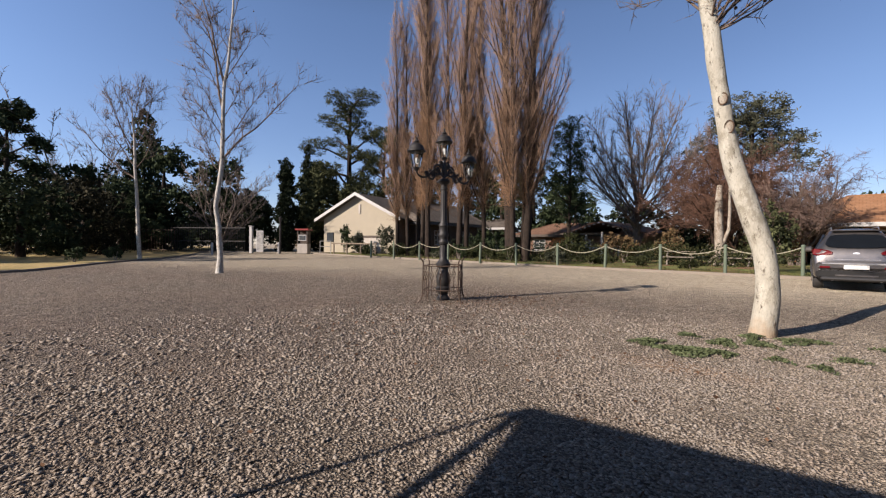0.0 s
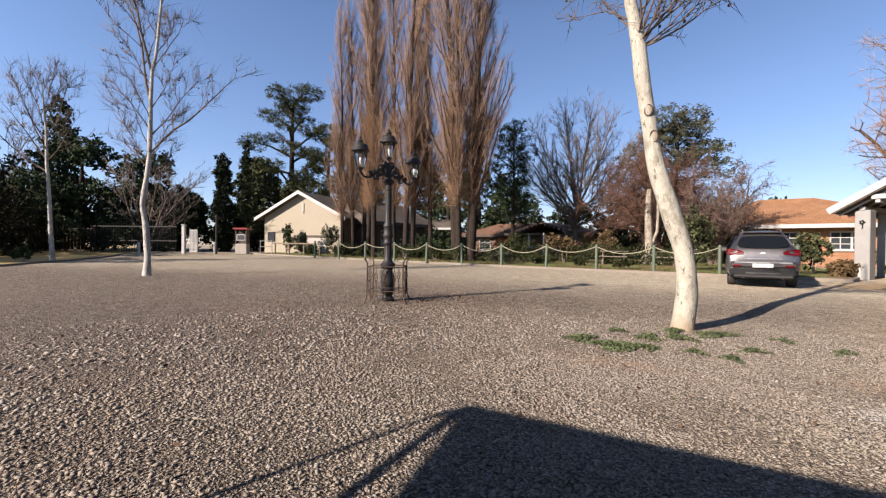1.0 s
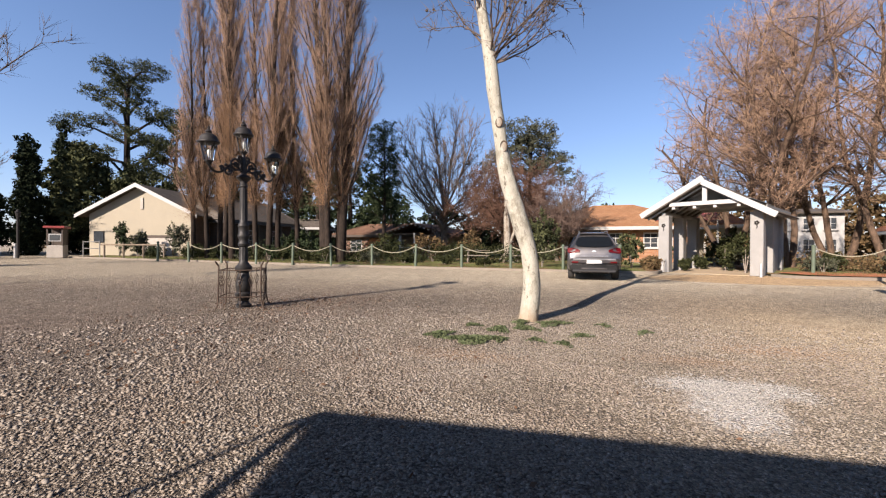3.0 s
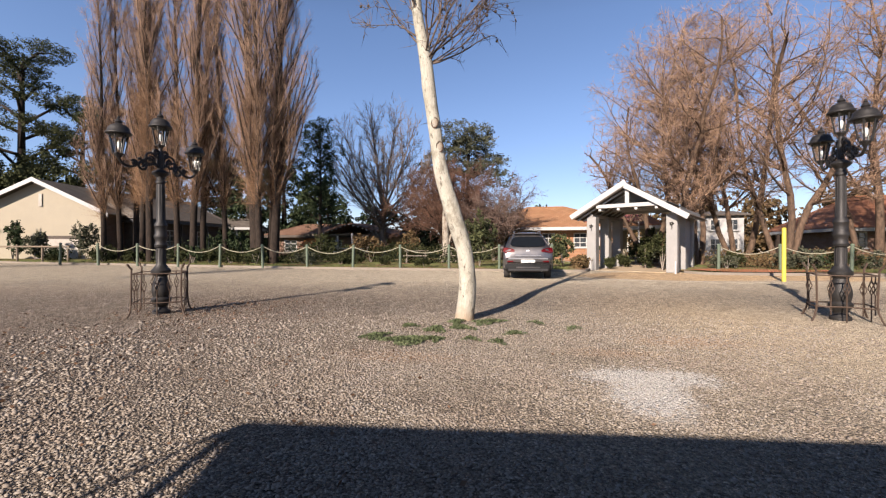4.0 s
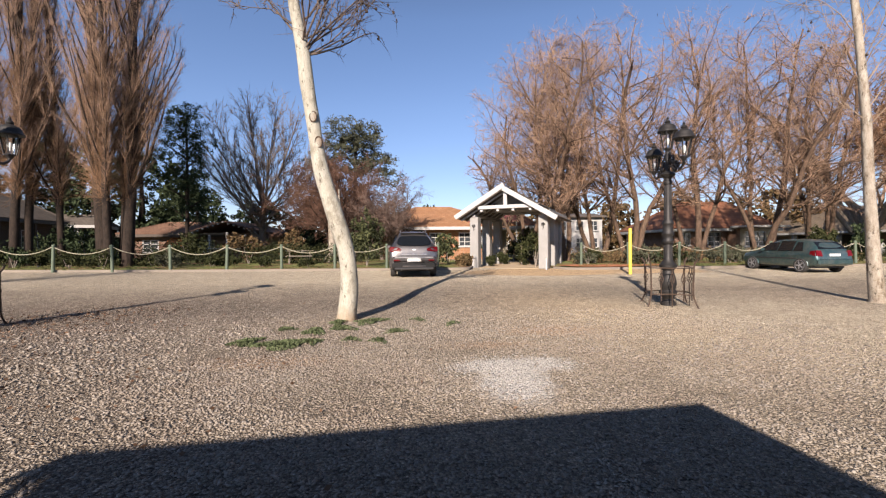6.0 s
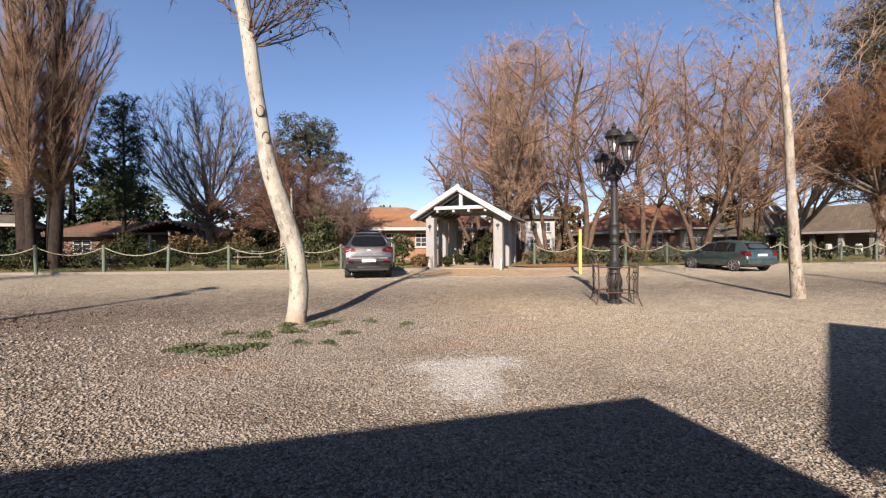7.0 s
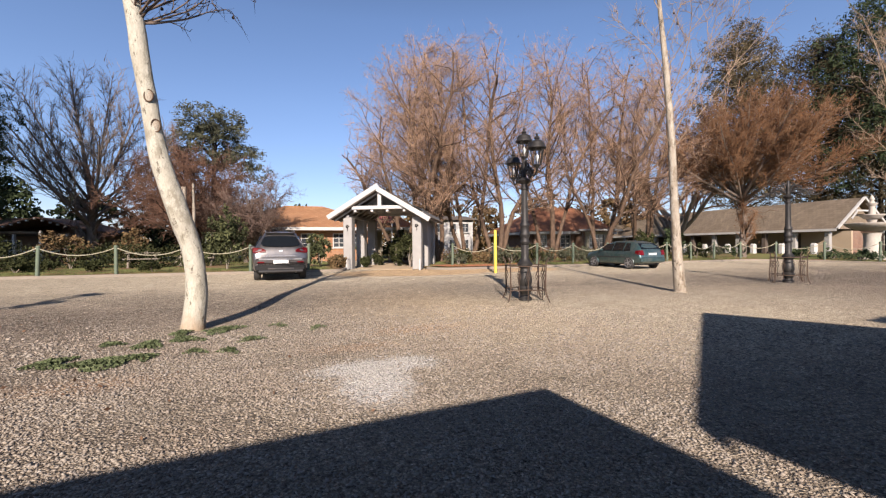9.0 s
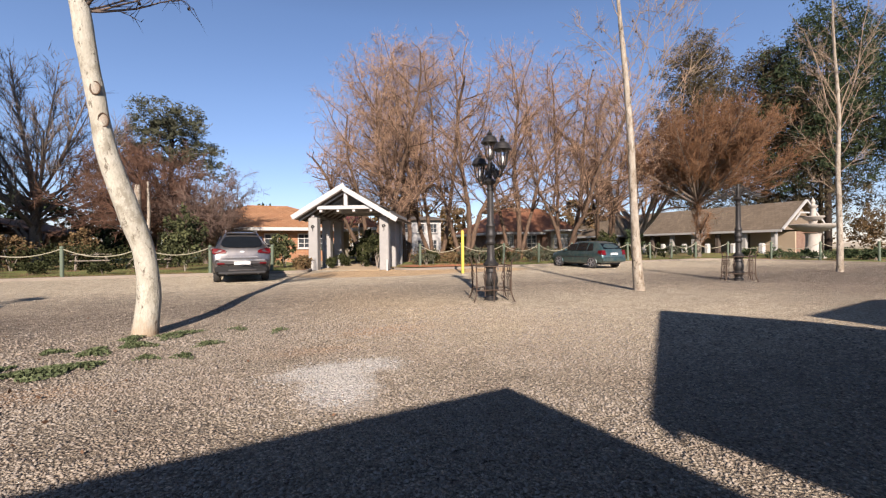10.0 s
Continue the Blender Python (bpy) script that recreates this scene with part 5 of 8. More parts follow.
def hip_roof(parent, x0, x1, y0, y1, ze, zr, inset, material, fascia, over=0.5, gable=()):
    """A hipped roof over a rectangle; inset: how far the ridge ends lie in from the ends, (left, right)."""
    x0, x1, y0, y1 = x0 - over, x1 + over, y0 - over, y1 + over
    ym = (y0 + y1) / 2
    a, b = (x0 + inset[0], ym, zr), (x1 - inset[1], ym, zr)
    c = [(x0, y0, ze), (x1, y0, ze), (x1, y1, ze), (x0, y1, ze)]
    s = Shape()
    s.slab([c[0], c[1], b, a], 0.08)
    s.slab([c[2], c[3], a, b], 0.08)
    if inset[1] > 0.05:
        s.slab([c[1], c[2], b], 0.08)
    if inset[0] > 0.05:
        s.slab([c[3], c[0], a], 0.08)
    r = part("roof", s, material, parent, uv=True)
    ridge = Shape().tube([a, b], 0.09, 6)
    for p, q in ((a, c[0]), (a, c[3]), (b, c[1]), (b, c[2])):
        ridge.tube([p, q], 0.07, 5)
    part("ridge", ridge, material, r, uv=True)
    f = Shape()
    f.box(((x0 + x1) / 2, y0 + 0.01, ze - 0.16), (x1 - x0, 0.05, 0.22))
    f.box(((x0 + x1) / 2, y1 - 0.01, ze - 0.16), (x1 - x0, 0.05, 0.22))
    f.box((x0 + 0.01, ym, ze - 0.16), (0.05, y1 - y0 - 0.06, 0.215))
    f.box((x1 - 0.01, ym, ze - 0.16), (0.05, y1 - y0 - 0.06, 0.215))
    part("fascia", f, fascia, parent)
    part("soffit", Shape().box(((x0 + x1) / 2, ym, ze - 0.24), (x1 - x0 - 0.1, y1 - y0 - 0.1, 0.03)), fascia, parent)


def orange_house():
    h = thing("house", "single storey orange brick house with orange clay tile roof", "house", pose(4.5, 32.5, 0.2, 0, 0, -3))
    wall_run(h, (-1.2, 0), (4.6, 0), 0, 2.35, BRICK_ORANGE, [(0.5, 1.4, 0.9, 2.0), (2.7, 4.5, 0.95, 2.0)])
    wall_run(h, (4.6, 0), (4.6, 8), 0, 2.35, BRICK_ORANGE)
    wall_run(h, (4.6, 8), (-4.2, 8), 0, 2.35, BRICK_ORANGE)
    wall_run(h, (-4.2, 8), (-4.2, 0), 0, 2.35, BRICK_ORANGE)
    # open garage bay
    part("garage_back", Shape().box((-2.7, 4.4, 1.15), (2.7, 0.12, 2.3)), DARKWOOD, h)
    part("garage_side", Shape().box((-1.3, 2.4, 1.15), (0.12, 3.9, 2.3)), DARKWOOD, h)
    part("pier", Shape().box((-3.75, 0.1, 1.15), (0.55, 0.3, 2.3)), BRICK_ORANGE, h, uv=True)
    hip_roof(h, -4.4, 4.8, 0, 8, 2.45, 4.2, (3.4, 4.6), TILE_ORANGE, WHITE, 0.9)


orange_house()


def cream_house():
    # gable end facing the yard
    h = thing("house", "cream plastered house with a white trimmed gable and grey roof", "house", pose(-29.47, 24.36, 0.38, 0, 0, 15.2))
    w, ze, za, ln, out, zo = 3.96, 3.2, 5.41, 4.6, 4.58, 3.09
    s = Shape()
    s.slab([(-w, 0, -0.1), (w, 0, -0.1), (w, 0, ze), (0, 0, za - 0.14), (-w, 0, ze)], 0.25)
    g = part("gable_wall", s, CREAM, h)
    part("slit_vent", Shape().box((0.12, -0.03, 4.0), (0.2, 0.08, 0.85)), STONE, g, "narrow slit vent")
    part("window", Shape().box((-3.2, -0.03, 1.5), (0.75, 0.08, 0.85)), PANE, g)
    part("plinth", Shape().box((1.2, -0.12, 0.65), (2.7, 0.2, 1.5)), STONE, g)
    part("dark_band", Shape().box((1.1, -0.06, 1.52), (3.0, 0.14, 0.2)), DARKWOOD, g)
    for sg in (-1, 1):
        part("side_wall", Shape().box((sg * (w - 0.12), ln / 2 + 0.14, ze / 2 - 0.05), (0.24, ln - 0.3, ze + 0.1)), BRICK_BROWN if sg > 0 else CREAM, h, uv=True)
        a, b = (0, za), (sg * out, zo)
        poly = [(a[0], -0.5, a[1]), (a[0], ln, a[1]), (b[0], ln, b[1]), (b[0], -0.5, b[1])]
        part("roof", Shape().slab(poly[::-1] if sg > 0 else poly, 0.1), TILE_GREY, h, uv=True)
        nx, nz = b[0] - a[0], b[1] - a[1]
        t = Shape()
        l2 = math.hypot(nx, nz)
        ux = nx / l2
        t.slab([(0, -0.54, a[1] + 0.05), (0, -0.54, a[1] - 0.24), (b[0] + ux * 0.05, -0.54, b[1] - 0.21), (b[0] + ux * 0.05, -0.54, b[1] + 0.06)][:: (1 if sg < 0 else -1)], 0.05)
        part("bargeboard", t, WHITE, h)
    part("end_wall", Shape().slab([(w, ln, -0.1), (-w, ln, -0.1), (-w, ln, ze), (0, ln, za - 0.14), (w, ln, ze)], 0.2), BRICK_BROWN, h, uv=True)


cream_house()


def grey_wing():
    # the long roof runs away from the yard; its shade-coloured side wall looks east
    h = thing("house", "long shade-darkened brick wing with grey hipped roof behind the poplars", "house", pose(-24.7, 27.6, 0.35, 0, 0, 90))
    for a, b in (((0, 0), (8.6, 0)), ((8.6, 0), (8.6, 5.6)), ((8.6, 5.6), (0, 5.6)), ((0, 5.6), (0, 0))):
        wall_run(h, a, b, 0, 2.85, BRICK_SHADED, [(1.6, 3.0, 0.9, 2.2), (5.4, 6.8, 0.9, 2.2)] if a == (0, 0) else ())
    for x in (0.4, 3.2, 6.0, 8.4):
        part("veranda_post", Shape().box((x, -0.45, 1.4), (0.14, 0.14, 2.8)), DARKWOOD, h)
    hip_roof(h, 0, 8.6, 0, 5.6, 2.95, 4.9, (0.1, 1.2), TILE_GREY, BLACK, 0.6)
    # lower porch at the far end
    p = thing("porch", "low tiled porch with a white post beside the wing", "porch", pose(-25.1, 36.1, 0.35, 0, 0, 21))
    for a, b in (((0.2, 1.4), (3.2, 1.4)), ((3.2, 1.4), (3.2, 5)), ((3.2, 5), (0.2, 5))):
        wall_run(p, a, b, 0, 2.6, BRICK_SHADED, [(1.0, 1.9, 0.3, 2.0)] if a == (0.2, 1.4) else ())
    hip_roof(p, 0.2, 2.9, 0, 5, 2.75, 3.6, (0.1, 1.1), TILE_GREY, WHITE, 0.5)
    part("porch_post", Shape().box((1.55, 0.0, 1.2), (0.32, 0.3, 2.5), bevel=0.02), WHITE, p)


grey_wing()


def low_shed():
    h = thing("shed", "low brown roofed outbuilding behind the shrubs", "shed", pose(-16.0, 37.2, 0.25, 0, 0, 4))
    for a, b in (((-4, 0), (6, 0)), ((6, 0), (6, 5)), ((6, 5), (-4, 5)), ((-4, 5), (-4, 0))):
        wall_run(h, a, b, 0, 2.0, BRICK_BROWN, [(1.0, 2.2, 0.6, 1.6), (5.0, 6.4, 0.6, 1.6)] if a == (-4, 0) else ())
    hip_roof(h, -4, 6, 0, 5, 2.1, 3.1, (2.4, 2.4), TILE_RUST, DARKWOOD, 0.6)
    part("porch_beam", Shape().box((1.6, -1.4, 2.05), (4.2, 0.1, 0.14)), WOOD, h)
    part("awning", Shape().slab([(-0.9, -1.5, 1.05), (0.5, -1.5, 1.05), (0.5, -0.2, 1.75), (-0.9, -0.2, 1.75)], 0.05), ORANGE, h, "sunlit orange awning")
    for x in (-0.85, 0.45):
        part("awning_post", Shape().tube([(x, -1.45, 0), (x, -1.45, 1.05)], 0.03, 6), WHITE, h)


low_shed()


def lattice_shed():
    h = thing("carport", "open white framed carport with dark low roof", "carport", pose(-11.9, 35.6, 0.2, 0, 0, -12))
    s = Shape()
    s.slab([(-3.2, -0.4, 2.1), (0, -0.4, 3.0), (0, 5, 3.0), (-3.2, 5, 2.1)][::-1], 0.08)
    s.slab([(0, -0.4, 3.0), (3.2, -0.4, 2.1), (3.2, 5, 2.1), (0, 5, 3.0)][::-1], 0.08)
    part("roof", s, TILE_RUST, h, uv=True)
    for i in range(-7, 8):
        part("rafter_tail", Shape().box((i * 0.43, -0.5, 2.95 - abs(i) * 0.125), (0.10, 0.14, 0.10)), WHITE, h)
    for x in (-2.9, -1.5, 0, 1.5, 2.9):
        part("post", Shape().box((x, 0, 1.0), (0.14, 0.14, 2.0 + (0.4 if abs(x) < 1 else 0))), WHITE, h)
    part("back_wall", Shape().box((0, 4.6, 1.0), (6, 0.15, 2.0)), CREAM, h)
    part("rail", Shape().box((0, 0, 0.9), (5.8, 0.08, 0.08)), WHITE, h)


lattice_shed()


def brick_house_right():
    h = thing("house", "brown brick house with rust red hipped roof behind bare trees", "house", pose(21.0, 33.8, 0.18, 0, 0, -4))
    for a, b, hl in (((2.8, 0), (7.2, 0), [(0.5, 1.4, 0.9, 2.0), (2.8, 3.9, 0.8, 2.0)]), ((7.2, 0), (7.2, -1.2), ()), ((7.2, -1.2), (10.4, -1.2), [(0.6, 2.3, 0.8, 2.0)]), ((10.4, -1.2), (10.4, 8), ()), ((10.4, 8), (2.8, 8), ()), ((2.8, 8), (2.8, 0), ())):
        wall_run(h, a, b, 0, 2.2, BRICK_BROWN if a != (7.2, -1.2) else CREAM, hl)
    hip_roof(h, 2.8, 10.4, 0, 8, 2.3, 4.75, (3.6, 1.2), TILE_RED, WHITE, 0.8)
    part("porch_roof", Shape().box((8.8, -1.5, 2.36), (3.8, 1.4, 0.14)), WHITE, h)


brick_house_right()


def veranda_house():
    # long roof with a gable end; eave faces the yard
    h = thing("house", "long veranda house with brown roof, white fascia and gable trim", "house", pose(44.2, 21.2, 0.08, 0, 0, 89.4))
    # local x runs along the eave away from the gable, local y into the house (to the right of the view)
    ln, d, ze, za = 27.0, 6.4, 2.25, 4.84
    ins = -1
    y0, y1 = 0.0, ins * d
    ym = (y0 + y1) / 2
    e0, e1 = y0 + 0.5, y1 - 0.5
    s = Shape()
    s.slab([(-0.3, e0, ze), (-0.3, ym, za), (ln, ym, za), (ln, e0, ze)], 0.12)
    s.slab([(-0.3, ym, za), (-0.3, e1, ze), (ln, e1, ze), (ln, ym, za)], 0.12)
    part("roof", s, TILE_BROWN, h, uv=True)
    part("fascia", Shape().box((ln / 2, e0 + 0.03, ze - 0.10), (ln + 0.6, 0.05, 0.20)), WHITE, h)
    # gable truss in white
    for a, b in (((e0, ze), (ym, za)), ((ym, za), (e1, ze))):
        part("bargeboard", Shape().tube([(-0.36, a[0], a[1]), (-0.36, b[0], b[1])], 0.11, 4), WHITE, h)
    part("collar_tie", Shape().box((-0.34, ym, 3.75), (0.10, 2.3, 0.13)), WHITE, h)
    for sg in (-1, 1):
        part("truss_strut", Shape().tube([(-0.34, ym + sg * 0.9, 3.75), (-0.34, ym + sg * 1.75, 3.05)], 0.07, 4), WHITE, h)
    part("gable_panel", Shape().slab([(0.25, e0 - 0.5, ze), (0.25, e1 + 0.5, ze), (0.25, ym, za - 0.3)], 0.05), WOOD, h)
    # inner wall and veranda columns
    part("inner_wall", Shape().box((ln / 2, -2.2, 1.05), (ln, 0.2, 2.1)), TAN_WALL, h)
    part("end_wall", Shape().box((0.3, -4.2, 1.05), (0.2, 3.9, 2.1)), BRICK_BROWN, h, uv=True)
    for i in range(11):
        x = 0.5 + i * 2.45
        c = part("column", Shape().box((x, 0.05, 1.02), (0.36, 0.36, 2.02), bevel=0.02), DARKWOOD if i % 3 == 2 else COLUMN, h)
        if i < 10:
            if i % 2:
                part("door", Shape().box((x + 1.2, -2.08, 0.98), (0.95, 0.06, 1.95)), DARKWOOD, h)
            part("buttress", Shape().box((x + 0.75, 0.5, 0.55), (0.5, 0.4, 1.1), bevel=0.12), WHITE, h)
    part("veranda_floor", Shape().box((ln / 2, -0.9, 0.05), (ln, 3.0, 0.12)), STONE, h)
    part("bench", Shape().box((3.2, -0.6, 0.42), (1.7, 0.45, 0.1)), DARKWOOD, h)


veranda_house()


def white_building():
    h = thing("house", "distant white two storey building with dark windows", "house", pose(21.2, 47.0, 0.18, 0, 0, -10))
    part("wall", Shape().box((0, 2.5, 2.1), (5.5, 5, 4.2)), WHITE, h)
    part("roof", Shape().slab([(-3.2, -0.5, 4.2), (3.2, -0.5, 4.2), (3.2, 5.5, 4.9), (-3.2, 5.5, 4.9)], 0.15), TILE_GREY, h, uv=True)
    for x in (-1.6, 0.3, 1.8):
        for z in (0.7, 2.6):
            window_unit(h, pose(x, -0.06, z), 0.9, 1.1, (2, 2))


white_building()


def inner_court():
    """What shows through the pavilion: a red roofed entrance with pale walls."""
    h = thing("house", "red roofed entrance building seen through the pavilion", "house", pose(9.9, 33.6, 0.25, 0, 0, -20))
    wall_run(h, (-2.3, 0), (1.9, 0), 0, 2.4, CREAM, [(0.5, 1.6, 0.8, 2.0), (2.3, 3.3, 0.0, 2.0)])
    part("side_wall", Shape().box((1.8, 2.7, 1.2), (0.2, 4.6, 2.4)), CREAM, h)
    hip_roof(h, -2.3, 1.9, 0, 5, 2.5, 3.9, (2.2, 2.2), TILE_RED, WHITE, 0.6)
    part("awning", Shape().slab([(-2.6, -2.2, 2.75), (1.2, -2.2, 2.75), (1.2, -0.75, 3.3), (-2.6, -0.75, 3.3)], 0.05), AWNING, h, "faded red awning")
    for x in (-2.4, 1.0):
        part("awning_post", Shape().box((x, -2.1, 1.35), (0.10, 0.10, 2.7)), WHITE, h)


inner_court()


# ---------------------------------------------------------------- entrance gate and booth
def iron_gate():
    a, b = Vector((-39.8, 12.6, 0.40)), Vector((-34.2, 16.4, 0.42))
    ang = math.degrees(math.atan2(b.y - a.y, b.x - a.x))
    ln = (b - a).length
    g = thing("driveway_gate", "dark brown wrought iron driveway gate", "gate", pose(*a, 0, 0, ang))
    for k in range(34):
        x = 0.08 + k * (ln - 0.16) / 33
        top = 2.25 + 0.25 * math.sin(math.pi * k / 33)
        part("bar", Shape().tube([(x, 0, 0.08), (x, 0, top)], 0.018, 5), IRON, g)
    for z in (0.15, 1.0, 2.1):
        part("rail", Shape().box((ln / 2, 0, z), (ln, 0.05, 0.07)), IRON, g)
    f = thing("fence", "dark iron railing fence beside the gate in shade", "fence", pose(-57.0, 3.0, 0.42, 0, 0, math.degrees(math.atan2(10.2, 17.5))))
    for k in range(70):
        part("bar", Shape().tube([(0.1 + k * 0.285, 0, 0.0), (0.1 + k * 0.285, 0, 2.1)], 0.018, 4), RUST, f)
    for z in (0.2, 1.9):
        part("rail", Shape().box((10.0, 0, z), (20.0, 0.05, 0.06)), RUST, f)
    p = thing("gate_pillar", "white plastered gate pillar with a white panelled gate leaf", "pillar", pose(-33.75, 16.7, 0.40, 0, 0, 33))
    part("pillar", Shape().box((0, 0, 1.1), (0.24, 0.24, 2.2), bevel=0.02), WHITE, p)
    part("cap", Shape().box((0, 0, 2.24), (0.32, 0.32, 0.08), bevel=0.03), WHITE, p)
    leaf = part("gate_leaf", Shape().box((0.70, 0.1, 0.2), (0.6, 0.06, 0.08)), WHITE, p)
    for k in range(6):
        part("slat", Shape().box((0.43 + k * 0.108, 0.1, 1.0), (0.06, 0.04, 1.75)), WHITE, leaf)
    part("slat", Shape().box((0.70, 0.1, 1.85), (0.6, 0.05, 0.08)), WHITE, leaf)
    lp = thing("gate_lamp", "dark iron lantern on a gate post", "lamp", pose(-32.2, 18.4, 0.40))
    part("post", Shape().box((0, 0, 1.3), (0.12, 0.12, 2.6), bevel=0.02), IRON, lp)
    part("lantern", Shape().lathe([(0.08, 2.6), (0.10, 2.66), (0.13, 2.9), (0.17, 2.92), (0.08, 3.02), (0.02, 3.1)], 8), IRON, lp)


iron_gate()


def booth():
    b = thing("guard_booth", "small white guard booth with red flat roof", "booth", pose(-31.4, 20.1, 0.40, 0, 0, 40))
    part("base", Shape().box((0, 0, 0.45), (1.10, 1.05, 0.9), bevel=0.02), STONE, b)
    for x in (-0.5, 0.5):
        for y in (-0.48, 0.48):
            part("post", Shape().box((x, y, 1.5), (0.10, 0.10, 1.25)), DARKWOOD, b)
    part("rear_panel", Shape().box((0, 0.47, 1.5), (0.9, 0.05, 1.2)), DARKWOOD, b)
    part("side_panel", Shape().box((0.49, 0.0, 1.5), (0.05, 0.85, 1.2)), DARKWOOD, b)
    part("window", Shape().box((0, -0.5, 1.45), (0.85, 0.04, 0.55)), WHITE, b)
    part("pane", Shape().box((0, -0.53, 1.45), (0.68, 0.02, 0.40)), PANE, b)
    part("roof", Shape().box((0, 0, 2.2), (1.45, 1.4, 0.16), bevel=0.03), RED, b)
    b.scale = (0.78, 0.78, 0.92)
    r = thing("railing", "pale pipe railing beside the booth", "railing", pose(-30.2, 20.9, 0.42, 0, 0, 40))
    for k in range(2):
        part("post", Shape().tube([(k * 0.9, 0, 0), (k * 0.9, 0, 1.1)], 0.035, 8), COLUMN, r)
    for z in (0.6, 1.05):
        part("rail", Shape().tube([(0, 0, z), (0.9, 0, z)], 0.028, 8), COLUMN, r)
    w = thing("railing", "grey timber rail fence in the garden bed", "railing", pose(-28.3, 20.95, 0.40, 0, 0, 1))
    for k in range(4):
        part("post", Shape().tube([(k * 1.7, 0, -0.05), (k * 1.7, 0, 0.95)], 0.06, 7), WOOD, w)
    part("rail", Shape().tube([(-0.2, -0.07, 0.88), (5.3, -0.07, 0.86)], 0.05, 7), WOOD, w)


booth()


# ---------------------------------------------------------------- fountain
def fountain():
    f = thing("fountain", "pale cast stone tiered fountain with broad basins", "fountain", pose(36.6, 15.6, gz(36.6, 15.6)))
    part("pedestal", Shape().lathe([(0.95, 0.0), (0.95, 0.12), (0.78, 0.25), (0.62, 0.5), (0.55, 1.2), (0.56, 1.55), (0.62, 1.75), (0.75, 1.82)], 24), STONE, f, smooth=35)
    part("lower_basin", Shape().lathe([(0.55, 1.86), (0.95, 1.95), (1.40, 2.10), (1.66, 2.22), (1.80, 2.32), (1.84, 2.40), (1.76, 2.42), (1.60, 2.34), (0.4, 2.30)], 32), STONE, f, smooth=35)
    part("stem", Shape().lathe([(0.32, 2.28), (0.26, 2.45), (0.34, 2.6), (0.30, 2.68)], 20), STONE, f, smooth=35)
    part("middle_basin", Shape().lathe([(0.25, 2.64), (0.55, 2.70), (0.72, 2.82), (0.86, 2.92), (0.86, 2.97), (0.74, 2.95), (0.2, 2.90)], 28), STONE, f, smooth=35)
    part("spire", Shape().lathe([(0.24, 2.88), (0.26, 3.0), (0.20, 3.3), (0.22, 3.5), (0.36, 3.62), (0.40, 3.70), (0.20, 3.72), (0.14, 3.85), (0.18, 3.98), (0.10, 4.12), (0.03, 4.25)], 20), STONE, f, smooth=35)
    f.scale = (0.72, 0.72, 0.96)


fountain()


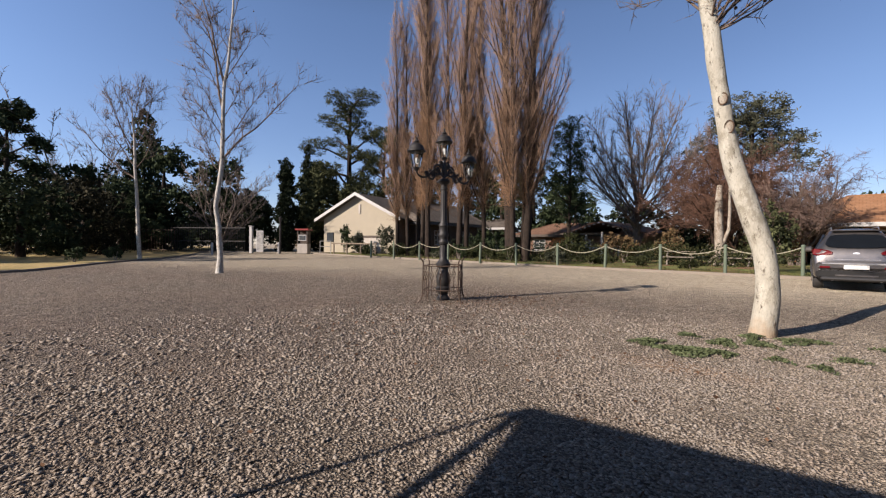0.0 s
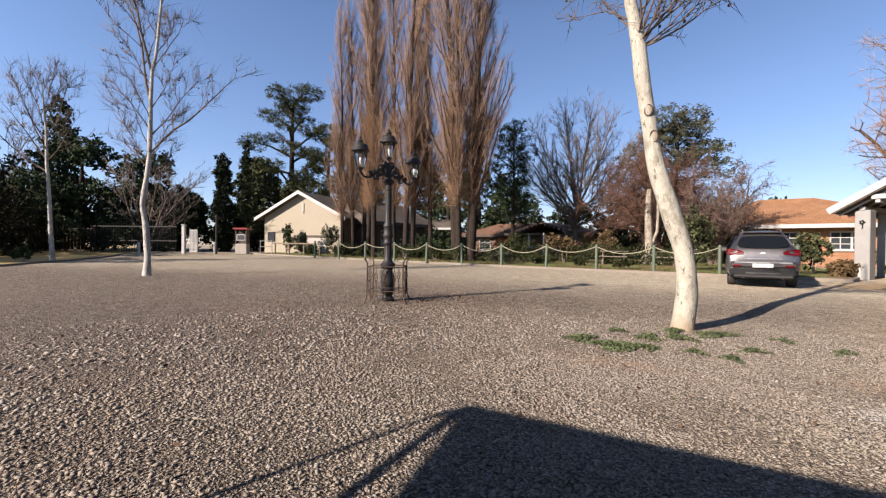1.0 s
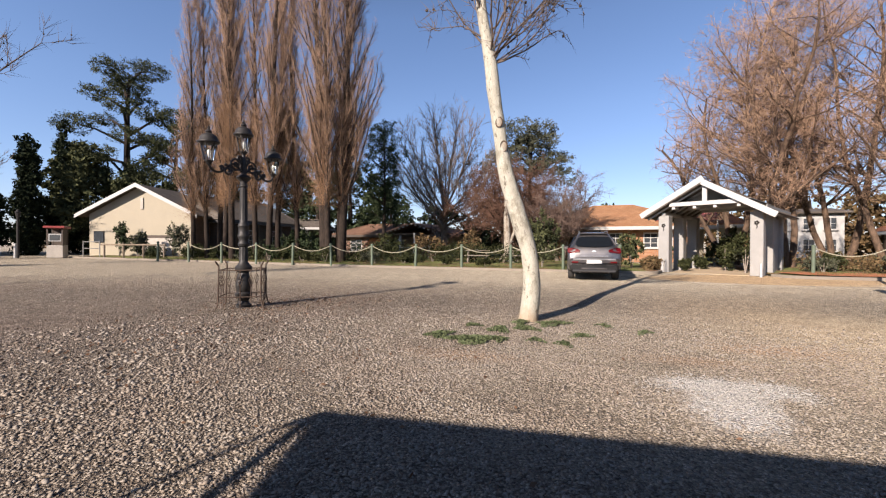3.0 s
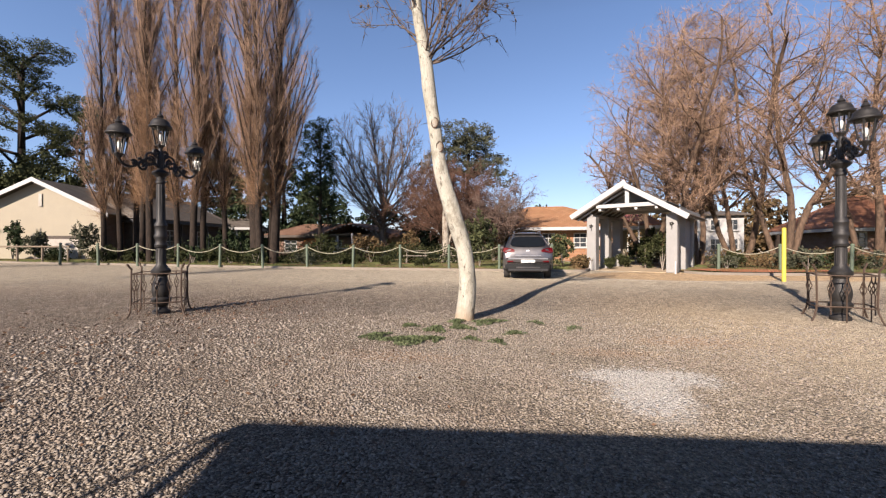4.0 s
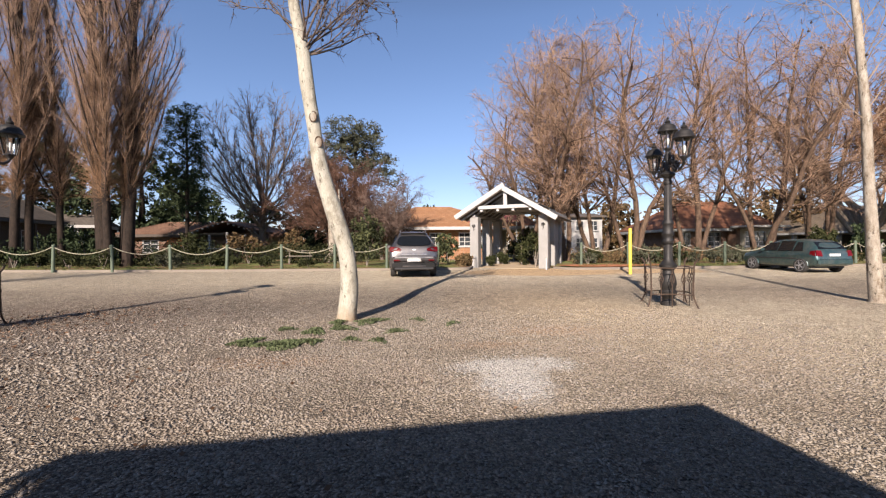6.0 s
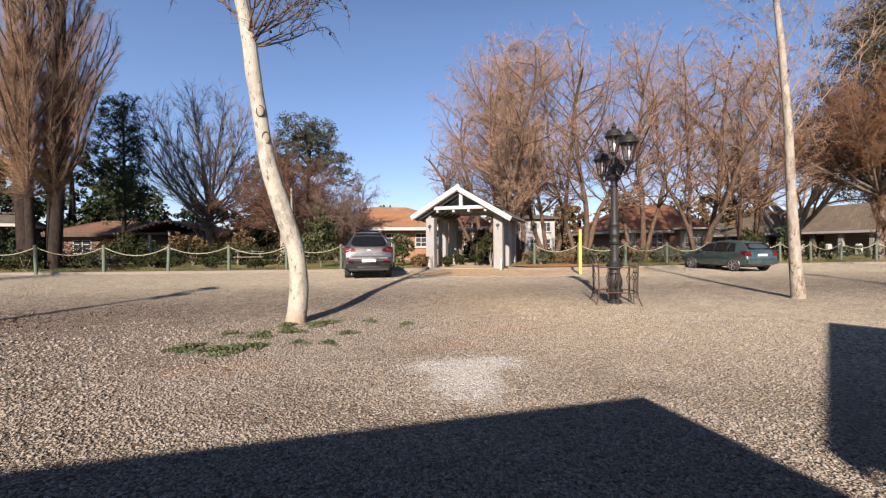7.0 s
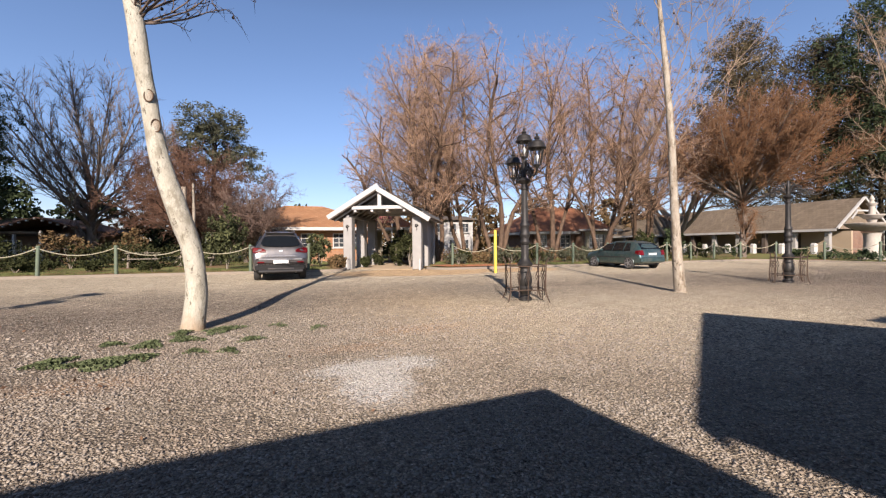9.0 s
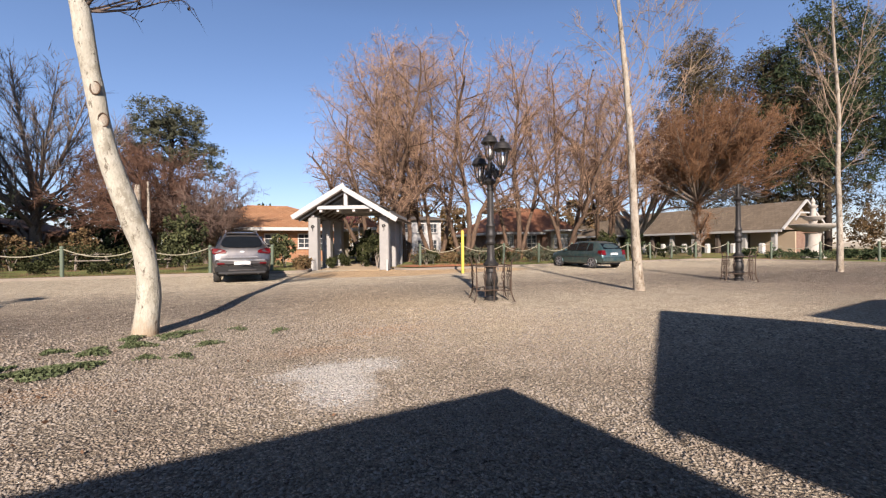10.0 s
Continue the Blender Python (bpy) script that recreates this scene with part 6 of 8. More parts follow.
# ---------------------------------------------------------------- buildings behind the eye that throw the near shade
def shade_roofs():
    k = 1 / math.tan(SUN_EL)
    sx, sy = -math.sin(SUN_AZ) * k, -math.cos(SUN_AZ) * k
    # veranda: roof falls towards the yard, eave 2.6 m high
    ze = 2.6
    a = Vector((-0.07 - sx * ze, 3.10 - sy * ze, ze))
    b = Vector((4.10 - sx * ze, 3.43 - sy * ze, ze))
    back, rise = 3.6, 0.76
    inw = Vector((0.0, -1, 0)).normalized()
    v = thing("veranda", "lean to veranda roof on posts behind the viewpoint", "veranda")
    part("roof", Shape().slab([a, a + inw * back + Vector((0, 0, rise)), b + Vector((-0.40, -back, rise)), b], 0.03), TILE_GREY, v, uv=True)
    part("brace", Shape().tube([a + Vector((0.02, -0.05, -0.06)), a + Vector((1.24, -0.12, -1.40))], 0.036, 6), WHITE, v)
    part("fascia", Shape().slab([a + Vector((-0.02, -0.02, -0.01)), b + Vector((0.0, -0.02, -0.01)), b + Vector((0.0, -0.02, -0.14)), a + Vector((-0.02, -0.02, -0.14))], 0.04), WHITE, v)
    part("stay", Shape().tube([a + Vector((-0.02, -0.02, -0.10)), a + Vector((0.48, 0.42, -1.35))], 0.018, 6), IRON, v)
    for p in (a + Vector((1.30, -0.25, 0)), b + Vector((-0.35, -0.25, 0))):
        part("post", Shape().box((p.x, p.y, 1.27), (0.14, 0.14, 2.54)), WHITE, v)
    mid = (a + b) / 2 + inw * (back + 0.15)
    part("wall", Shape().box((mid.x, mid.y, 1.7), (4.3, 0.25, 3.4)), CREAM, v)
    # unseen house added to close the yard behind and block sky light
    hw = thing("house", "unseen cream plastered house added behind the viewpoint to block sky light", "house", pose(3.0, -6.6, 0.0))
    wall_run(hw, (-16.0, 0), (20.0, 0), 0, 3.3, CREAM, [(4.0, 5.6, 0.9, 2.2), (8.0, 9.6, 0.9, 2.2), (20.0, 21.6, 0.9, 2.2), (26.0, 27.6, 0.9, 2.2)])
    part("roof", Shape().slab([(-16.4, -0.2, 3.34), (20.4, -0.2, 3.34), (20.4, -7.0, 5.6), (-16.4, -7.0, 5.6)][::-1], 0.12), TILE_GREY, hw, uv=True)
    # flat roofed wing to the right
    zw = 3.2
    pts = [(8.87, 5.70), (4.58, 2.46), (4.43, 2.14), (4.60, 2.24), (4.62, 1.45), (4.75, -0.6), (6.2, -2.2), (10.2, 1.0), (9.91, 3.06), (9.81, 3.75)]
    poly = [Vector((x - sx * zw, y - sy * zw, zw)) for x, y in pts]
    w = thing("flat_wing", "flat roofed wing of the building behind the viewpoint", "building")
    part("roof", Shape().slab(poly, 0.03), COLUMN, w)
    # unseen wall added under this roof to keep sky light off the shaded ground
    part("wall", Shape().slab([(4.27, -1.95, 3.12), (2.66, -6.0, 3.12), (5.0, -6.2, 3.12), (7.85, -4.7, 3.12), (7.45, -2.2, 3.12), (6.5, -0.25, 3.12)], 3.2), BRICK_SHADED, w, uv=True)
    zt = 3.6
    pts = [(10.34, 4.16), (13.69, 4.57), (18.0, 3.2), (17.0, 0.0), (11.0, 0.5), (10.17, 3.15)]
    t = thing("flat_wing", "further flat roofed wing behind the viewpoint", "building")
    part("roof", Shape().slab([Vector((x - sx * zt, y - sy * zt, zt)) for x, y in pts][::-1], 0.03), COLUMN, t)
    part("wall", Shape().box((12.0, -5.0, 1.75), (3.0, 2.0, 3.45)), CREAM, t)


shade_roofs()

# ---------------------------------------------------------------- trees in the yard
PLANE = dict(segs=[8, 7, 6, 4], tip=[0.35, 0.3, 0.3, 0.3], wiggle=[0.03, 0.10, 0.14, 0.18], up=[0.02, 0.05, 0.05, 0.04], kids=[11, 7, 5, 0], angle=[42, 40, 42, 0], ratio=[0.42, 0.42, 0.45, 0], **{"from": [0.1, 0.25, 0.2, 0]}, short=0.5, thin=0.5)


def yard_tree(seed, line, radii, tops, label, balls=40, pale=True, bark_m=None, twig_r=0.006, per_m=12, bend=1.0, kids=None, twig_m=None):
    """A trunk along a drawn line, then limbs from its upper part. tops: (height, direction, length, radius)."""
    base = line[0]
    tree = thing("tree", label, "tree", pose(base[0], base[1], gz(base[0], base[1])), "yard trees")
    loc = [(p[0] - base[0], p[1] - base[1], p[2]) for p in line]
    pts = smooth_line(loc, 9)
    rad = np.interp(np.linspace(0, len(radii) - 1, len(pts)), range(len(radii)), radii)
    s = Shape().tube([(loc[0][0], loc[0][1], -0.08)] + pts[0:], [rad[0] * 1.25] + list(rad), 14)
    me = part("trunk", s, bark_m or BARK_WHITE, tree, smooth=70).data
    for q in me.vertices:
        c = q.co
        d = noise.noise(Vector((c.x * 7, c.y * 7, c.z * 3.0))) * 0.010 + noise.noise(Vector((c.x * 2, c.y * 2, c.z * 1.1 + seed))) * 0.016
        q.co = c + Vector((d, d * 0.6, 0))
    rng = np.random.default_rng(seed)
    segs = []
    for f, d, ln, r in tops:
        i = min(range(len(pts)), key=lambda k: abs(pts[k][2] - f))
        cfg = dict(PLANE)
        cfg = {k: (v[1:] if isinstance(v, list) else v) for k, v in cfg.items()}
        cfg["wiggle"] = [q * bend for q in cfg["wiggle"]]
        if kids:
            cfg["kids"] = kids
        branch(rng, pts[i], d, ln, r, 0, cfg, segs)
    v, f = sticks([q[0] for q in segs if q[4] == 0], [q[1] for q in segs if q[4] == 0], [q[2] for q in segs if q[4] == 0], [q[3] for q in segs if q[4] == 0], 7)
    child("branchwood", fast_mesh("branchwood", v, f, twig_m or (TWIG_PALE if pale else BARK_GREY)), tree)
    rest = [q for q in segs if q[4] > 0]
    v1, f1 = sticks([q[0] for q in rest], [q[1] for q in rest], [q[2] for q in rest], [q[3] for q in rest], 4)
    p, q = twigs(rng, segs, {0, 1, 2}, per_m, 0.35 if pale else 0.6, twig_r, 0.45, 0.15 if pale else 0.4)
    v2, f2 = spikes(p, q, twig_r * 1.2)
    child("crown", fast_mesh("crown", v1, f1, twig_m or (TWIG_PALE if pale else TWIG_GREY)), tree)
    child("brushwood", fast_mesh("brushwood", v2, f2, twig_m or (TWIG_PALE if pale else TWIG_GREY)), tree)
    if balls:
        idx = rng.choice(len(q), size=min(balls, len(q)), replace=False)
        s = Shape().lathe([(0.004, -0.026), (0.021, -0.016), (0.026, 0), (0.021, 0.016), (0.004, 0.026)], 6)
        s.tube([(0, 0, 0.02), (0.004, 0, 0.06)], 0.003, 3)
        first = part("seed_ball", s, SEED, tree, "dark hanging seed ball", at=Matrix.Translation(q[idx[0]].tolist()))
        for c in p[idx[1:]] * 0.7 + q[idx[1:]] * 0.3 - np.array([0, 0, 0.05]):
            ob = new("seed_ball", first.data)
            ob.parent = tree
            ob.location = c.tolist()
    return tree


R = lambda a, e: (math.cos(radians(a)) * math.cos(radians(e)), math.sin(radians(a)) * math.cos(radians(e)), math.sin(radians(e)))
# the leaning white trunk
main_tree = yard_tree(11, [(0.935, 7.52, 0), (0.975, 7.52, 0.33), (0.99, 7.52, 0.62), (0.94, 7.52, 1.09), (0.81, 7.5, 1.56), (0.68, 7.49, 2.03), (0.55, 7.47, 2.5), (0.47, 7.46, 2.96), (0.4, 7.45, 3.43), (0.345, 7.45, 3.89), (0.29, 7.44, 4.36), (0.21, 7.43, 4.82), (0.14, 7.42, 5.28), (0.04, 7.43, 6.3), (0.02, 7.5, 8)],
          [0.17, 0.158, 0.148, 0.138, 0.14, 0.135, 0.123, 0.114, 0.11, 0.112, 0.11, 0.102, 0.086, 0.062, 0.03],
          [(4.26, R(10, 14), 1.5, 0.019), (4.26, R(-30, 40), 2.0, 0.019), (4.26, R(60, 55), 2.4, 0.019), (4.37, R(-60, 62), 2.2, 0.019), (4.37, R(0, 70), 2.6, 0.019), (4.53, R(180, 48), 1.5, 0.019), (4.68, R(205, 30), 1.2, 0.012), (4.60, R(140, 55), 1.6, 0.019), (4.76, R(30, 40), 1.8, 0.019), (5.08, R(250, 50), 1.6, 0.019), (5.40, R(-20, 45), 1.6, 0.019), (6.06, R(100, 50), 1.5, 0.019), (6.50, R(190, 55), 1.3, 0.019), (4.26, R(25, 25), 1.7, 0.016), (4.26, R(45, 35), 2.0, 0.014), (4.30, R(-15, 52), 2.0, 0.014), (4.30, R(-45, 30), 1.8, 0.014), (4.33, R(20, 60), 2.2, 0.014), (4.37, R(-70, 45), 1.8, 0.014), (4.44, R(5, 35), 2.0, 0.014)],
          "leaning plane tree with flaking white bark in winter", 45, twig_r=0.005, per_m=6, bend=2.0, kids=[5, 3, 0])
for x, z, tilt in ((0.535, 2.86, 8), (0.455, 3.26, -6)):
    k = Shape()
    k.tube([(0.055 * math.cos(a), 0, 0.084 * math.sin(a)) for a in [2 * math.pi * i / 16 for i in range(17)]], 0.010, 6, cap=False)
    scar = part("branch_scar", k, BARK_TAN, main_tree, "brown healed branch scar", smooth=60, at=pose(x + 0.01 - 0.935, 7.46 - 7.52 - 0.108, z, tilt, 0, -6))
    part("scar_face", Shape().lathe([(0.052, -0.012), (0.040, 0.002), (0.012, 0.004)], 12, Matrix.Rotation(radians(90), 4, "X") @ Matrix.Diagonal((1, 1.5, 1, 1))), BARK_PLANE, scar, smooth=60)
# the slim tree by the entrance drive
yard_tree(12, [(-15.28, 6.89, 0), (-15.28, 6.91, 0.72), (-15.3, 6.86, 1.75), (-15.33, 6.79, 2.39), (-15.32, 6.81, 2.81), (-15.27, 6.94, 3.86), (-15.25, 6.97, 4.92), (-15.25, 6.99, 5.97), (-15.23, 7.02, 7.02), (-15.18, 7.16, 8.1), (-15.13, 7.29, 10.2), (-15.1, 7.3, 12.4)],
          [0.14, 0.098, 0.094, 0.08, 0.082, 0.078, 0.072, 0.064, 0.056, 0.048, 0.035, 0.013],
          [(4.21, R(40, 48), 4.0, 0.040), (4.78, R(55, 52), 2.6, 0.022), (5.04, R(225, 58), 2.6, 0.022), (5.94, R(200, 74), 5.0, 0.045), (4.40, R(200, 55), 2.0, 0.018), (4.02, R(235, 48), 2.0, 0.018), (3.92, R(30, 45), 1.6, 0.016), (7.08, R(30, 55), 2.2, 0.02), (6.50, R(230, 60), 2.0, 0.018), (8.28, R(230, 60), 2.0, 0.018), (9.56, R(20, 60), 1.8, 0.016), (3.73, R(215, 40), 1.5, 0.014), (5.42, R(300, 60), 2.0, 0.018), (5.68, R(45, 60), 2.0, 0.018), (7.66, R(60, 62), 2.0, 0.016), (3.54, R(50, 35), 1.3, 0.012), (7.0, R(225, 76), 5.0, 0.045)],
          "slender white barked young plane tree in winter", 110, pale=False, bark_m=BARK_BIRCH, twig_r=0.006, per_m=8, bend=1.2, twig_m=TWIG_PALE)
yard_tree(13, [(-27.4, 7.38, 0), (-27.42, 7.3, 1.95), (-27.44, 7.25, 3.53), (-27.46, 7.17, 5.11), (-27.46, 7.14, 6.69), (-27.48, 7.07, 7.6), (-27.49, 7.03, 8.4), (-27.5, 7, 9.2)],
          [0.115, 0.095, 0.085, 0.07, 0.058, 0.042, 0.025, 0.01],
          [(4.60, R(215, 32), 4.0, 0.04), (5.20, R(210, 44), 3.6, 0.035), (5.10, R(40, 48), 2.6, 0.03), (5.96, R(220, 60), 3.4, 0.035), (6.14, R(40, 62), 3.4, 0.035), (6.68, R(230, 68), 3.0, 0.03), (6.86, R(20, 66), 3.0, 0.03), (7.40, R(120, 70), 2.6, 0.03), (5.60, R(300, 60), 2.8, 0.03), (7.7, R(40, 72), 2.2, 0.02), (8.1, R(210, 70), 1.8, 0.018), (8.6, R(30, 66), 1.4, 0.014)],
          "slender pale trunked tree on the dry verge", 60, pale=False, bark_m=BARK_BIRCH, twig_r=0.007, per_m=8, twig_m=TWIG_PALE)
yard_tree(14, [(11.33, 8.16, 0), (11.29, 8.21, 0.93), (11.25, 8.26, 2.38), (11.22, 8.3, 3.83), (11.16, 8.37, 5.29), (11.12, 8.41, 6.02), (11.08, 8.46, 6.76), (11.04, 8.5, 7.5), (10.95, 8.6, 9.4), (10.9, 8.65, 11)],
          [0.15, 0.115, 0.096, 0.084, 0.072, 0.066, 0.055, 0.044, 0.028, 0.012],
          [(4.30, R(-25, 62), 3.4, 0.012), (4.76, R(-40, 68), 3.2, 0.012), (5.10, R(10, 66), 3.0, 0.011), (5.54, R(-35, 60), 2.8, 0.011), (5.32, R(150, 66), 2.4, 0.011), (6.22, R(-20, 64), 2.4, 0.011), (6.94, R(160, 62), 2.0, 0.011), (7.74, R(10, 60), 1.8, 0.011), (3.5, R(-30, 52), 3.4, 0.011), (3.9, R(-15, 58), 3.6, 0.011), (4.4, R(160, 66), 2.4, 0.010), (3.7, R(170, 40), 1.2, 0.011), (4.9, R(-60, 64), 3.0, 0.011)],
          "slim plane tree with pale flaking bark in winter", 10, bark_m=BARK_PLANE, twig_r=0.0042, per_m=6, bend=1.2, twig_m=TWIG_STRAW)
yard_tree(15, [(23.6, 9, 0), (23.6, 9.01, 1.83), (23.58, 9.05, 4.07), (23.59, 9.03, 5.18), (23.59, 9.02, 6.29), (23.58, 9.06, 7.42), (23.55, 9.12, 8.55), (23.54, 9.16, 9.68), (23.53, 9.18, 10.9)],
          [0.12, 0.098, 0.082, 0.072, 0.068, 0.06, 0.052, 0.042, 0.022],
          [(4.03, R(150, 45), 2.4, 0.012), (4.55, R(-30, 45), 2.4, 0.012), (5.39, R(160, 50), 2.4, 0.012), (5.60, R(-20, 50), 2.6, 0.012), (6.56, R(150, 55), 2.2, 0.012), (7.04, R(-40, 55), 2.2, 0.012), (8.00, R(90, 60), 2.0, 0.012), (8.75, R(200, 60), 1.6, 0.012), (5.6, R(130, 76), 4.6, 0.024), (5.8, R(-60, 77), 5.2, 0.024), (6.0, R(-40, 80), 4.8, 0.022), (6.6, R(140, 74), 3.2, 0.02), (3.2, R(120, 40), 1.3, 0.012), (3.8, R(-50, 45), 1.4, 0.012), (4.6, R(160, 50), 1.6, 0.012)],
          "slim pale trunked tree by the yard edge", 60, bark_m=BARK_PLANE, twig_r=0.0055, per_m=6, twig_m=TWIG_STRAW)

# ---------------------------------------------------------------- poplars
POPLAR = dict(segs=[16, 10, 6], tip=[0.12, 0.25, 0.3], wiggle=[0.014, 0.05, 0.11], up=[0.03, 0.10, 0.12], kids=[58, 8, 0], angle=[21, 24, 0], ratio=[0.265, 0.36, 0], **{"from": [0.16, 0.12, 0]}, short=0.55, thin=0.32, least=0.0055)


def poplar(seed, stems, label, m, per_m=11, cfg=None):
    return bare_tree(seed, cfg or POPLAR, stems, BARK_DARK, TWIG_TAN, [({1, 2}, per_m * 2.3, 0.42, 0.62, 0.25), ({0}, 300, 1.35, 0.95, 0.35, 3.2, 10.0, TWIG_SKIRT), ({1}, 22, 0.6, 0.8, 0.2, 3.0, 9.0, TWIG_SKIRT)], label, m, "poplars", 0.0052)


popA = poplar(21, [((0, 0, -0.1), (0.01, 0, 1), 21.0, 0.20)], "tall narrow bare poplar with upright tan twigs", pose(-16.3, 22.3, 0.2))
popB = poplar(22, [((0, 0, -0.1), (-0.01, 0.01, 1), 19.0, 0.18)], "tall narrow bare poplar with upright tan twigs", pose(-17.8, 22.9, 0.2))
for ob, x, y, r, k in ((popA, -19.0, 22.2, 120, 1.05), (popB, -20.2, 22.9, 200, 1.0), (popA, -22.2, 22.3, 260, 0.78), (popB, -15.4, 23.9, 80, 0.95), (popB, -21.3, 23.6, 310, 1.0), (popA, -17.2, 24.2, 30, 1.0), (popB, -21.5, 22.7, 20, 0.9)):
    c = copy_thing(ob, pose(x, y, gz(x, y), 0, 0, r))
    c.scale = (k, k, k)
poplar(23, [((-0.35, 0, -0.1), (-0.055, 0, 1), 22.0, 0.34), ((0.45, 0.3, -0.1), (0.055, 0.02, 1), 21.0, 0.30), ((0.1, 0.6, -0.1), (0.0, 0.06, 1), 20.0, 0.22), ((0.0, -0.3, -0.1), (0.0, -0.03, 1), 20.0, 0.2)], "great twin stemmed bare poplar with dense upright twigs", pose(-12.4, 23.0, 0.2), 10, dict(POPLAR, angle=[26, 22, 0], ratio=[0.30, 0.36, 0]))

# ---------------------------------------------------------------- bare garden trees
MULTI = dict(segs=[13, 9, 4], tip=[0.14, 0.2, 0.3], wiggle=[0.11, 0.14, 0.18], up=[0.07, 0.07, 0.04], kids=[27, 13, 0], angle=[54, 48, 0], ratio=[0.42, 0.42, 0], **{"from": [0.18, 0.10, 0]}, short=0.46, thin=0.46, least=0.0075)


def multi(seed, m, n, height, wide, label, lean=0.28, bias=0.0):
    """A many stemmed tree under a rounded crown of the given height and half width."""
    rng = random.Random(seed)
    stems = []
    for k in range(n):
        a = 2 * math.pi * (k + rng.uniform(-0.3, 0.3)) / n
        q = lean * rng.uniform(0.4, 1.25)
        stems.append(((0.3 * math.cos(a), 0.3 * math.sin(a), -0.1), (q * math.cos(a) + bias, q * math.sin(a), 1), height * rng.uniform(0.84, 1.0), 0.15 * rng.uniform(0.8, 1.25)))
    return bare_tree(seed, MULTI, stems, BARK_TAN, TWIG_LIMB, [({2}, 12, 0.5, 0.8, 0.08, 0.0, 99.0, TWIG_PINK), ({1}, 9, 0.55, 0.75, 0.1, 0.0, 99.0, TWIG_PINK)], label, m, "bare garden trees", 0.0064, None, ((bias * 5, 0, height * 0.47), (wide, wide, height * 0.475)))


W = "many stemmed bare tree with pinkish tan winter twigs"
multi(31, pose(11.4, 25.6, 0.2), 5, 14.6, 6.0, W, 0.32, -0.07)
multi(37, pose(9.7, 27.4, 0.2), 3, 11.4, 3.7, W, 0.32, -0.03)
multi(36, pose(14.4, 27.4, 0.2), 3, 15.6, 5.2, W, 0.25)
multi(32, pose(15.2, 24.6, 0.2), 3, 16.0, 5.0, W, 0.27)
multi(33, pose(18.9, 24.2, 0.2), 3, 15.8, 5.0, W, 0.28)
multi(34, pose(22.8, 23.8, 0.2), 4, 15.2, 5.0, W, 0.28)
multi(35, pose(27.0, 24.4, 0.2), 4, 15.2, 5.4, W, 0.32)
# grey fan-shaped tree
FAN = dict(segs=[4, 9, 6, 3], tip=[0.8, 0.2, 0.3, 0.3], wiggle=[0.02, 0.05, 0.10, 0.15], up=[0.03, 0.018, 0.03, 0.02], kids=[19, 14, 8, 0], angle=[58, 27, 30, 0], ratio=[3.7, 0.42, 0.42, 0], **{"from": [0.2, 0.12, 0.15, 0]}, short=0.25, thin=0.6, least=0.018)
FAR_FAN = dict(FAN, kids=[11, 9, 5, 0], angle=[42, 28, 32, 0])
rf = random.Random(41)
FAN_LIMB = dict(segs=[11, 7, 4], tip=[0.15, 0.25, 0.3], wiggle=[0.035, 0.08, 0.13], up=[0.055, 0.045, 0.03], kids=[17, 8, 0], angle=[30, 30, 0], ratio=[0.34, 0.42, 0], **{"from": [0.16, 0.12, 0]}, short=0.3, thin=0.5, least=0.014)
fan_stems = [((0, 0, -0.1), (0.02, 0, 1), 5.0, 0.40)]
for k in range(17):
    lean = radians(66) * math.sqrt((k + 0.5) / 17)
    turn = k * 2.4
    fan_stems.append(((0.12 * math.cos(turn), 0.12 * math.sin(turn), 4.4 - 2.0 * k / 17 + rf.uniform(-0.3, 0.3)), (math.sin(lean) * math.cos(turn), math.sin(lean) * math.sin(turn), math.cos(lean)), rf.uniform(7.4, 8.4), 0.095))
bare_tree(41, FAN_LIMB, fan_stems, BARK_BROWN, TWIG_FAN, [({1, 2}, 5, 0.6, 0.4, 0.2)], "broad fan shaped bare tree with dark branches", pose(-8.5, 33.4, 0.2), "bare garden trees", 0.010, None, ((0, 0, 6.4), (5.4, 5.4, 6.1)))
DOME = dict(segs=[5, 8, 6, 3], tip=[0.6, 0.3, 0.3, 0.3], wiggle=[0.08, 0.14, 0.2, 0.24], up=[0.03, 0.04, 0.02, 0.0], kids=[11, 11, 7, 0], angle=[50, 44, 46, 0], ratio=[1.55, 0.5, 0.5, 0], **{"from": [0.25, 0.12, 0.15, 0]}, short=0.3, thin=0.5)
bare_tree(42, DOME, [((0, 0, -0.1), (-0.25, 0, 1), 3.4, 0.19), ((0.3, 0, -0.1), (0.35, 0.1, 1), 3.2, 0.18), ((0.1, 0.4, -0.1), (0.0, 0.2, 1), 3.6, 0.18)], BARK_DARK, TWIG_RED, [({1, 2, 3}, 11, 0.5, 0.7, 0.05)], "dense red brown bare tree", pose(-3.0, 31.5, 0.2), "bare garden trees", 0.010)
bare_tree(43, DOME, [((0, 0, -0.1), (0.3, 0, 1), 2.6, 0.17), ((-0.3, 0, -0.1), (-0.3, 0.1, 1), 2.4, 0.15)], BARK_BROWN, TWIG_TANGLE, [({1, 2, 3}, 10, 0.42, 0.8, 0.0)], "low spreading bare tree with tangled grey brown twigs", pose(0.7, 30.4, 0.2, 0, 0, 40), "bare garden trees", 0.008)
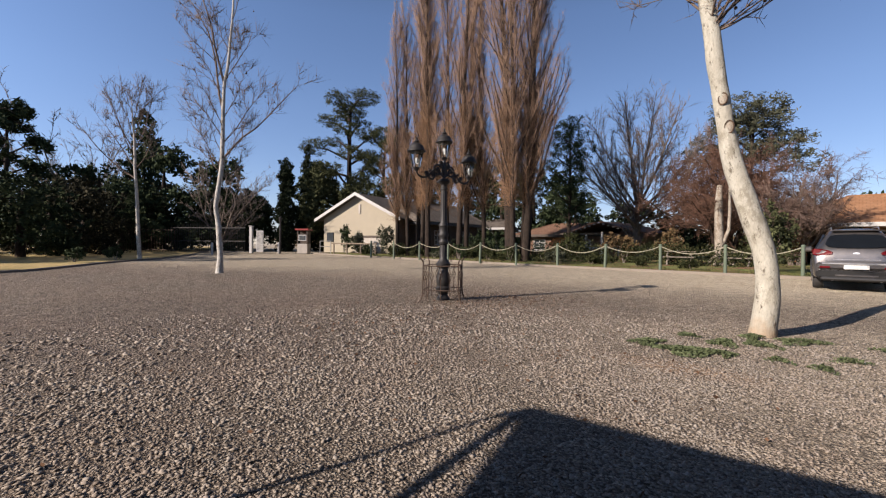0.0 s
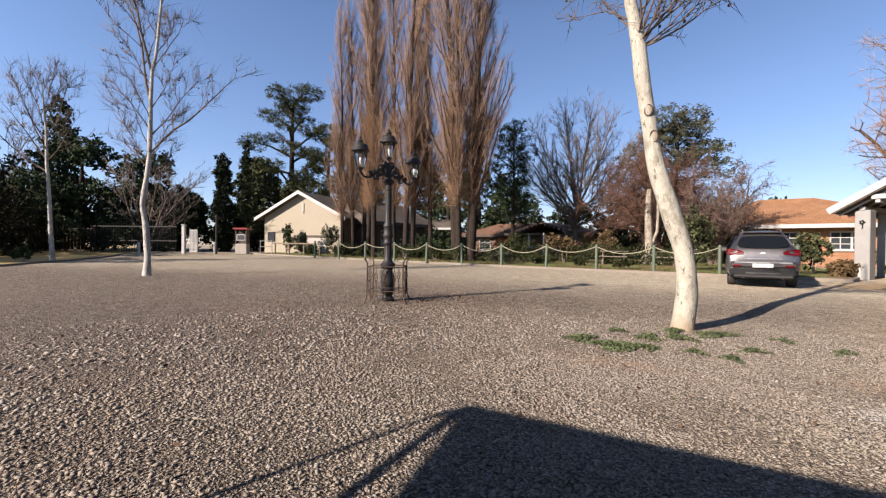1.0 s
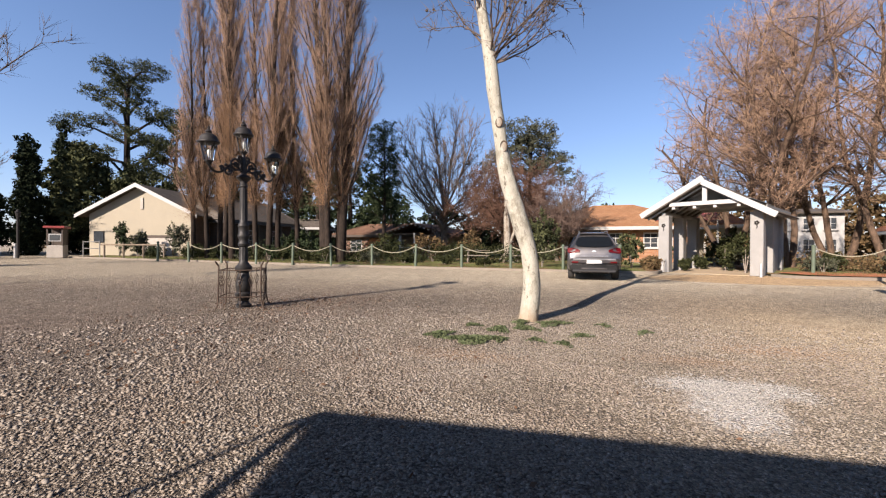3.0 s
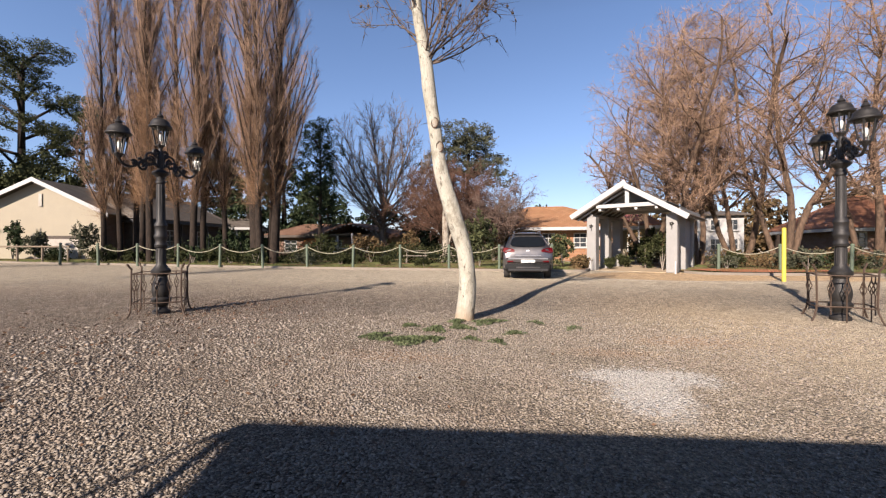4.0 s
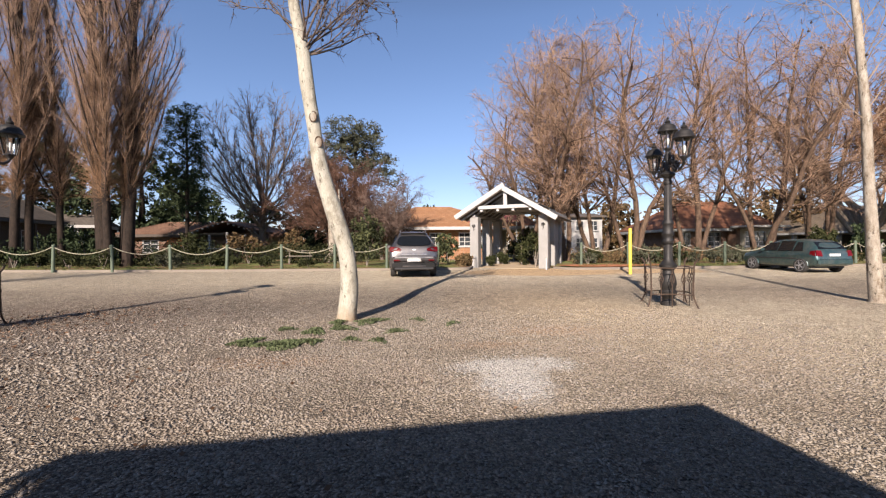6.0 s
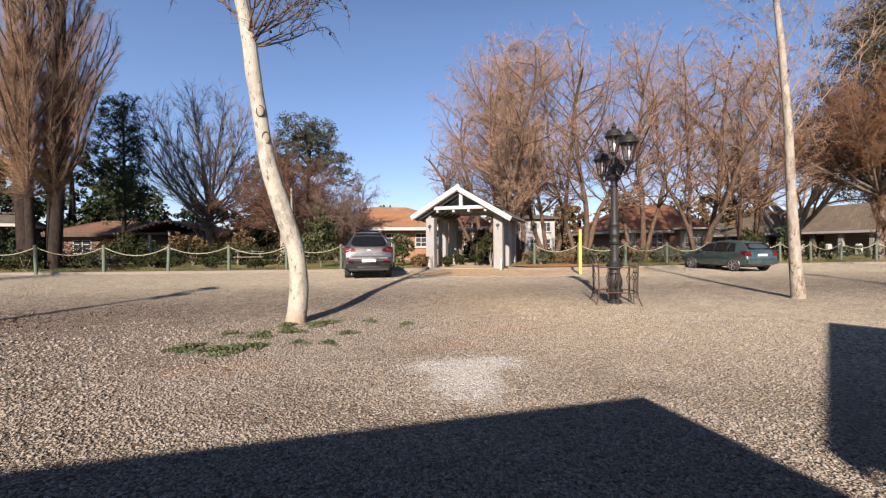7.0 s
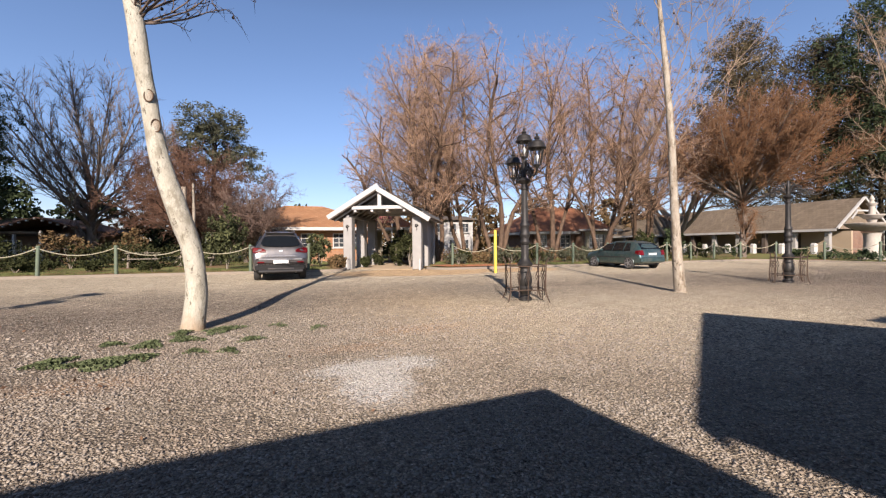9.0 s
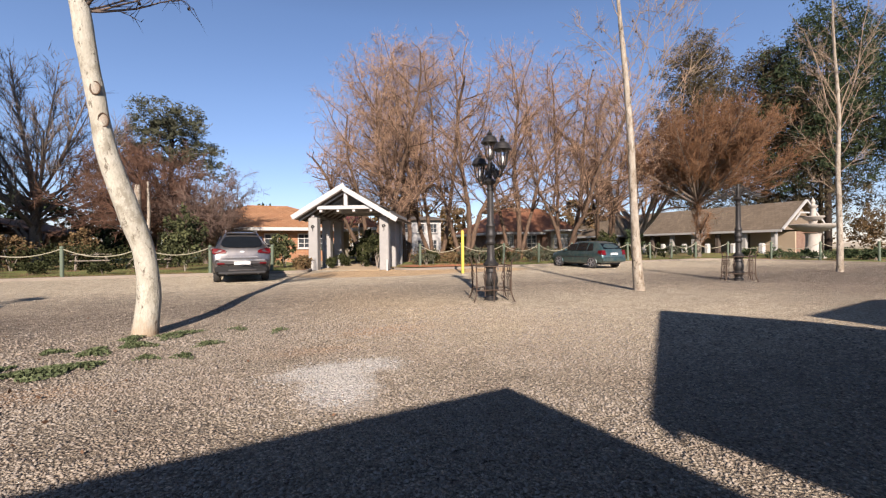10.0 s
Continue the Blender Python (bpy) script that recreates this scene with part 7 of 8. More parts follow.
# rusty leaved tree before the veranda house
SWEEP = dict(segs=[11, 8, 5], tip=[0.15, 0.25, 0.3], wiggle=[0.05, 0.07, 0.12], up=[0.045, 0.05, 0.04], kids=[17, 9, 0], angle=[30, 28, 0], ratio=[0.36, 0.44, 0], **{"from": [0.15, 0.1, 0]}, short=0.3, thin=0.45, least=0.012)
sweep_stems = [((0, 0, -0.1), (0.03, 0, 1), 5.0, 0.30)]
for k in range(24):
    lean = radians(70) * math.sqrt((k + 0.5) / 24)
    turn = k * 2.4 + 0.5
    sweep_stems.append(((0.15 * math.cos(turn), 0.15 * math.sin(turn), 4.8 - 0.9 * k / 24), (math.sin(lean) * math.cos(turn), math.sin(lean) * math.sin(turn), math.cos(lean)), rf.uniform(6.4, 8.0), 0.095))
bare_tree(45, SWEEP, sweep_stems, BARK_BROWN, TWIG_RUST, [({1, 2}, 13, 0.55, 0.6, 0.15)], "broad tree with rusty brown sweeping twigs in winter", pose(32.6, 20.9, 0.1), "bare garden trees", 0.011, (LEAF_RUST, 6, 0.045, {2}, 0.3), ((0.3, -0.6, 3.2), (7.6, 7.6, 8.4)))
bare_tree(46, FAR_FAN, [((0, 0, -0.1), (0.0, 0, 1), 3.4, 0.40)], BARK_GREY, TWIG_PINK, [({2, 3}, 5, 0.5, 0.45, 0.3)], "tall bare tree beside the veranda house", pose(38.0, 31.0, 0.1), "bare garden trees", 0.013)
bare_tree(47, FAR_FAN, [((0, 0, -0.1), (0.0, 0, 1), 3.0, 0.34)], BARK_GREY, TWIG_GREY, [({2, 3}, 4, 0.5, 0.45, 0.3)], "pale bare tree beyond the driveway gate", pose(-62.0, 12.0, 0.4), "bare garden trees", 0.015)
bare_tree(49, FAR_FAN, [((0, 0, -0.1), (0.0, 0, 1), 3.0, 0.30)], BARK_GREY, TWIG_GREY, [({2, 3}, 5, 0.5, 0.45, 0.3)], "grey bare tree above the shaded belt", pose(-56.0, 9.0, 0.4), "bare garden trees", 0.02)
bare_tree(48, FAR_FAN, [((0, 0, -0.1), (0.0, 0, 1), 1.9, 0.2)], BARK_BROWN, TWIG_FAN, [({2, 3}, 5, 0.5, 0.45, 0.3)], "grey bare tree beyond the driveway gate", pose(-41.0, 17.0, 0.4), "bare garden trees", 0.013)


# ---------------------------------------------------------------- evergreens
def pine(seed, m, h, spread, label, n=9000, leaf_m=None, size=0.16, bare=0.4, group="evergreens"):
    """An old pine: bare lower trunk, flat layered needle masses."""
    rng = random.Random(seed)
    trunk = [([(0, 0, -0.1), (0.15, 0, h * 0.3), (0.05, 0.1, h * 0.65), (0.3, 0.1, h * 0.95)], [h * 0.022, h * 0.018, h * 0.013, h * 0.004])]
    clumps = []
    for k in range(17):
        f = bare + (1 - bare) * (k + 0.5) / 17
        a = k * 2.4 + rng.uniform(-0.4, 0.4)
        r = spread * rng.uniform(0.35, 1.0) * (1.15 - 0.7 * max(0, f - 0.6) / 0.4)
        c = (r * math.cos(a), r * math.sin(a), h * f + rng.uniform(-0.3, 0.3))
        q = spread * rng.uniform(0.25, 0.42)
        clumps.append((c, (q, q, q * 0.55), q * q))
        trunk.append(([(0.1, 0, h * (f - 0.08)), (c[0] * 0.6, c[1] * 0.6, c[2] - 0.25), c], [h * 0.008, h * 0.005, 0.02]))
    clumps.append(((0.3, 0.1, h * 0.97), (spread * 0.4, spread * 0.4, spread * 0.25), 1))
    return clump_tree(seed, trunk, clumps, leaf_m or LEAF_PINE, BARK_DARK, n, size * 1.4, label, m, group, 0.25, "tree", 0.26)


def column(seed, m, h, r, label, n=6000, leaf_m=None, size=0.13, taper=0.5):
    clumps = []
    rng = random.Random(seed)
    for k in range(16):
        f = (k + 0.5) / 16
        q = r * (1 - taper * f ** 1.6) * (1 if f > 0.1 else 0.8) * rng.uniform(0.85, 1.1)
        clumps.append(((rng.uniform(-0.15, 0.15) * r, rng.uniform(-0.15, 0.15) * r, h * f), (q, q, h / 16 * 1.1), q))
    return clump_tree(seed, [([(0, 0, -0.1), (0, 0, h * 0.8)], [r * 0.1, 0.02])], clumps, leaf_m or LEAF_DARK, BARK_DARK, n, size, label, m, "evergreens", 0.0)


def mass(seed, m, h, r, label, n=9000, leaf_m=None, size=0.16, lobes=14):
    """A broad rounded evergreen down to the ground."""
    rng = random.Random(seed)
    clumps = []
    for k in range(lobes):
        a, f = rng.uniform(0, 6.28), rng.uniform(0.08, 0.92)
        q = r * math.sqrt(max(0.05, 1 - (1.6 * (f - 0.35)) ** 2)) * 0.75
        e = r * rng.uniform(0.3, 0.5)
        clumps.append(((q * math.cos(a), q * math.sin(a), h * f), (e, e, e * 0.9), e * e))
    trunk = [([(0, 0, -0.1), (0.1, 0, h * 0.5), (0, 0.1, h * 0.9)], [r * 0.10, r * 0.07, 0.03])]
    return clump_tree(seed, trunk, clumps, leaf_m or LEAF_DARK, BARK_DARK, n, size, label, m, "evergreens", 0.0)


PINE = "tall old pine with layered dark green needle masses"
pine(51, pose(-38.0, 29.5, 0.45), 17.3, 4.2, PINE, 26000, size=0.085)
pine(52, pose(-34.5, 31.5, 0.45), 13.0, 3.8, PINE, 19000, size=0.09, bare=0.3)
mass(53, pose(-36.8, 27.0, 0.45), 9.5, 3.2, "broad green conifer beside the cream house", 13000, LEAF_PINE, 0.15)
mass(57, pose(-38.8, 26.6, 0.45), 9.5, 2.8, "broad green conifer beside the cream house", 11000, LEAF_PINE, 0.15)
mass(58, pose(-34.0, 28.8, 0.45), 8.0, 2.8, "broad green conifer beside the cream house", 10000, LEAF_PINE, 0.11)
column(54, pose(-37.8, 22.0, 0.45), 8.7, 1.0, "dark columnar cypress beside the drive", 15000, LEAF_BLACK, size=0.11, taper=0.35)
column(55, pose(-39.5, 25.5, 0.45), 11.0, 1.6, "dark pointed conifer beside the drive", 9000, LEAF_BLACK, size=0.13, taper=0.9)
pine(57, pose(-2.2, 37.0, 0.2), 10.8, 3.9, PINE, 16000, LEAF_GREY, 0.09, 0.62)
for i, (x, y, h, r) in enumerate([(-18.0, 44.0, 6.5, 3.2), (-26.5, 44.0, 12.0, 4.2), (-8.0, 46.0, 4.6, 3.0), (-12.5, 45.0, 5.4, 3.0), (-4.5, 46.0, 5.2, 3.2), (-0.5, 47.0, 4.8, 3.2), (4.0, 48.0, 4.4, 3.2), (-32.0, 43.0, 12.5, 4.2), (-29.0, 42.5, 12.0, 3.6), (-35.0, 41.5, 12.5, 3.6), (-22.5, 43.0, 10.0, 3.4), (-38.0, 40.0, 11.5, 3.4), (-20.0, 45.0, 8.5, 3.4), (-25.0, 40.5, 10.0, 3.0)]):
    mass(60 + i, pose(x, y, 0.3), h, r, "dark evergreen tree behind the houses", 3600, LEAF_DARK, 0.19, 24)
# the dark belt along the verge
for i, (x, y, h, r) in enumerate([(-31.0, -1.0, 4.8, 2.6), (-33.0, 3.0, 4.3, 2.6), (-36.5, 5.5, 4.7, 2.7), (-40.0, 7.0, 5.4, 2.9), (-43.5, 10.0, 6.0, 3.0), (-46.5, 13.0, 6.4, 3.1), (-47.5, 6.0, 6.2, 3.4), (-41.0, 1.5, 5.6, 3.2), (-46.0, -3.0, 6.2, 3.6), (-36.0, -3.5, 5.0, 3.0), (-53.0, 15.0, 7.0, 3.4), (-50.0, 20.0, 6.5, 3.4), (-46.0, 22.0, 5.5, 3.0), (-58.0, 19.0, 8.0, 4.0), (-29.5, -4.5, 4.4, 2.6), (-52.0, 4.0, 6.8, 3.6)]):
    mass(70 + i, pose(x, y, gz(x, y)), h, r, "dense dark evergreen in the shaded belt", 6500, (LEAF_BELT, LEAF_DARK, LEAF_BELT)[i % 3], 0.115, 24)
for i, (x, y, h, r) in enumerate([(-46.5, 14.0, 10.0, 3.6), (-43.5, 17.5, 9.0, 3.2), (-52.0, 10.0, 8.2, 3.8), (-42.0, 20.0, 5.6, 2.6)]):
    mass(110 + i, pose(x, y, gz(x, y)), h, r, "tall dense dark evergreen behind the driveway gate", 8500, LEAF_DARK, 0.18, 26)
column(85, pose(-51.0, 13.6, 0.5), 14.0, 3.0, "dark broad conifer above the shaded belt", 8000, LEAF_DARK, 0.2, 0.8)
pine(86, pose(-53.0, 3.6, 0.5), 12.6, 3.0, "dark conifer with tiered branches", 8000, LEAF_DARK, 0.2, 0.2)
pine(87, pose(-30.5, 0.5, 0.2), 7.4, 2.2, "thin bare crowned dark tree in the shaded belt", 1500, LEAF_DARK, 0.15, 0.3)
# tall trees on the far side
def crown_tree(seed, m, h, r, low, leaf_m, label, n=14000, size=0.13, lobes=34, slim=0.55):
    rng = random.Random(seed)
    trunk = [([(0, 0, -0.1), (0.1, 0, h * 0.5), (0, 0.1, h * 0.92)], [h * 0.014, h * 0.010, 0.04])]
    clumps = []
    for k in range(lobes):
        f = (k + 0.5) / lobes
        a = k * 2.4 + rng.uniform(-0.5, 0.5)
        env = r * (math.sin(math.pi * (0.12 + 0.86 * f)) ** 0.7)
        q = env * rng.uniform(0.35, 0.95)
        e = r * rng.uniform(0.26, 0.44)
        z = low + (h - low) * f
        c = (q * math.cos(a), q * math.sin(a), z)
        clumps.append((c, (e, e, e * 1.1), e * e))
        if k % 2 == 0:
            trunk.append(([(0.05, 0, z - 0.25 * q - 0.5), (c[0] * 0.6, c[1] * 0.6, z - 0.3), c], [h * 0.006, h * 0.004, 0.02]))
    return clump_tree(seed, trunk, clumps, leaf_m, BARK_DARK, n, size, label, m, "evergreens", 0.0, "tree", slim)


crown_tree(56, pose(-11.6, 28.6, 0.25), 9.7, 1.75, 2.8, LEAF_DARK, "dark evergreen with drooping masses behind the poplars", 15000, 0.10, 44, 0.18)
crown_tree(90, pose(52.4, 34.2, 0.15), 25.0, 5.6, 5.5, LEAF_FEATHER, "tall olive brown tree behind the veranda house", 36000, 0.22, 120, 0.18)
crown_tree(91, pose(57.0, 29.0, 0.15), 22.0, 5.8, 5.0, LEAF_FEATHER, "tall olive brown tree behind the veranda house", 36000, 0.22, 120, 0.18)
crown_tree(94, pose(58.6, 24.6, 0.15), 17.5, 5.6, 4.0, LEAF_FEATHER, "tall olive brown tree behind the veranda house", 22000, 0.22, 90, 0.18)
crown_tree(92, pose(56.3, 23.0, 0.15), 23.6, 6.6, 8.5, LEAF_DARK, "tall dark green pine behind the veranda house", 34000, 0.19, 60, 0.26)
crown_tree(93, pose(61.0, 18.5, 0.15), 23.0, 6.0, 8.5, LEAF_DARK, "tall dark green pine behind the veranda house", 34000, 0.15, 60, 0.22)
for i, (x, y, h, r) in enumerate([(60.0, 14.0, 6.0, 3.4), (66.0, 9.0, 6.5, 4.0), (72.0, 3.0, 8.0, 4.5), (62.0, 5.0, 5.0, 3.0), (70.0, 15.0, 7.0, 4.0), (78.0, 9.0, 8.0, 4.5)]):
    mass(100 + i, pose(x, y, 0.1), h, r, "dark round evergreen beyond the yard", 3500, LEAF_BLACK, 0.21)
for i, (x, y, h, r) in enumerate([(54.0, 14.5, 4.2, 3.0), (58.0, 11.5, 4.5, 3.0), (63.0, 12.0, 5.0, 3.5), (53.5, 17.5, 4.0, 2.6)]):
    mass(150 + i, pose(x, y, 0.1), h, r, "brown winter scrub beyond the yard", 5500, LEAF_OLIVE, 0.09, 26)
for i, (x, y, h, r) in enumerate([(16.0, 55.0, 6.0, 4.5), (24.0, 57.0, 7.0, 5.0), (31.0, 54.0, 6.5, 4.5), (38.0, 52.0, 7.5, 5.0), (9.0, 58.0, 5.0, 4.5), (45.0, 48.0, 8.0, 5.0), (28.0, 62.0, 8.0, 5.0)]):
    mass(140 + i, pose(x, y, 0.2), h, r, "brown winter tree beyond the houses", 3200, LEAF_OLIVE, 0.24, 20)


# ---------------------------------------------------------------- shrubs
def shrub(seed, x, y, h, r, leaf_m, label, n=900, size=0.06):
    rng = random.Random(seed)
    clumps = []
    for k in range(6):
        a = rng.uniform(0, 6.28)
        q = r * rng.uniform(0.2, 0.65)
        e = r * rng.uniform(0.35, 0.55)
        clumps.append(((q * math.cos(a), q * math.sin(a), h * rng.uniform(0.3, 0.72)), (e, e, h * 0.3), 1))
    stems = [([(0, 0, -0.05), (0.3 * r * math.cos(a), 0.3 * r * math.sin(a), h * 0.55)], [0.025, 0.01]) for a in (0.3, 2.1, 4.4)]
    return clump_tree(seed, stems, clumps, leaf_m, BARK_GREY, n, size, label, pose(x, y, gz(x, y) + 0.05), "garden shrubs", 0.0, "shrub")


for k, (lx, ly, h, r, lm) in enumerate([(1.05, 1.5, 1.75, 0.62, LEAF_BUSH), (0.9, 2.6, 1.2, 0.5, LEAF_GREY), (-1.15, 1.4, 0.5, 0.3, LEAF_BUSH), (-1.1, 3.2, 0.75, 0.35, LEAF_BUSH), (0.6, 6.6, 1.5, 0.7, LEAF_BUSH), (-1.3, 6.4, 1.3, 0.6, LEAF_DARK)]):
    q = gate_m @ Vector((lx, ly, 0))
    shrub(380 + k, q.x, q.y, h, r, lm, "leafy green plant growing inside the pavilion", 1300, 0.055)
rs = random.Random(5)
kinds = [(LEAF_DARK, "dark green clipped shrub in the garden bed"), (LEAF_BUSH, "mid green leafy shrub in the garden bed"), (LEAF_GREY, "grey green winter shrub in the garden bed"), (LEAF_BUSH, "mid green leafy shrub in the garden bed")]
for k in range(34):
    x = -27.5 + k * 0.93 + rs.uniform(-0.3, 0.3)
    if -0.4 < x < 4.2 or (-6.5 < x < 1 and k % 3):
        continue
    low = -5.0 < x < 1.0
    lm, lb = kinds[rs.randrange(4)]
    h = rs.uniform(0.4, 0.7) if low else rs.uniform(0.5, 1.15)
    shrub(200 + k, x, 21.6 + rs.uniform(-0.4, 1.8), h, rs.uniform(0.5, 0.9), lm, lb, 1300, 0.048)
for k in range(24):
    x = 11.0 + k * 0.95 + rs.uniform(-0.3, 0.3)
    if x > 24 and k % 2:
        continue
    lm, lb = kinds[rs.randrange(4)]
    shrub(250 + k, x, 20.7 + rs.uniform(-0.2, 1.5), rs.uniform(0.6, 1.15), rs.uniform(0.5, 0.9), lm, lb, 1100, 0.05)
for k, (x, y, h, r, lm) in enumerate([(0.05, 22.1, 3.1, 0.95, LEAF_PINE), (4.1, 22.0, 1.7, 0.75, LEAF_PINE), (8.0, 22.4, 1.9, 0.65, LEAF_BUSH), (5.0, 21.2, 0.7, 0.6, LEAF_OLIVE), (7.2, 26.5, 1.5, 0.7, LEAF_DARK), (26.6, 21.4, 2.3, 0.9, LEAF_DARK), (23.2, 20.4, 2.1, 0.75, LEAF_BUSH), (-25.6, 24.2, 2.6, 0.9, LEAF_GREY), (-28.0, 23.0, 1.9, 0.6, LEAF_GREY), (-30.0, 23.2, 2.7, 0.6, LEAF_DARK), (-14.5, 24.5, 2.2, 1.3, LEAF_DARK), (-17.5, 26.5, 2.4, 1.4, LEAF_DARK), (-9.8, 25.0, 1.9, 1.2, LEAF_BUSH), (-7.0, 26.0, 1.8, 1.2, LEAF_OLIVE), (-5.0, 27.5, 2.2, 1.2, LEAF_OLIVE)]):
    shrub(300 + k, x, y, h, r, lm, "tall leafy shrub standing in the garden", 3200 if k == 0 else 2000, 0.07)
for k, (x, y) in enumerate([(34.0, 15.0), (34.3, 13.2), (35.2, 12.0), (35.0, 16.8), (36.4, 12.8), (37.0, 10.5), (38.5, 8.0), (34.6, 9.2), (33.2, 17.6)]):
    shrub(330 + k, x, y, 0.8, 0.8, LEAF_DARK, "low dark shrub round the fountain", 900)
for k, (x, y) in enumerate([(-19.8, 0.8), (-24.6, 4.2), (-26.6, 6.2)]):
    shrub(345 + k, x - 0.4, y, 0.85, 0.5, LEAF_DARK, "dark low shrub on the dry verge", 900)

# ---------------------------------------------------------------- distance
def far_woods():
    """A low uneven belt of trees all round, far off."""
    rng = np.random.default_rng(400)
    pts = []
    for k in range(130):
        a = rng.uniform(-0.25, math.pi + 0.25)
        d = rng.uniform(85, 120)
        h = rng.uniform(3, 6.5) * d / 100
        r = rng.uniform(3, 6)
        q = unit(rng.normal(size=(160, 3))) * np.array([r, r, h * 0.5]) * rng.uniform(0.3, 1, (160, 1))
        pts.append(q + np.array([d * math.cos(a), d * math.sin(a) + 5, 0.3 + h * 0.5]))
    v, f = leaves(np.concatenate(pts), 0.32, rng)
    return tagged(new("far_woods", fast_mesh("far_woods", v, f, LEAF_OLIVE)), "distant dark belt of trees round the grounds", "trees", kind="stuff")


far_woods()


# ---------------------------------------------------------------- undergrowth behind the rope fence
def hedge(seed, x0, x1, y, h, d, n, leaf_m, label):
    rng = np.random.default_rng(seed)
    k = 90
    c = np.stack([rng.uniform(x0, x1, k), y + rng.normal(size=k) * d * 0.4, np.abs(rng.uniform(0.1, h * 0.85, k))], axis=1)
    idx = rng.integers(0, k, n)
    p = c[idx] + rng.normal(size=(n, 3)) * np.array([0.35, d * 0.25, h * 0.14])
    p[:, 2] = np.abs(p[:, 2]) + np.array([gz(a, b) for a, b in p[:, :2]]) + 0.05
    v, f = leaves(p, 0.055, rng)
    return tagged(new("hedge", fast_mesh("hedge", v, f, leaf_m)), label, "hedge", kind="stuff")


hedge(410, -27, -8, 24.2, 0.8, 1.4, 11000, LEAF_BUSH, "dark undergrowth behind the rope fence")
hedge(411, -9, 0.5, 26.4, 1.2, 1.6, 6000, LEAF_BUSH, "olive winter undergrowth in the garden")
hedge(412, 10.8, 28, 22.6, 0.8, 1.2, 9000, LEAF_OLIVE, "mixed green undergrowth under the bare trees")
hedge(413, -23, -12, 30.0, 1.6, 2.5, 6000, LEAF_DARK, "dark shrubbery before the low wing")
hedge(414, 33.0, 42, 15.0, 0.5, 3.0, 2500, LEAF_DARK, "dark low planting round the fountain")


# ---------------------------------------------------------------- grass and weeds
def tuft_field(seed, spots, per, h, leaf_m, name, label):
    rng = np.random.default_rng(seed)
    p0 = []
    for x, y, r in spots:
        q = rng.normal(size=(per, 2)) * r * 0.5
        p0.append(np.stack([x + q[:, 0], y + q[:, 1], [gz(x, y) + 0.0] * per], axis=1))
    p0 = np.concatenate(p0)
    d = unit(np.concatenate([rng.normal(size=(len(p0), 2)) * 0.8, np.ones((len(p0), 1))], axis=1))
    p1 = p0 + d * h * rng.uniform(0.4, 1.2, (len(p0), 1))
    v, f = sticks(p0, p1, np.full(len(p0), 0.004), np.full(len(p0), 0.001), 3)
    return tagged(new(name, fast_mesh(name, v, f, leaf_m)), label, "grass", kind="stuff")


rng5 = np.random.default_rng(55)
spots = [(x, 20.35 + abs(rng5.normal()) * 0.5, 0.3) for x in np.linspace(-26, 4, 120)] + [(x, 19.0 + abs(rng5.normal()) * 0.6, 0.3) for x in np.linspace(10, 31, 80)]
g = tuft_field(56, spots, 34, 0.22, LEAF_GRASS, "grass", "tufts of winter grass along the kerb")
g.location.z = 0.08


def weed(seed, x, y, r, h=0.05, n=500):
    """A flat mat of small grey green weed leaves."""
    rng = np.random.default_rng(seed)
    a, q = rng.uniform(0, 6.28, n), np.sqrt(rng.uniform(0, 1, n)) * r
    q *= 0.75 + 0.35 * np.sin(3 * a + seed)
    p = np.stack([q * np.cos(a) * 1.35, q * np.sin(a) * 0.8, 0.012 + rng.uniform(0, h, n) * (1.1 - q / r)], axis=1)
    v, f = leaves(p, 0.017, rng, 0.4)
    ob = new("weed", fast_mesh("weed", v, f, LEAF_WEED))
    ob.matrix_basis = pose(x, y, gz(x, y), 0, 0, seed * 40 % 360)
    return tagged(ob, "low grey green weed mat in the gravel", "weed", kind="stuff")


for i, (x, y, r, n) in enumerate([(0.42, 5.78, 0.36, 2100), (-0.10, 5.95, 0.22, 1000), (0.62, 6.55, 0.24, 700), (0.98, 6.75, 0.22, 600), (0.18, 6.75, 0.13, 250), (1.35, 7.25, 0.30, 700), (0.85, 7.2, 0.2, 500), (1.55, 5.85, 0.14, 200), (1.2, 5.95, 0.12, 160), (1.75, 6.4, 0.16, 220), (2.6, 6.9, 0.14, 130), (0.75, 5.85, 0.12, 200), (2.1, 7.3, 0.14, 120)]):
    weed(500 + i, x, y, r * 0.95, 0.05, int(n * 0.8))


# ---------------------------------------------------------------- loose stones
def pebble_mat():
    m = Nodes("loose pebbles")
    isl = m.geo.outputs["Random Per Island"]
    c = m.ramp(isl, [(0.0, (0.11, 0.094, 0.078)), (0.2, (0.195, 0.167, 0.139)), (0.45, (0.265, 0.229, 0.188)), (0.7, (0.225, 0.205, 0.182)), (0.9, (0.275, 0.241, 0.20)), (1.0, (0.305, 0.276, 0.24))])
    pos = m.geo.outputs["Position"]
    c = m.mix(m.ramp(m.noise(90, 3, 0.6, pos), [(0.4, (0, 0, 0)), (0.7, (0.45, 0.45, 0.45))]), c, (0.16, 0.13, 0.105))
    c = m.mix(m.ramp(m.noise(0.9, 4, 0.6, pos), [(0.45, (0, 0, 0)), (0.65, (0.35, 0.35, 0.35))]), c, (0.19, 0.14, 0.105))
    m.bump(m.noise(160, 3, 0.6, pos), 0.25, 0.01)
    return m.done(c, 0.9, 0, 0.25)


PEBBLE = pebble_mat()
PALE_STONE = plain("pale crushed stone", (0.26, 0.25, 0.232), 0.9, 0, 40, 0.3, 120, 0.3)


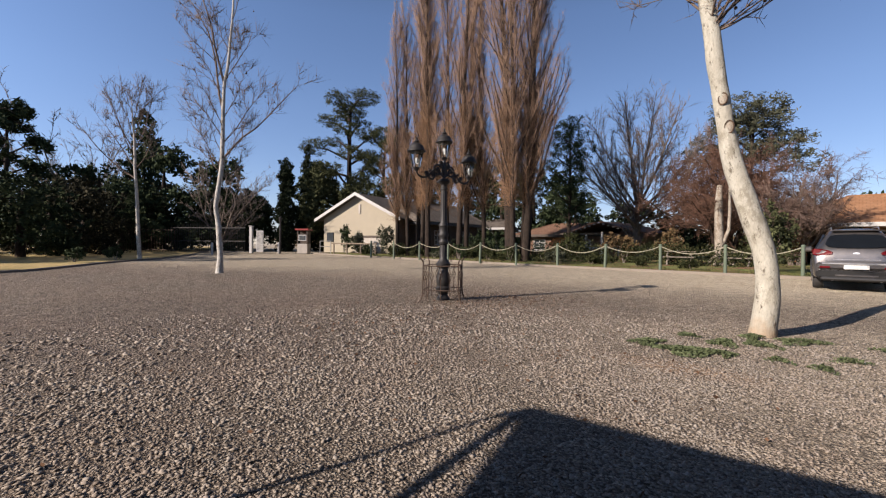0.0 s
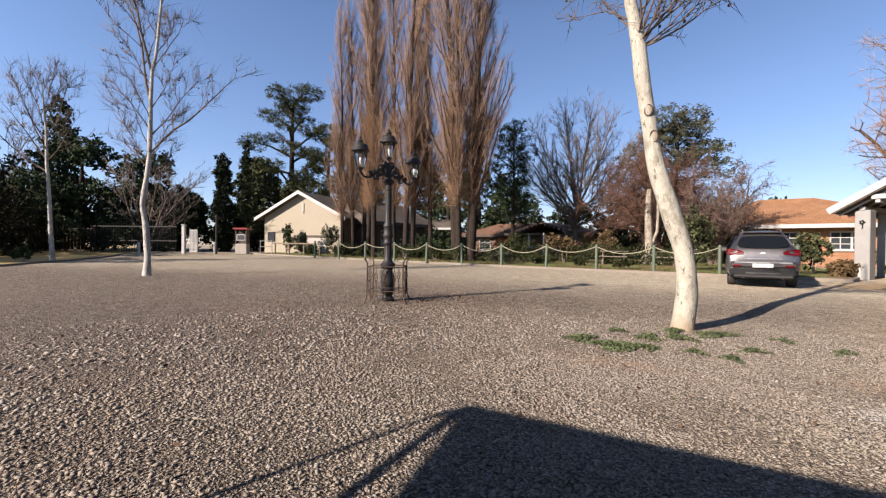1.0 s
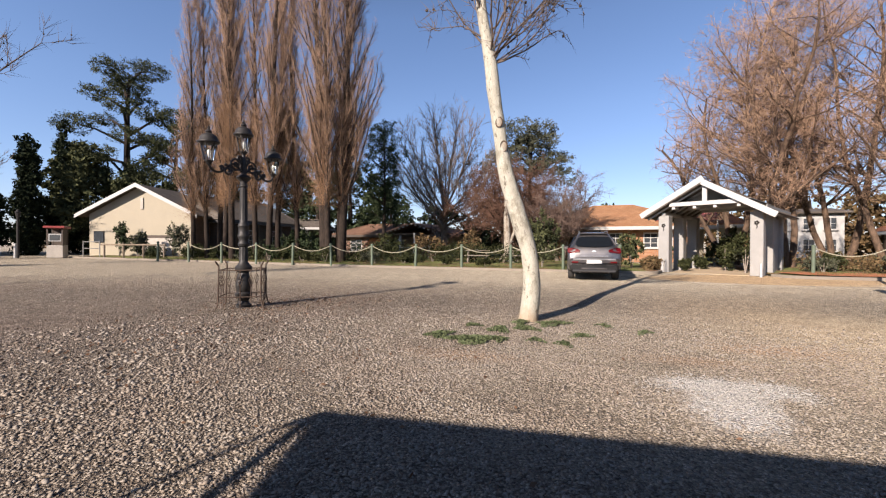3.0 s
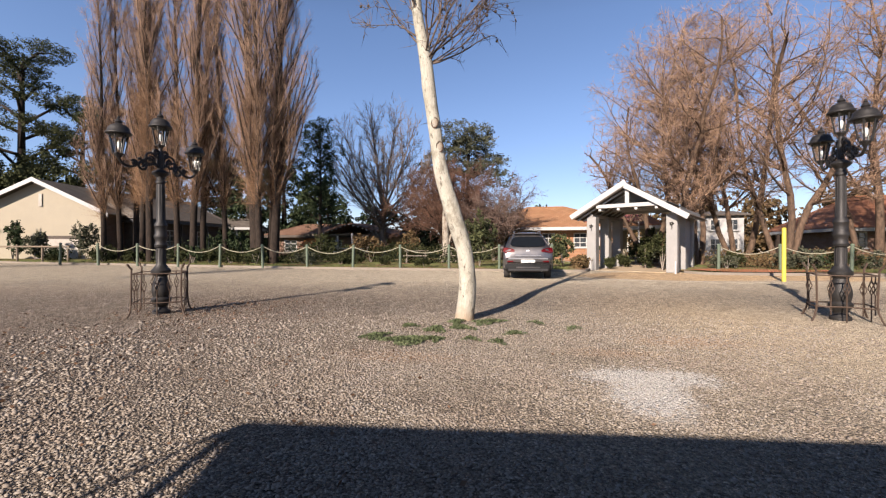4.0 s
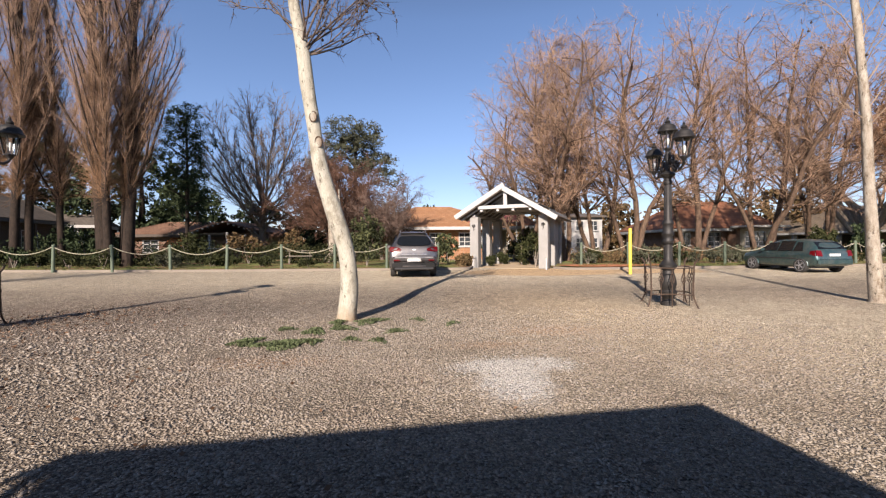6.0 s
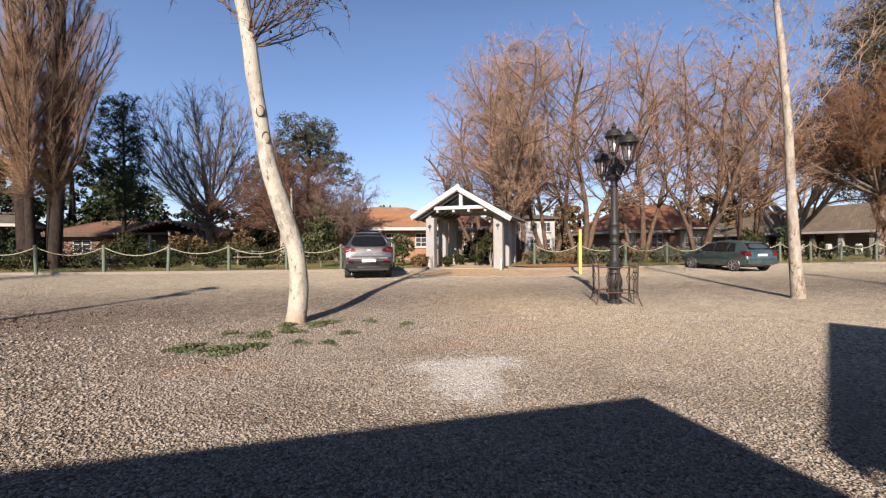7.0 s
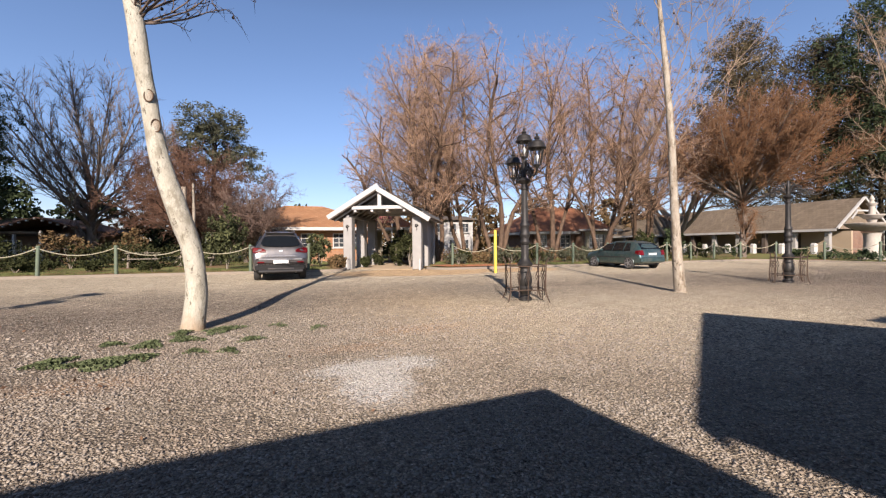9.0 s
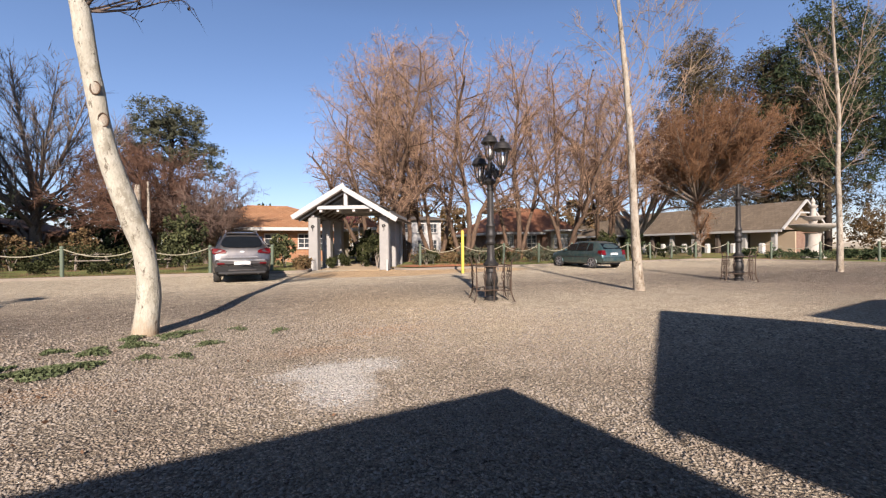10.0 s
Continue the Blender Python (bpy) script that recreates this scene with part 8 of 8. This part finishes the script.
def stones(seed, share, near, far, turn, label, fade=0.0, material=None, patch=None):
    """Broken stones over a sector of the yard round the standpoint: coarse towards the drive, finer towards the pavilion."""
    rng = np.random.default_rng(seed)
    n = int(share * 2600 * 0.5 * (far * far - near * near) * radians(turn[1] - turn[0]))
    d = np.sqrt(rng.uniform(near * near, far * far, n))
    a = np.radians(rng.uniform(*turn, n))
    x, y = 1.8 + d * np.cos(a), 0.35 + d * np.sin(a)
    if patch:
        x, y = patch[0] + rng.normal(size=n) * patch[2], patch[1] + rng.normal(size=n) * patch[3]
    left = np.clip((0.6 - x) / 4.5, 0, 1)
    size = 0.0098 + left * (0.0062 + 0.004 * np.clip((d - 3.5) / 2.5, 0, 1)) + 0.0034 * np.clip((d - 4.2) / 2.5, 0, 1)
    # stones lie in drifts, with the packed ground bare between them
    drift = np.sin(x * 2.3 + 1.7 * np.sin(y * 1.9)) + np.sin(y * 3.1 + 1.3 * np.sin(x * 2.7 + 1)) + rng.normal(size=n) * 1.0
    pale = ((x - 2.98) / 0.74) ** 2 + ((y - 4.62) / 0.36) ** 2 + 0.35 * np.sin(x * 9 + y * 5) + rng.normal(size=n) * 0.35 < 0.8
    pale |= ((x - 2.85) / 0.36) ** 2 + ((y - 4.15) / 0.6) ** 2 + rng.normal(size=n) * 0.35 < 0.7
    keep = (rng.uniform(0, 1, n) > fade * (d - near) / (far - near)) & (rng.uniform(0, 1, n) < (0.0098 / size) ** 2) & (drift > -1.2)
    keep &= pale if patch else ~pale
    x, y, size = x[keep], y[keep], size[keep]
    n = len(x)
    s = np.clip(np.exp(rng.normal(size=(n, 1)) * 0.34), 0.4, 1.8) * size[:, None]
    base = np.array([[1, 0, 0], [0.25, 0.9, 0.1], [-0.9, 0.3, 0], [-0.2, -1, 0.05], [0.1, 0.05, 0.75], [0, 0, -0.6]], float)
    ang = rng.uniform(0, 6.28, n)
    ca, sa = np.cos(ang)[:, None], np.sin(ang)[:, None]
    tip = rng.normal(size=(n, 1)) * 0.3
    q = base[None] * rng.uniform(0.6, 1.35, (n, 6, 3)) * np.array([1.3, 0.85, 0.62])
    q[:, :, 2] += q[:, :, 0] * tip
    turned = np.stack([q[:, :, 0] * ca - q[:, :, 1] * sa, q[:, :, 0] * sa + q[:, :, 1] * ca, q[:, :, 2]], axis=2)
    verts = np.stack([x, y, s[:, 0] * 0.22], axis=1)[:, None, :] + turned * s[:, None, :]
    tri = np.array([[0, 1, 4], [1, 2, 4], [2, 3, 4], [3, 0, 4], [1, 0, 5], [2, 1, 5], [3, 2, 5], [0, 3, 5]])
    faces = (np.arange(n) * 6)[:, None, None] + tri[None]
    return tagged(new("loose_gravel", fast_mesh("loose_gravel", verts.reshape(-1, 3), faces.reshape(-1, 3), material or PEBBLE)), label, "gravel", kind="stuff")


stones(600, 0.86, 1.2, 4.6, (0, 182), "grey brown broken stones on the yard")
stones(601, 0.66, 4.6, 8.6, (0, 178), "grey brown broken stones on the yard", 0.7)
stones(604, 0.045, 1.2, 4.6, (0, 182), "pale crushed stone spilt on the yard", 0.0, PALE_STONE, (2.95, 4.45, 0.42, 0.34))


# ---------------------------------------------------------------- dead tree and bench on the lawn
dead = thing("tree", "dead pale topped trunk on the lawn", "tree", pose(-2.5, 27.5, 0.25), "bare garden trees")
part("trunk", Shape().tube(smooth_line([(0, 0, -0.1), (0.02, 0, 0.6), (-0.03, 0, 1.8), (-0.06, 0, 3.2), (-0.02, 0, 4.3)], 3), [0.34, 0.30, 0.27, 0.25, 0.235, 0.225, 0.22, 0.21, 0.20, 0.19, 0.17, 0.15, 0.12], 9), BARK_PLANE, dead, smooth=60)
part("branch", Shape().tube([(0.05, 0, 0.9), (0.42, 0, 1.9), (0.45, 0, 3.0), (0.42, 0, 4.5)], [0.10, 0.09, 0.08, 0.05], 7), BARK_PLANE, dead, smooth=60)
for k in range(7):
    a = k * 0.9
    part("root", Shape().tube([(0.1 * math.cos(a), 0.1 * math.sin(a), 0.55), (0.42 * math.cos(a), 0.42 * math.sin(a), 0.22), (0.75 * math.cos(a), 0.75 * math.sin(a), -0.05)], [0.14, 0.10, 0.05], 6), BARK_PLANE, dead, smooth=60)
for x, y, r in ((-4.1, 26.0, 10), (-1.4, 26.6, -15)):
    b = thing("picnic_bench", "weathered pale timber picnic bench on the lawn", "bench", pose(x, y, gz(x, y) + 0.07, 0, 0, r), "picnic benches")
    part("tabletop", Shape().box((0, 0, 0.72), (1.5, 0.7, 0.05), bevel=0.01), KERB, b)
    for sy in (-0.65, 0.65):
        part("seat", Shape().box((0, sy, 0.43), (1.5, 0.25, 0.05), bevel=0.01), KERB, b)
    for sx in (-0.55, 0.55):
        for sy in (-1, 1):
            part("leg", Shape().tube([(sx, sy * 0.75, 0.0), (sx, sy * 0.2, 0.70)], 0.045, 5), KERB, b)
        part("crossbar", Shape().box((sx, 0, 0.40), (0.05, 1.4, 0.08)), KERB, b)


# ---------------------------------------------------------------- fallen leaves by the lamp
def litter(seed, spots, n):
    rng = np.random.default_rng(seed)
    p = []
    for x, y, rx, ry, w in spots:
        k = int(n * w)
        q = rng.normal(size=(k, 2)) * np.array([rx, ry])
        p.append(np.stack([x + q[:, 0], y + q[:, 1], np.full(k, 0.02)], axis=1))
    v, f = leaves(np.concatenate(p), 0.02, rng, 0.75)
    return tagged(new("leaf_litter", fast_mesh("leaf_litter", v, f, LEAF_LITTER)), "dry brown fallen leaves on the gravel", "leaves", kind="stuff")


LEAF_LITTER = leafy("dry fallen leaves", [(0.06, 0.035, 0.022), (0.12, 0.07, 0.045), (0.16, 0.10, 0.065)])
litter(700, [(-4.2, 7.9, 0.9, 0.8, 0.3), (-3.2, 9.2, 0.8, 0.6, 0.15), (-4.0, 6.2, 1.8, 1.5, 0.3), (-2.5, 4.0, 2.0, 1.3, 0.25)], 1500)
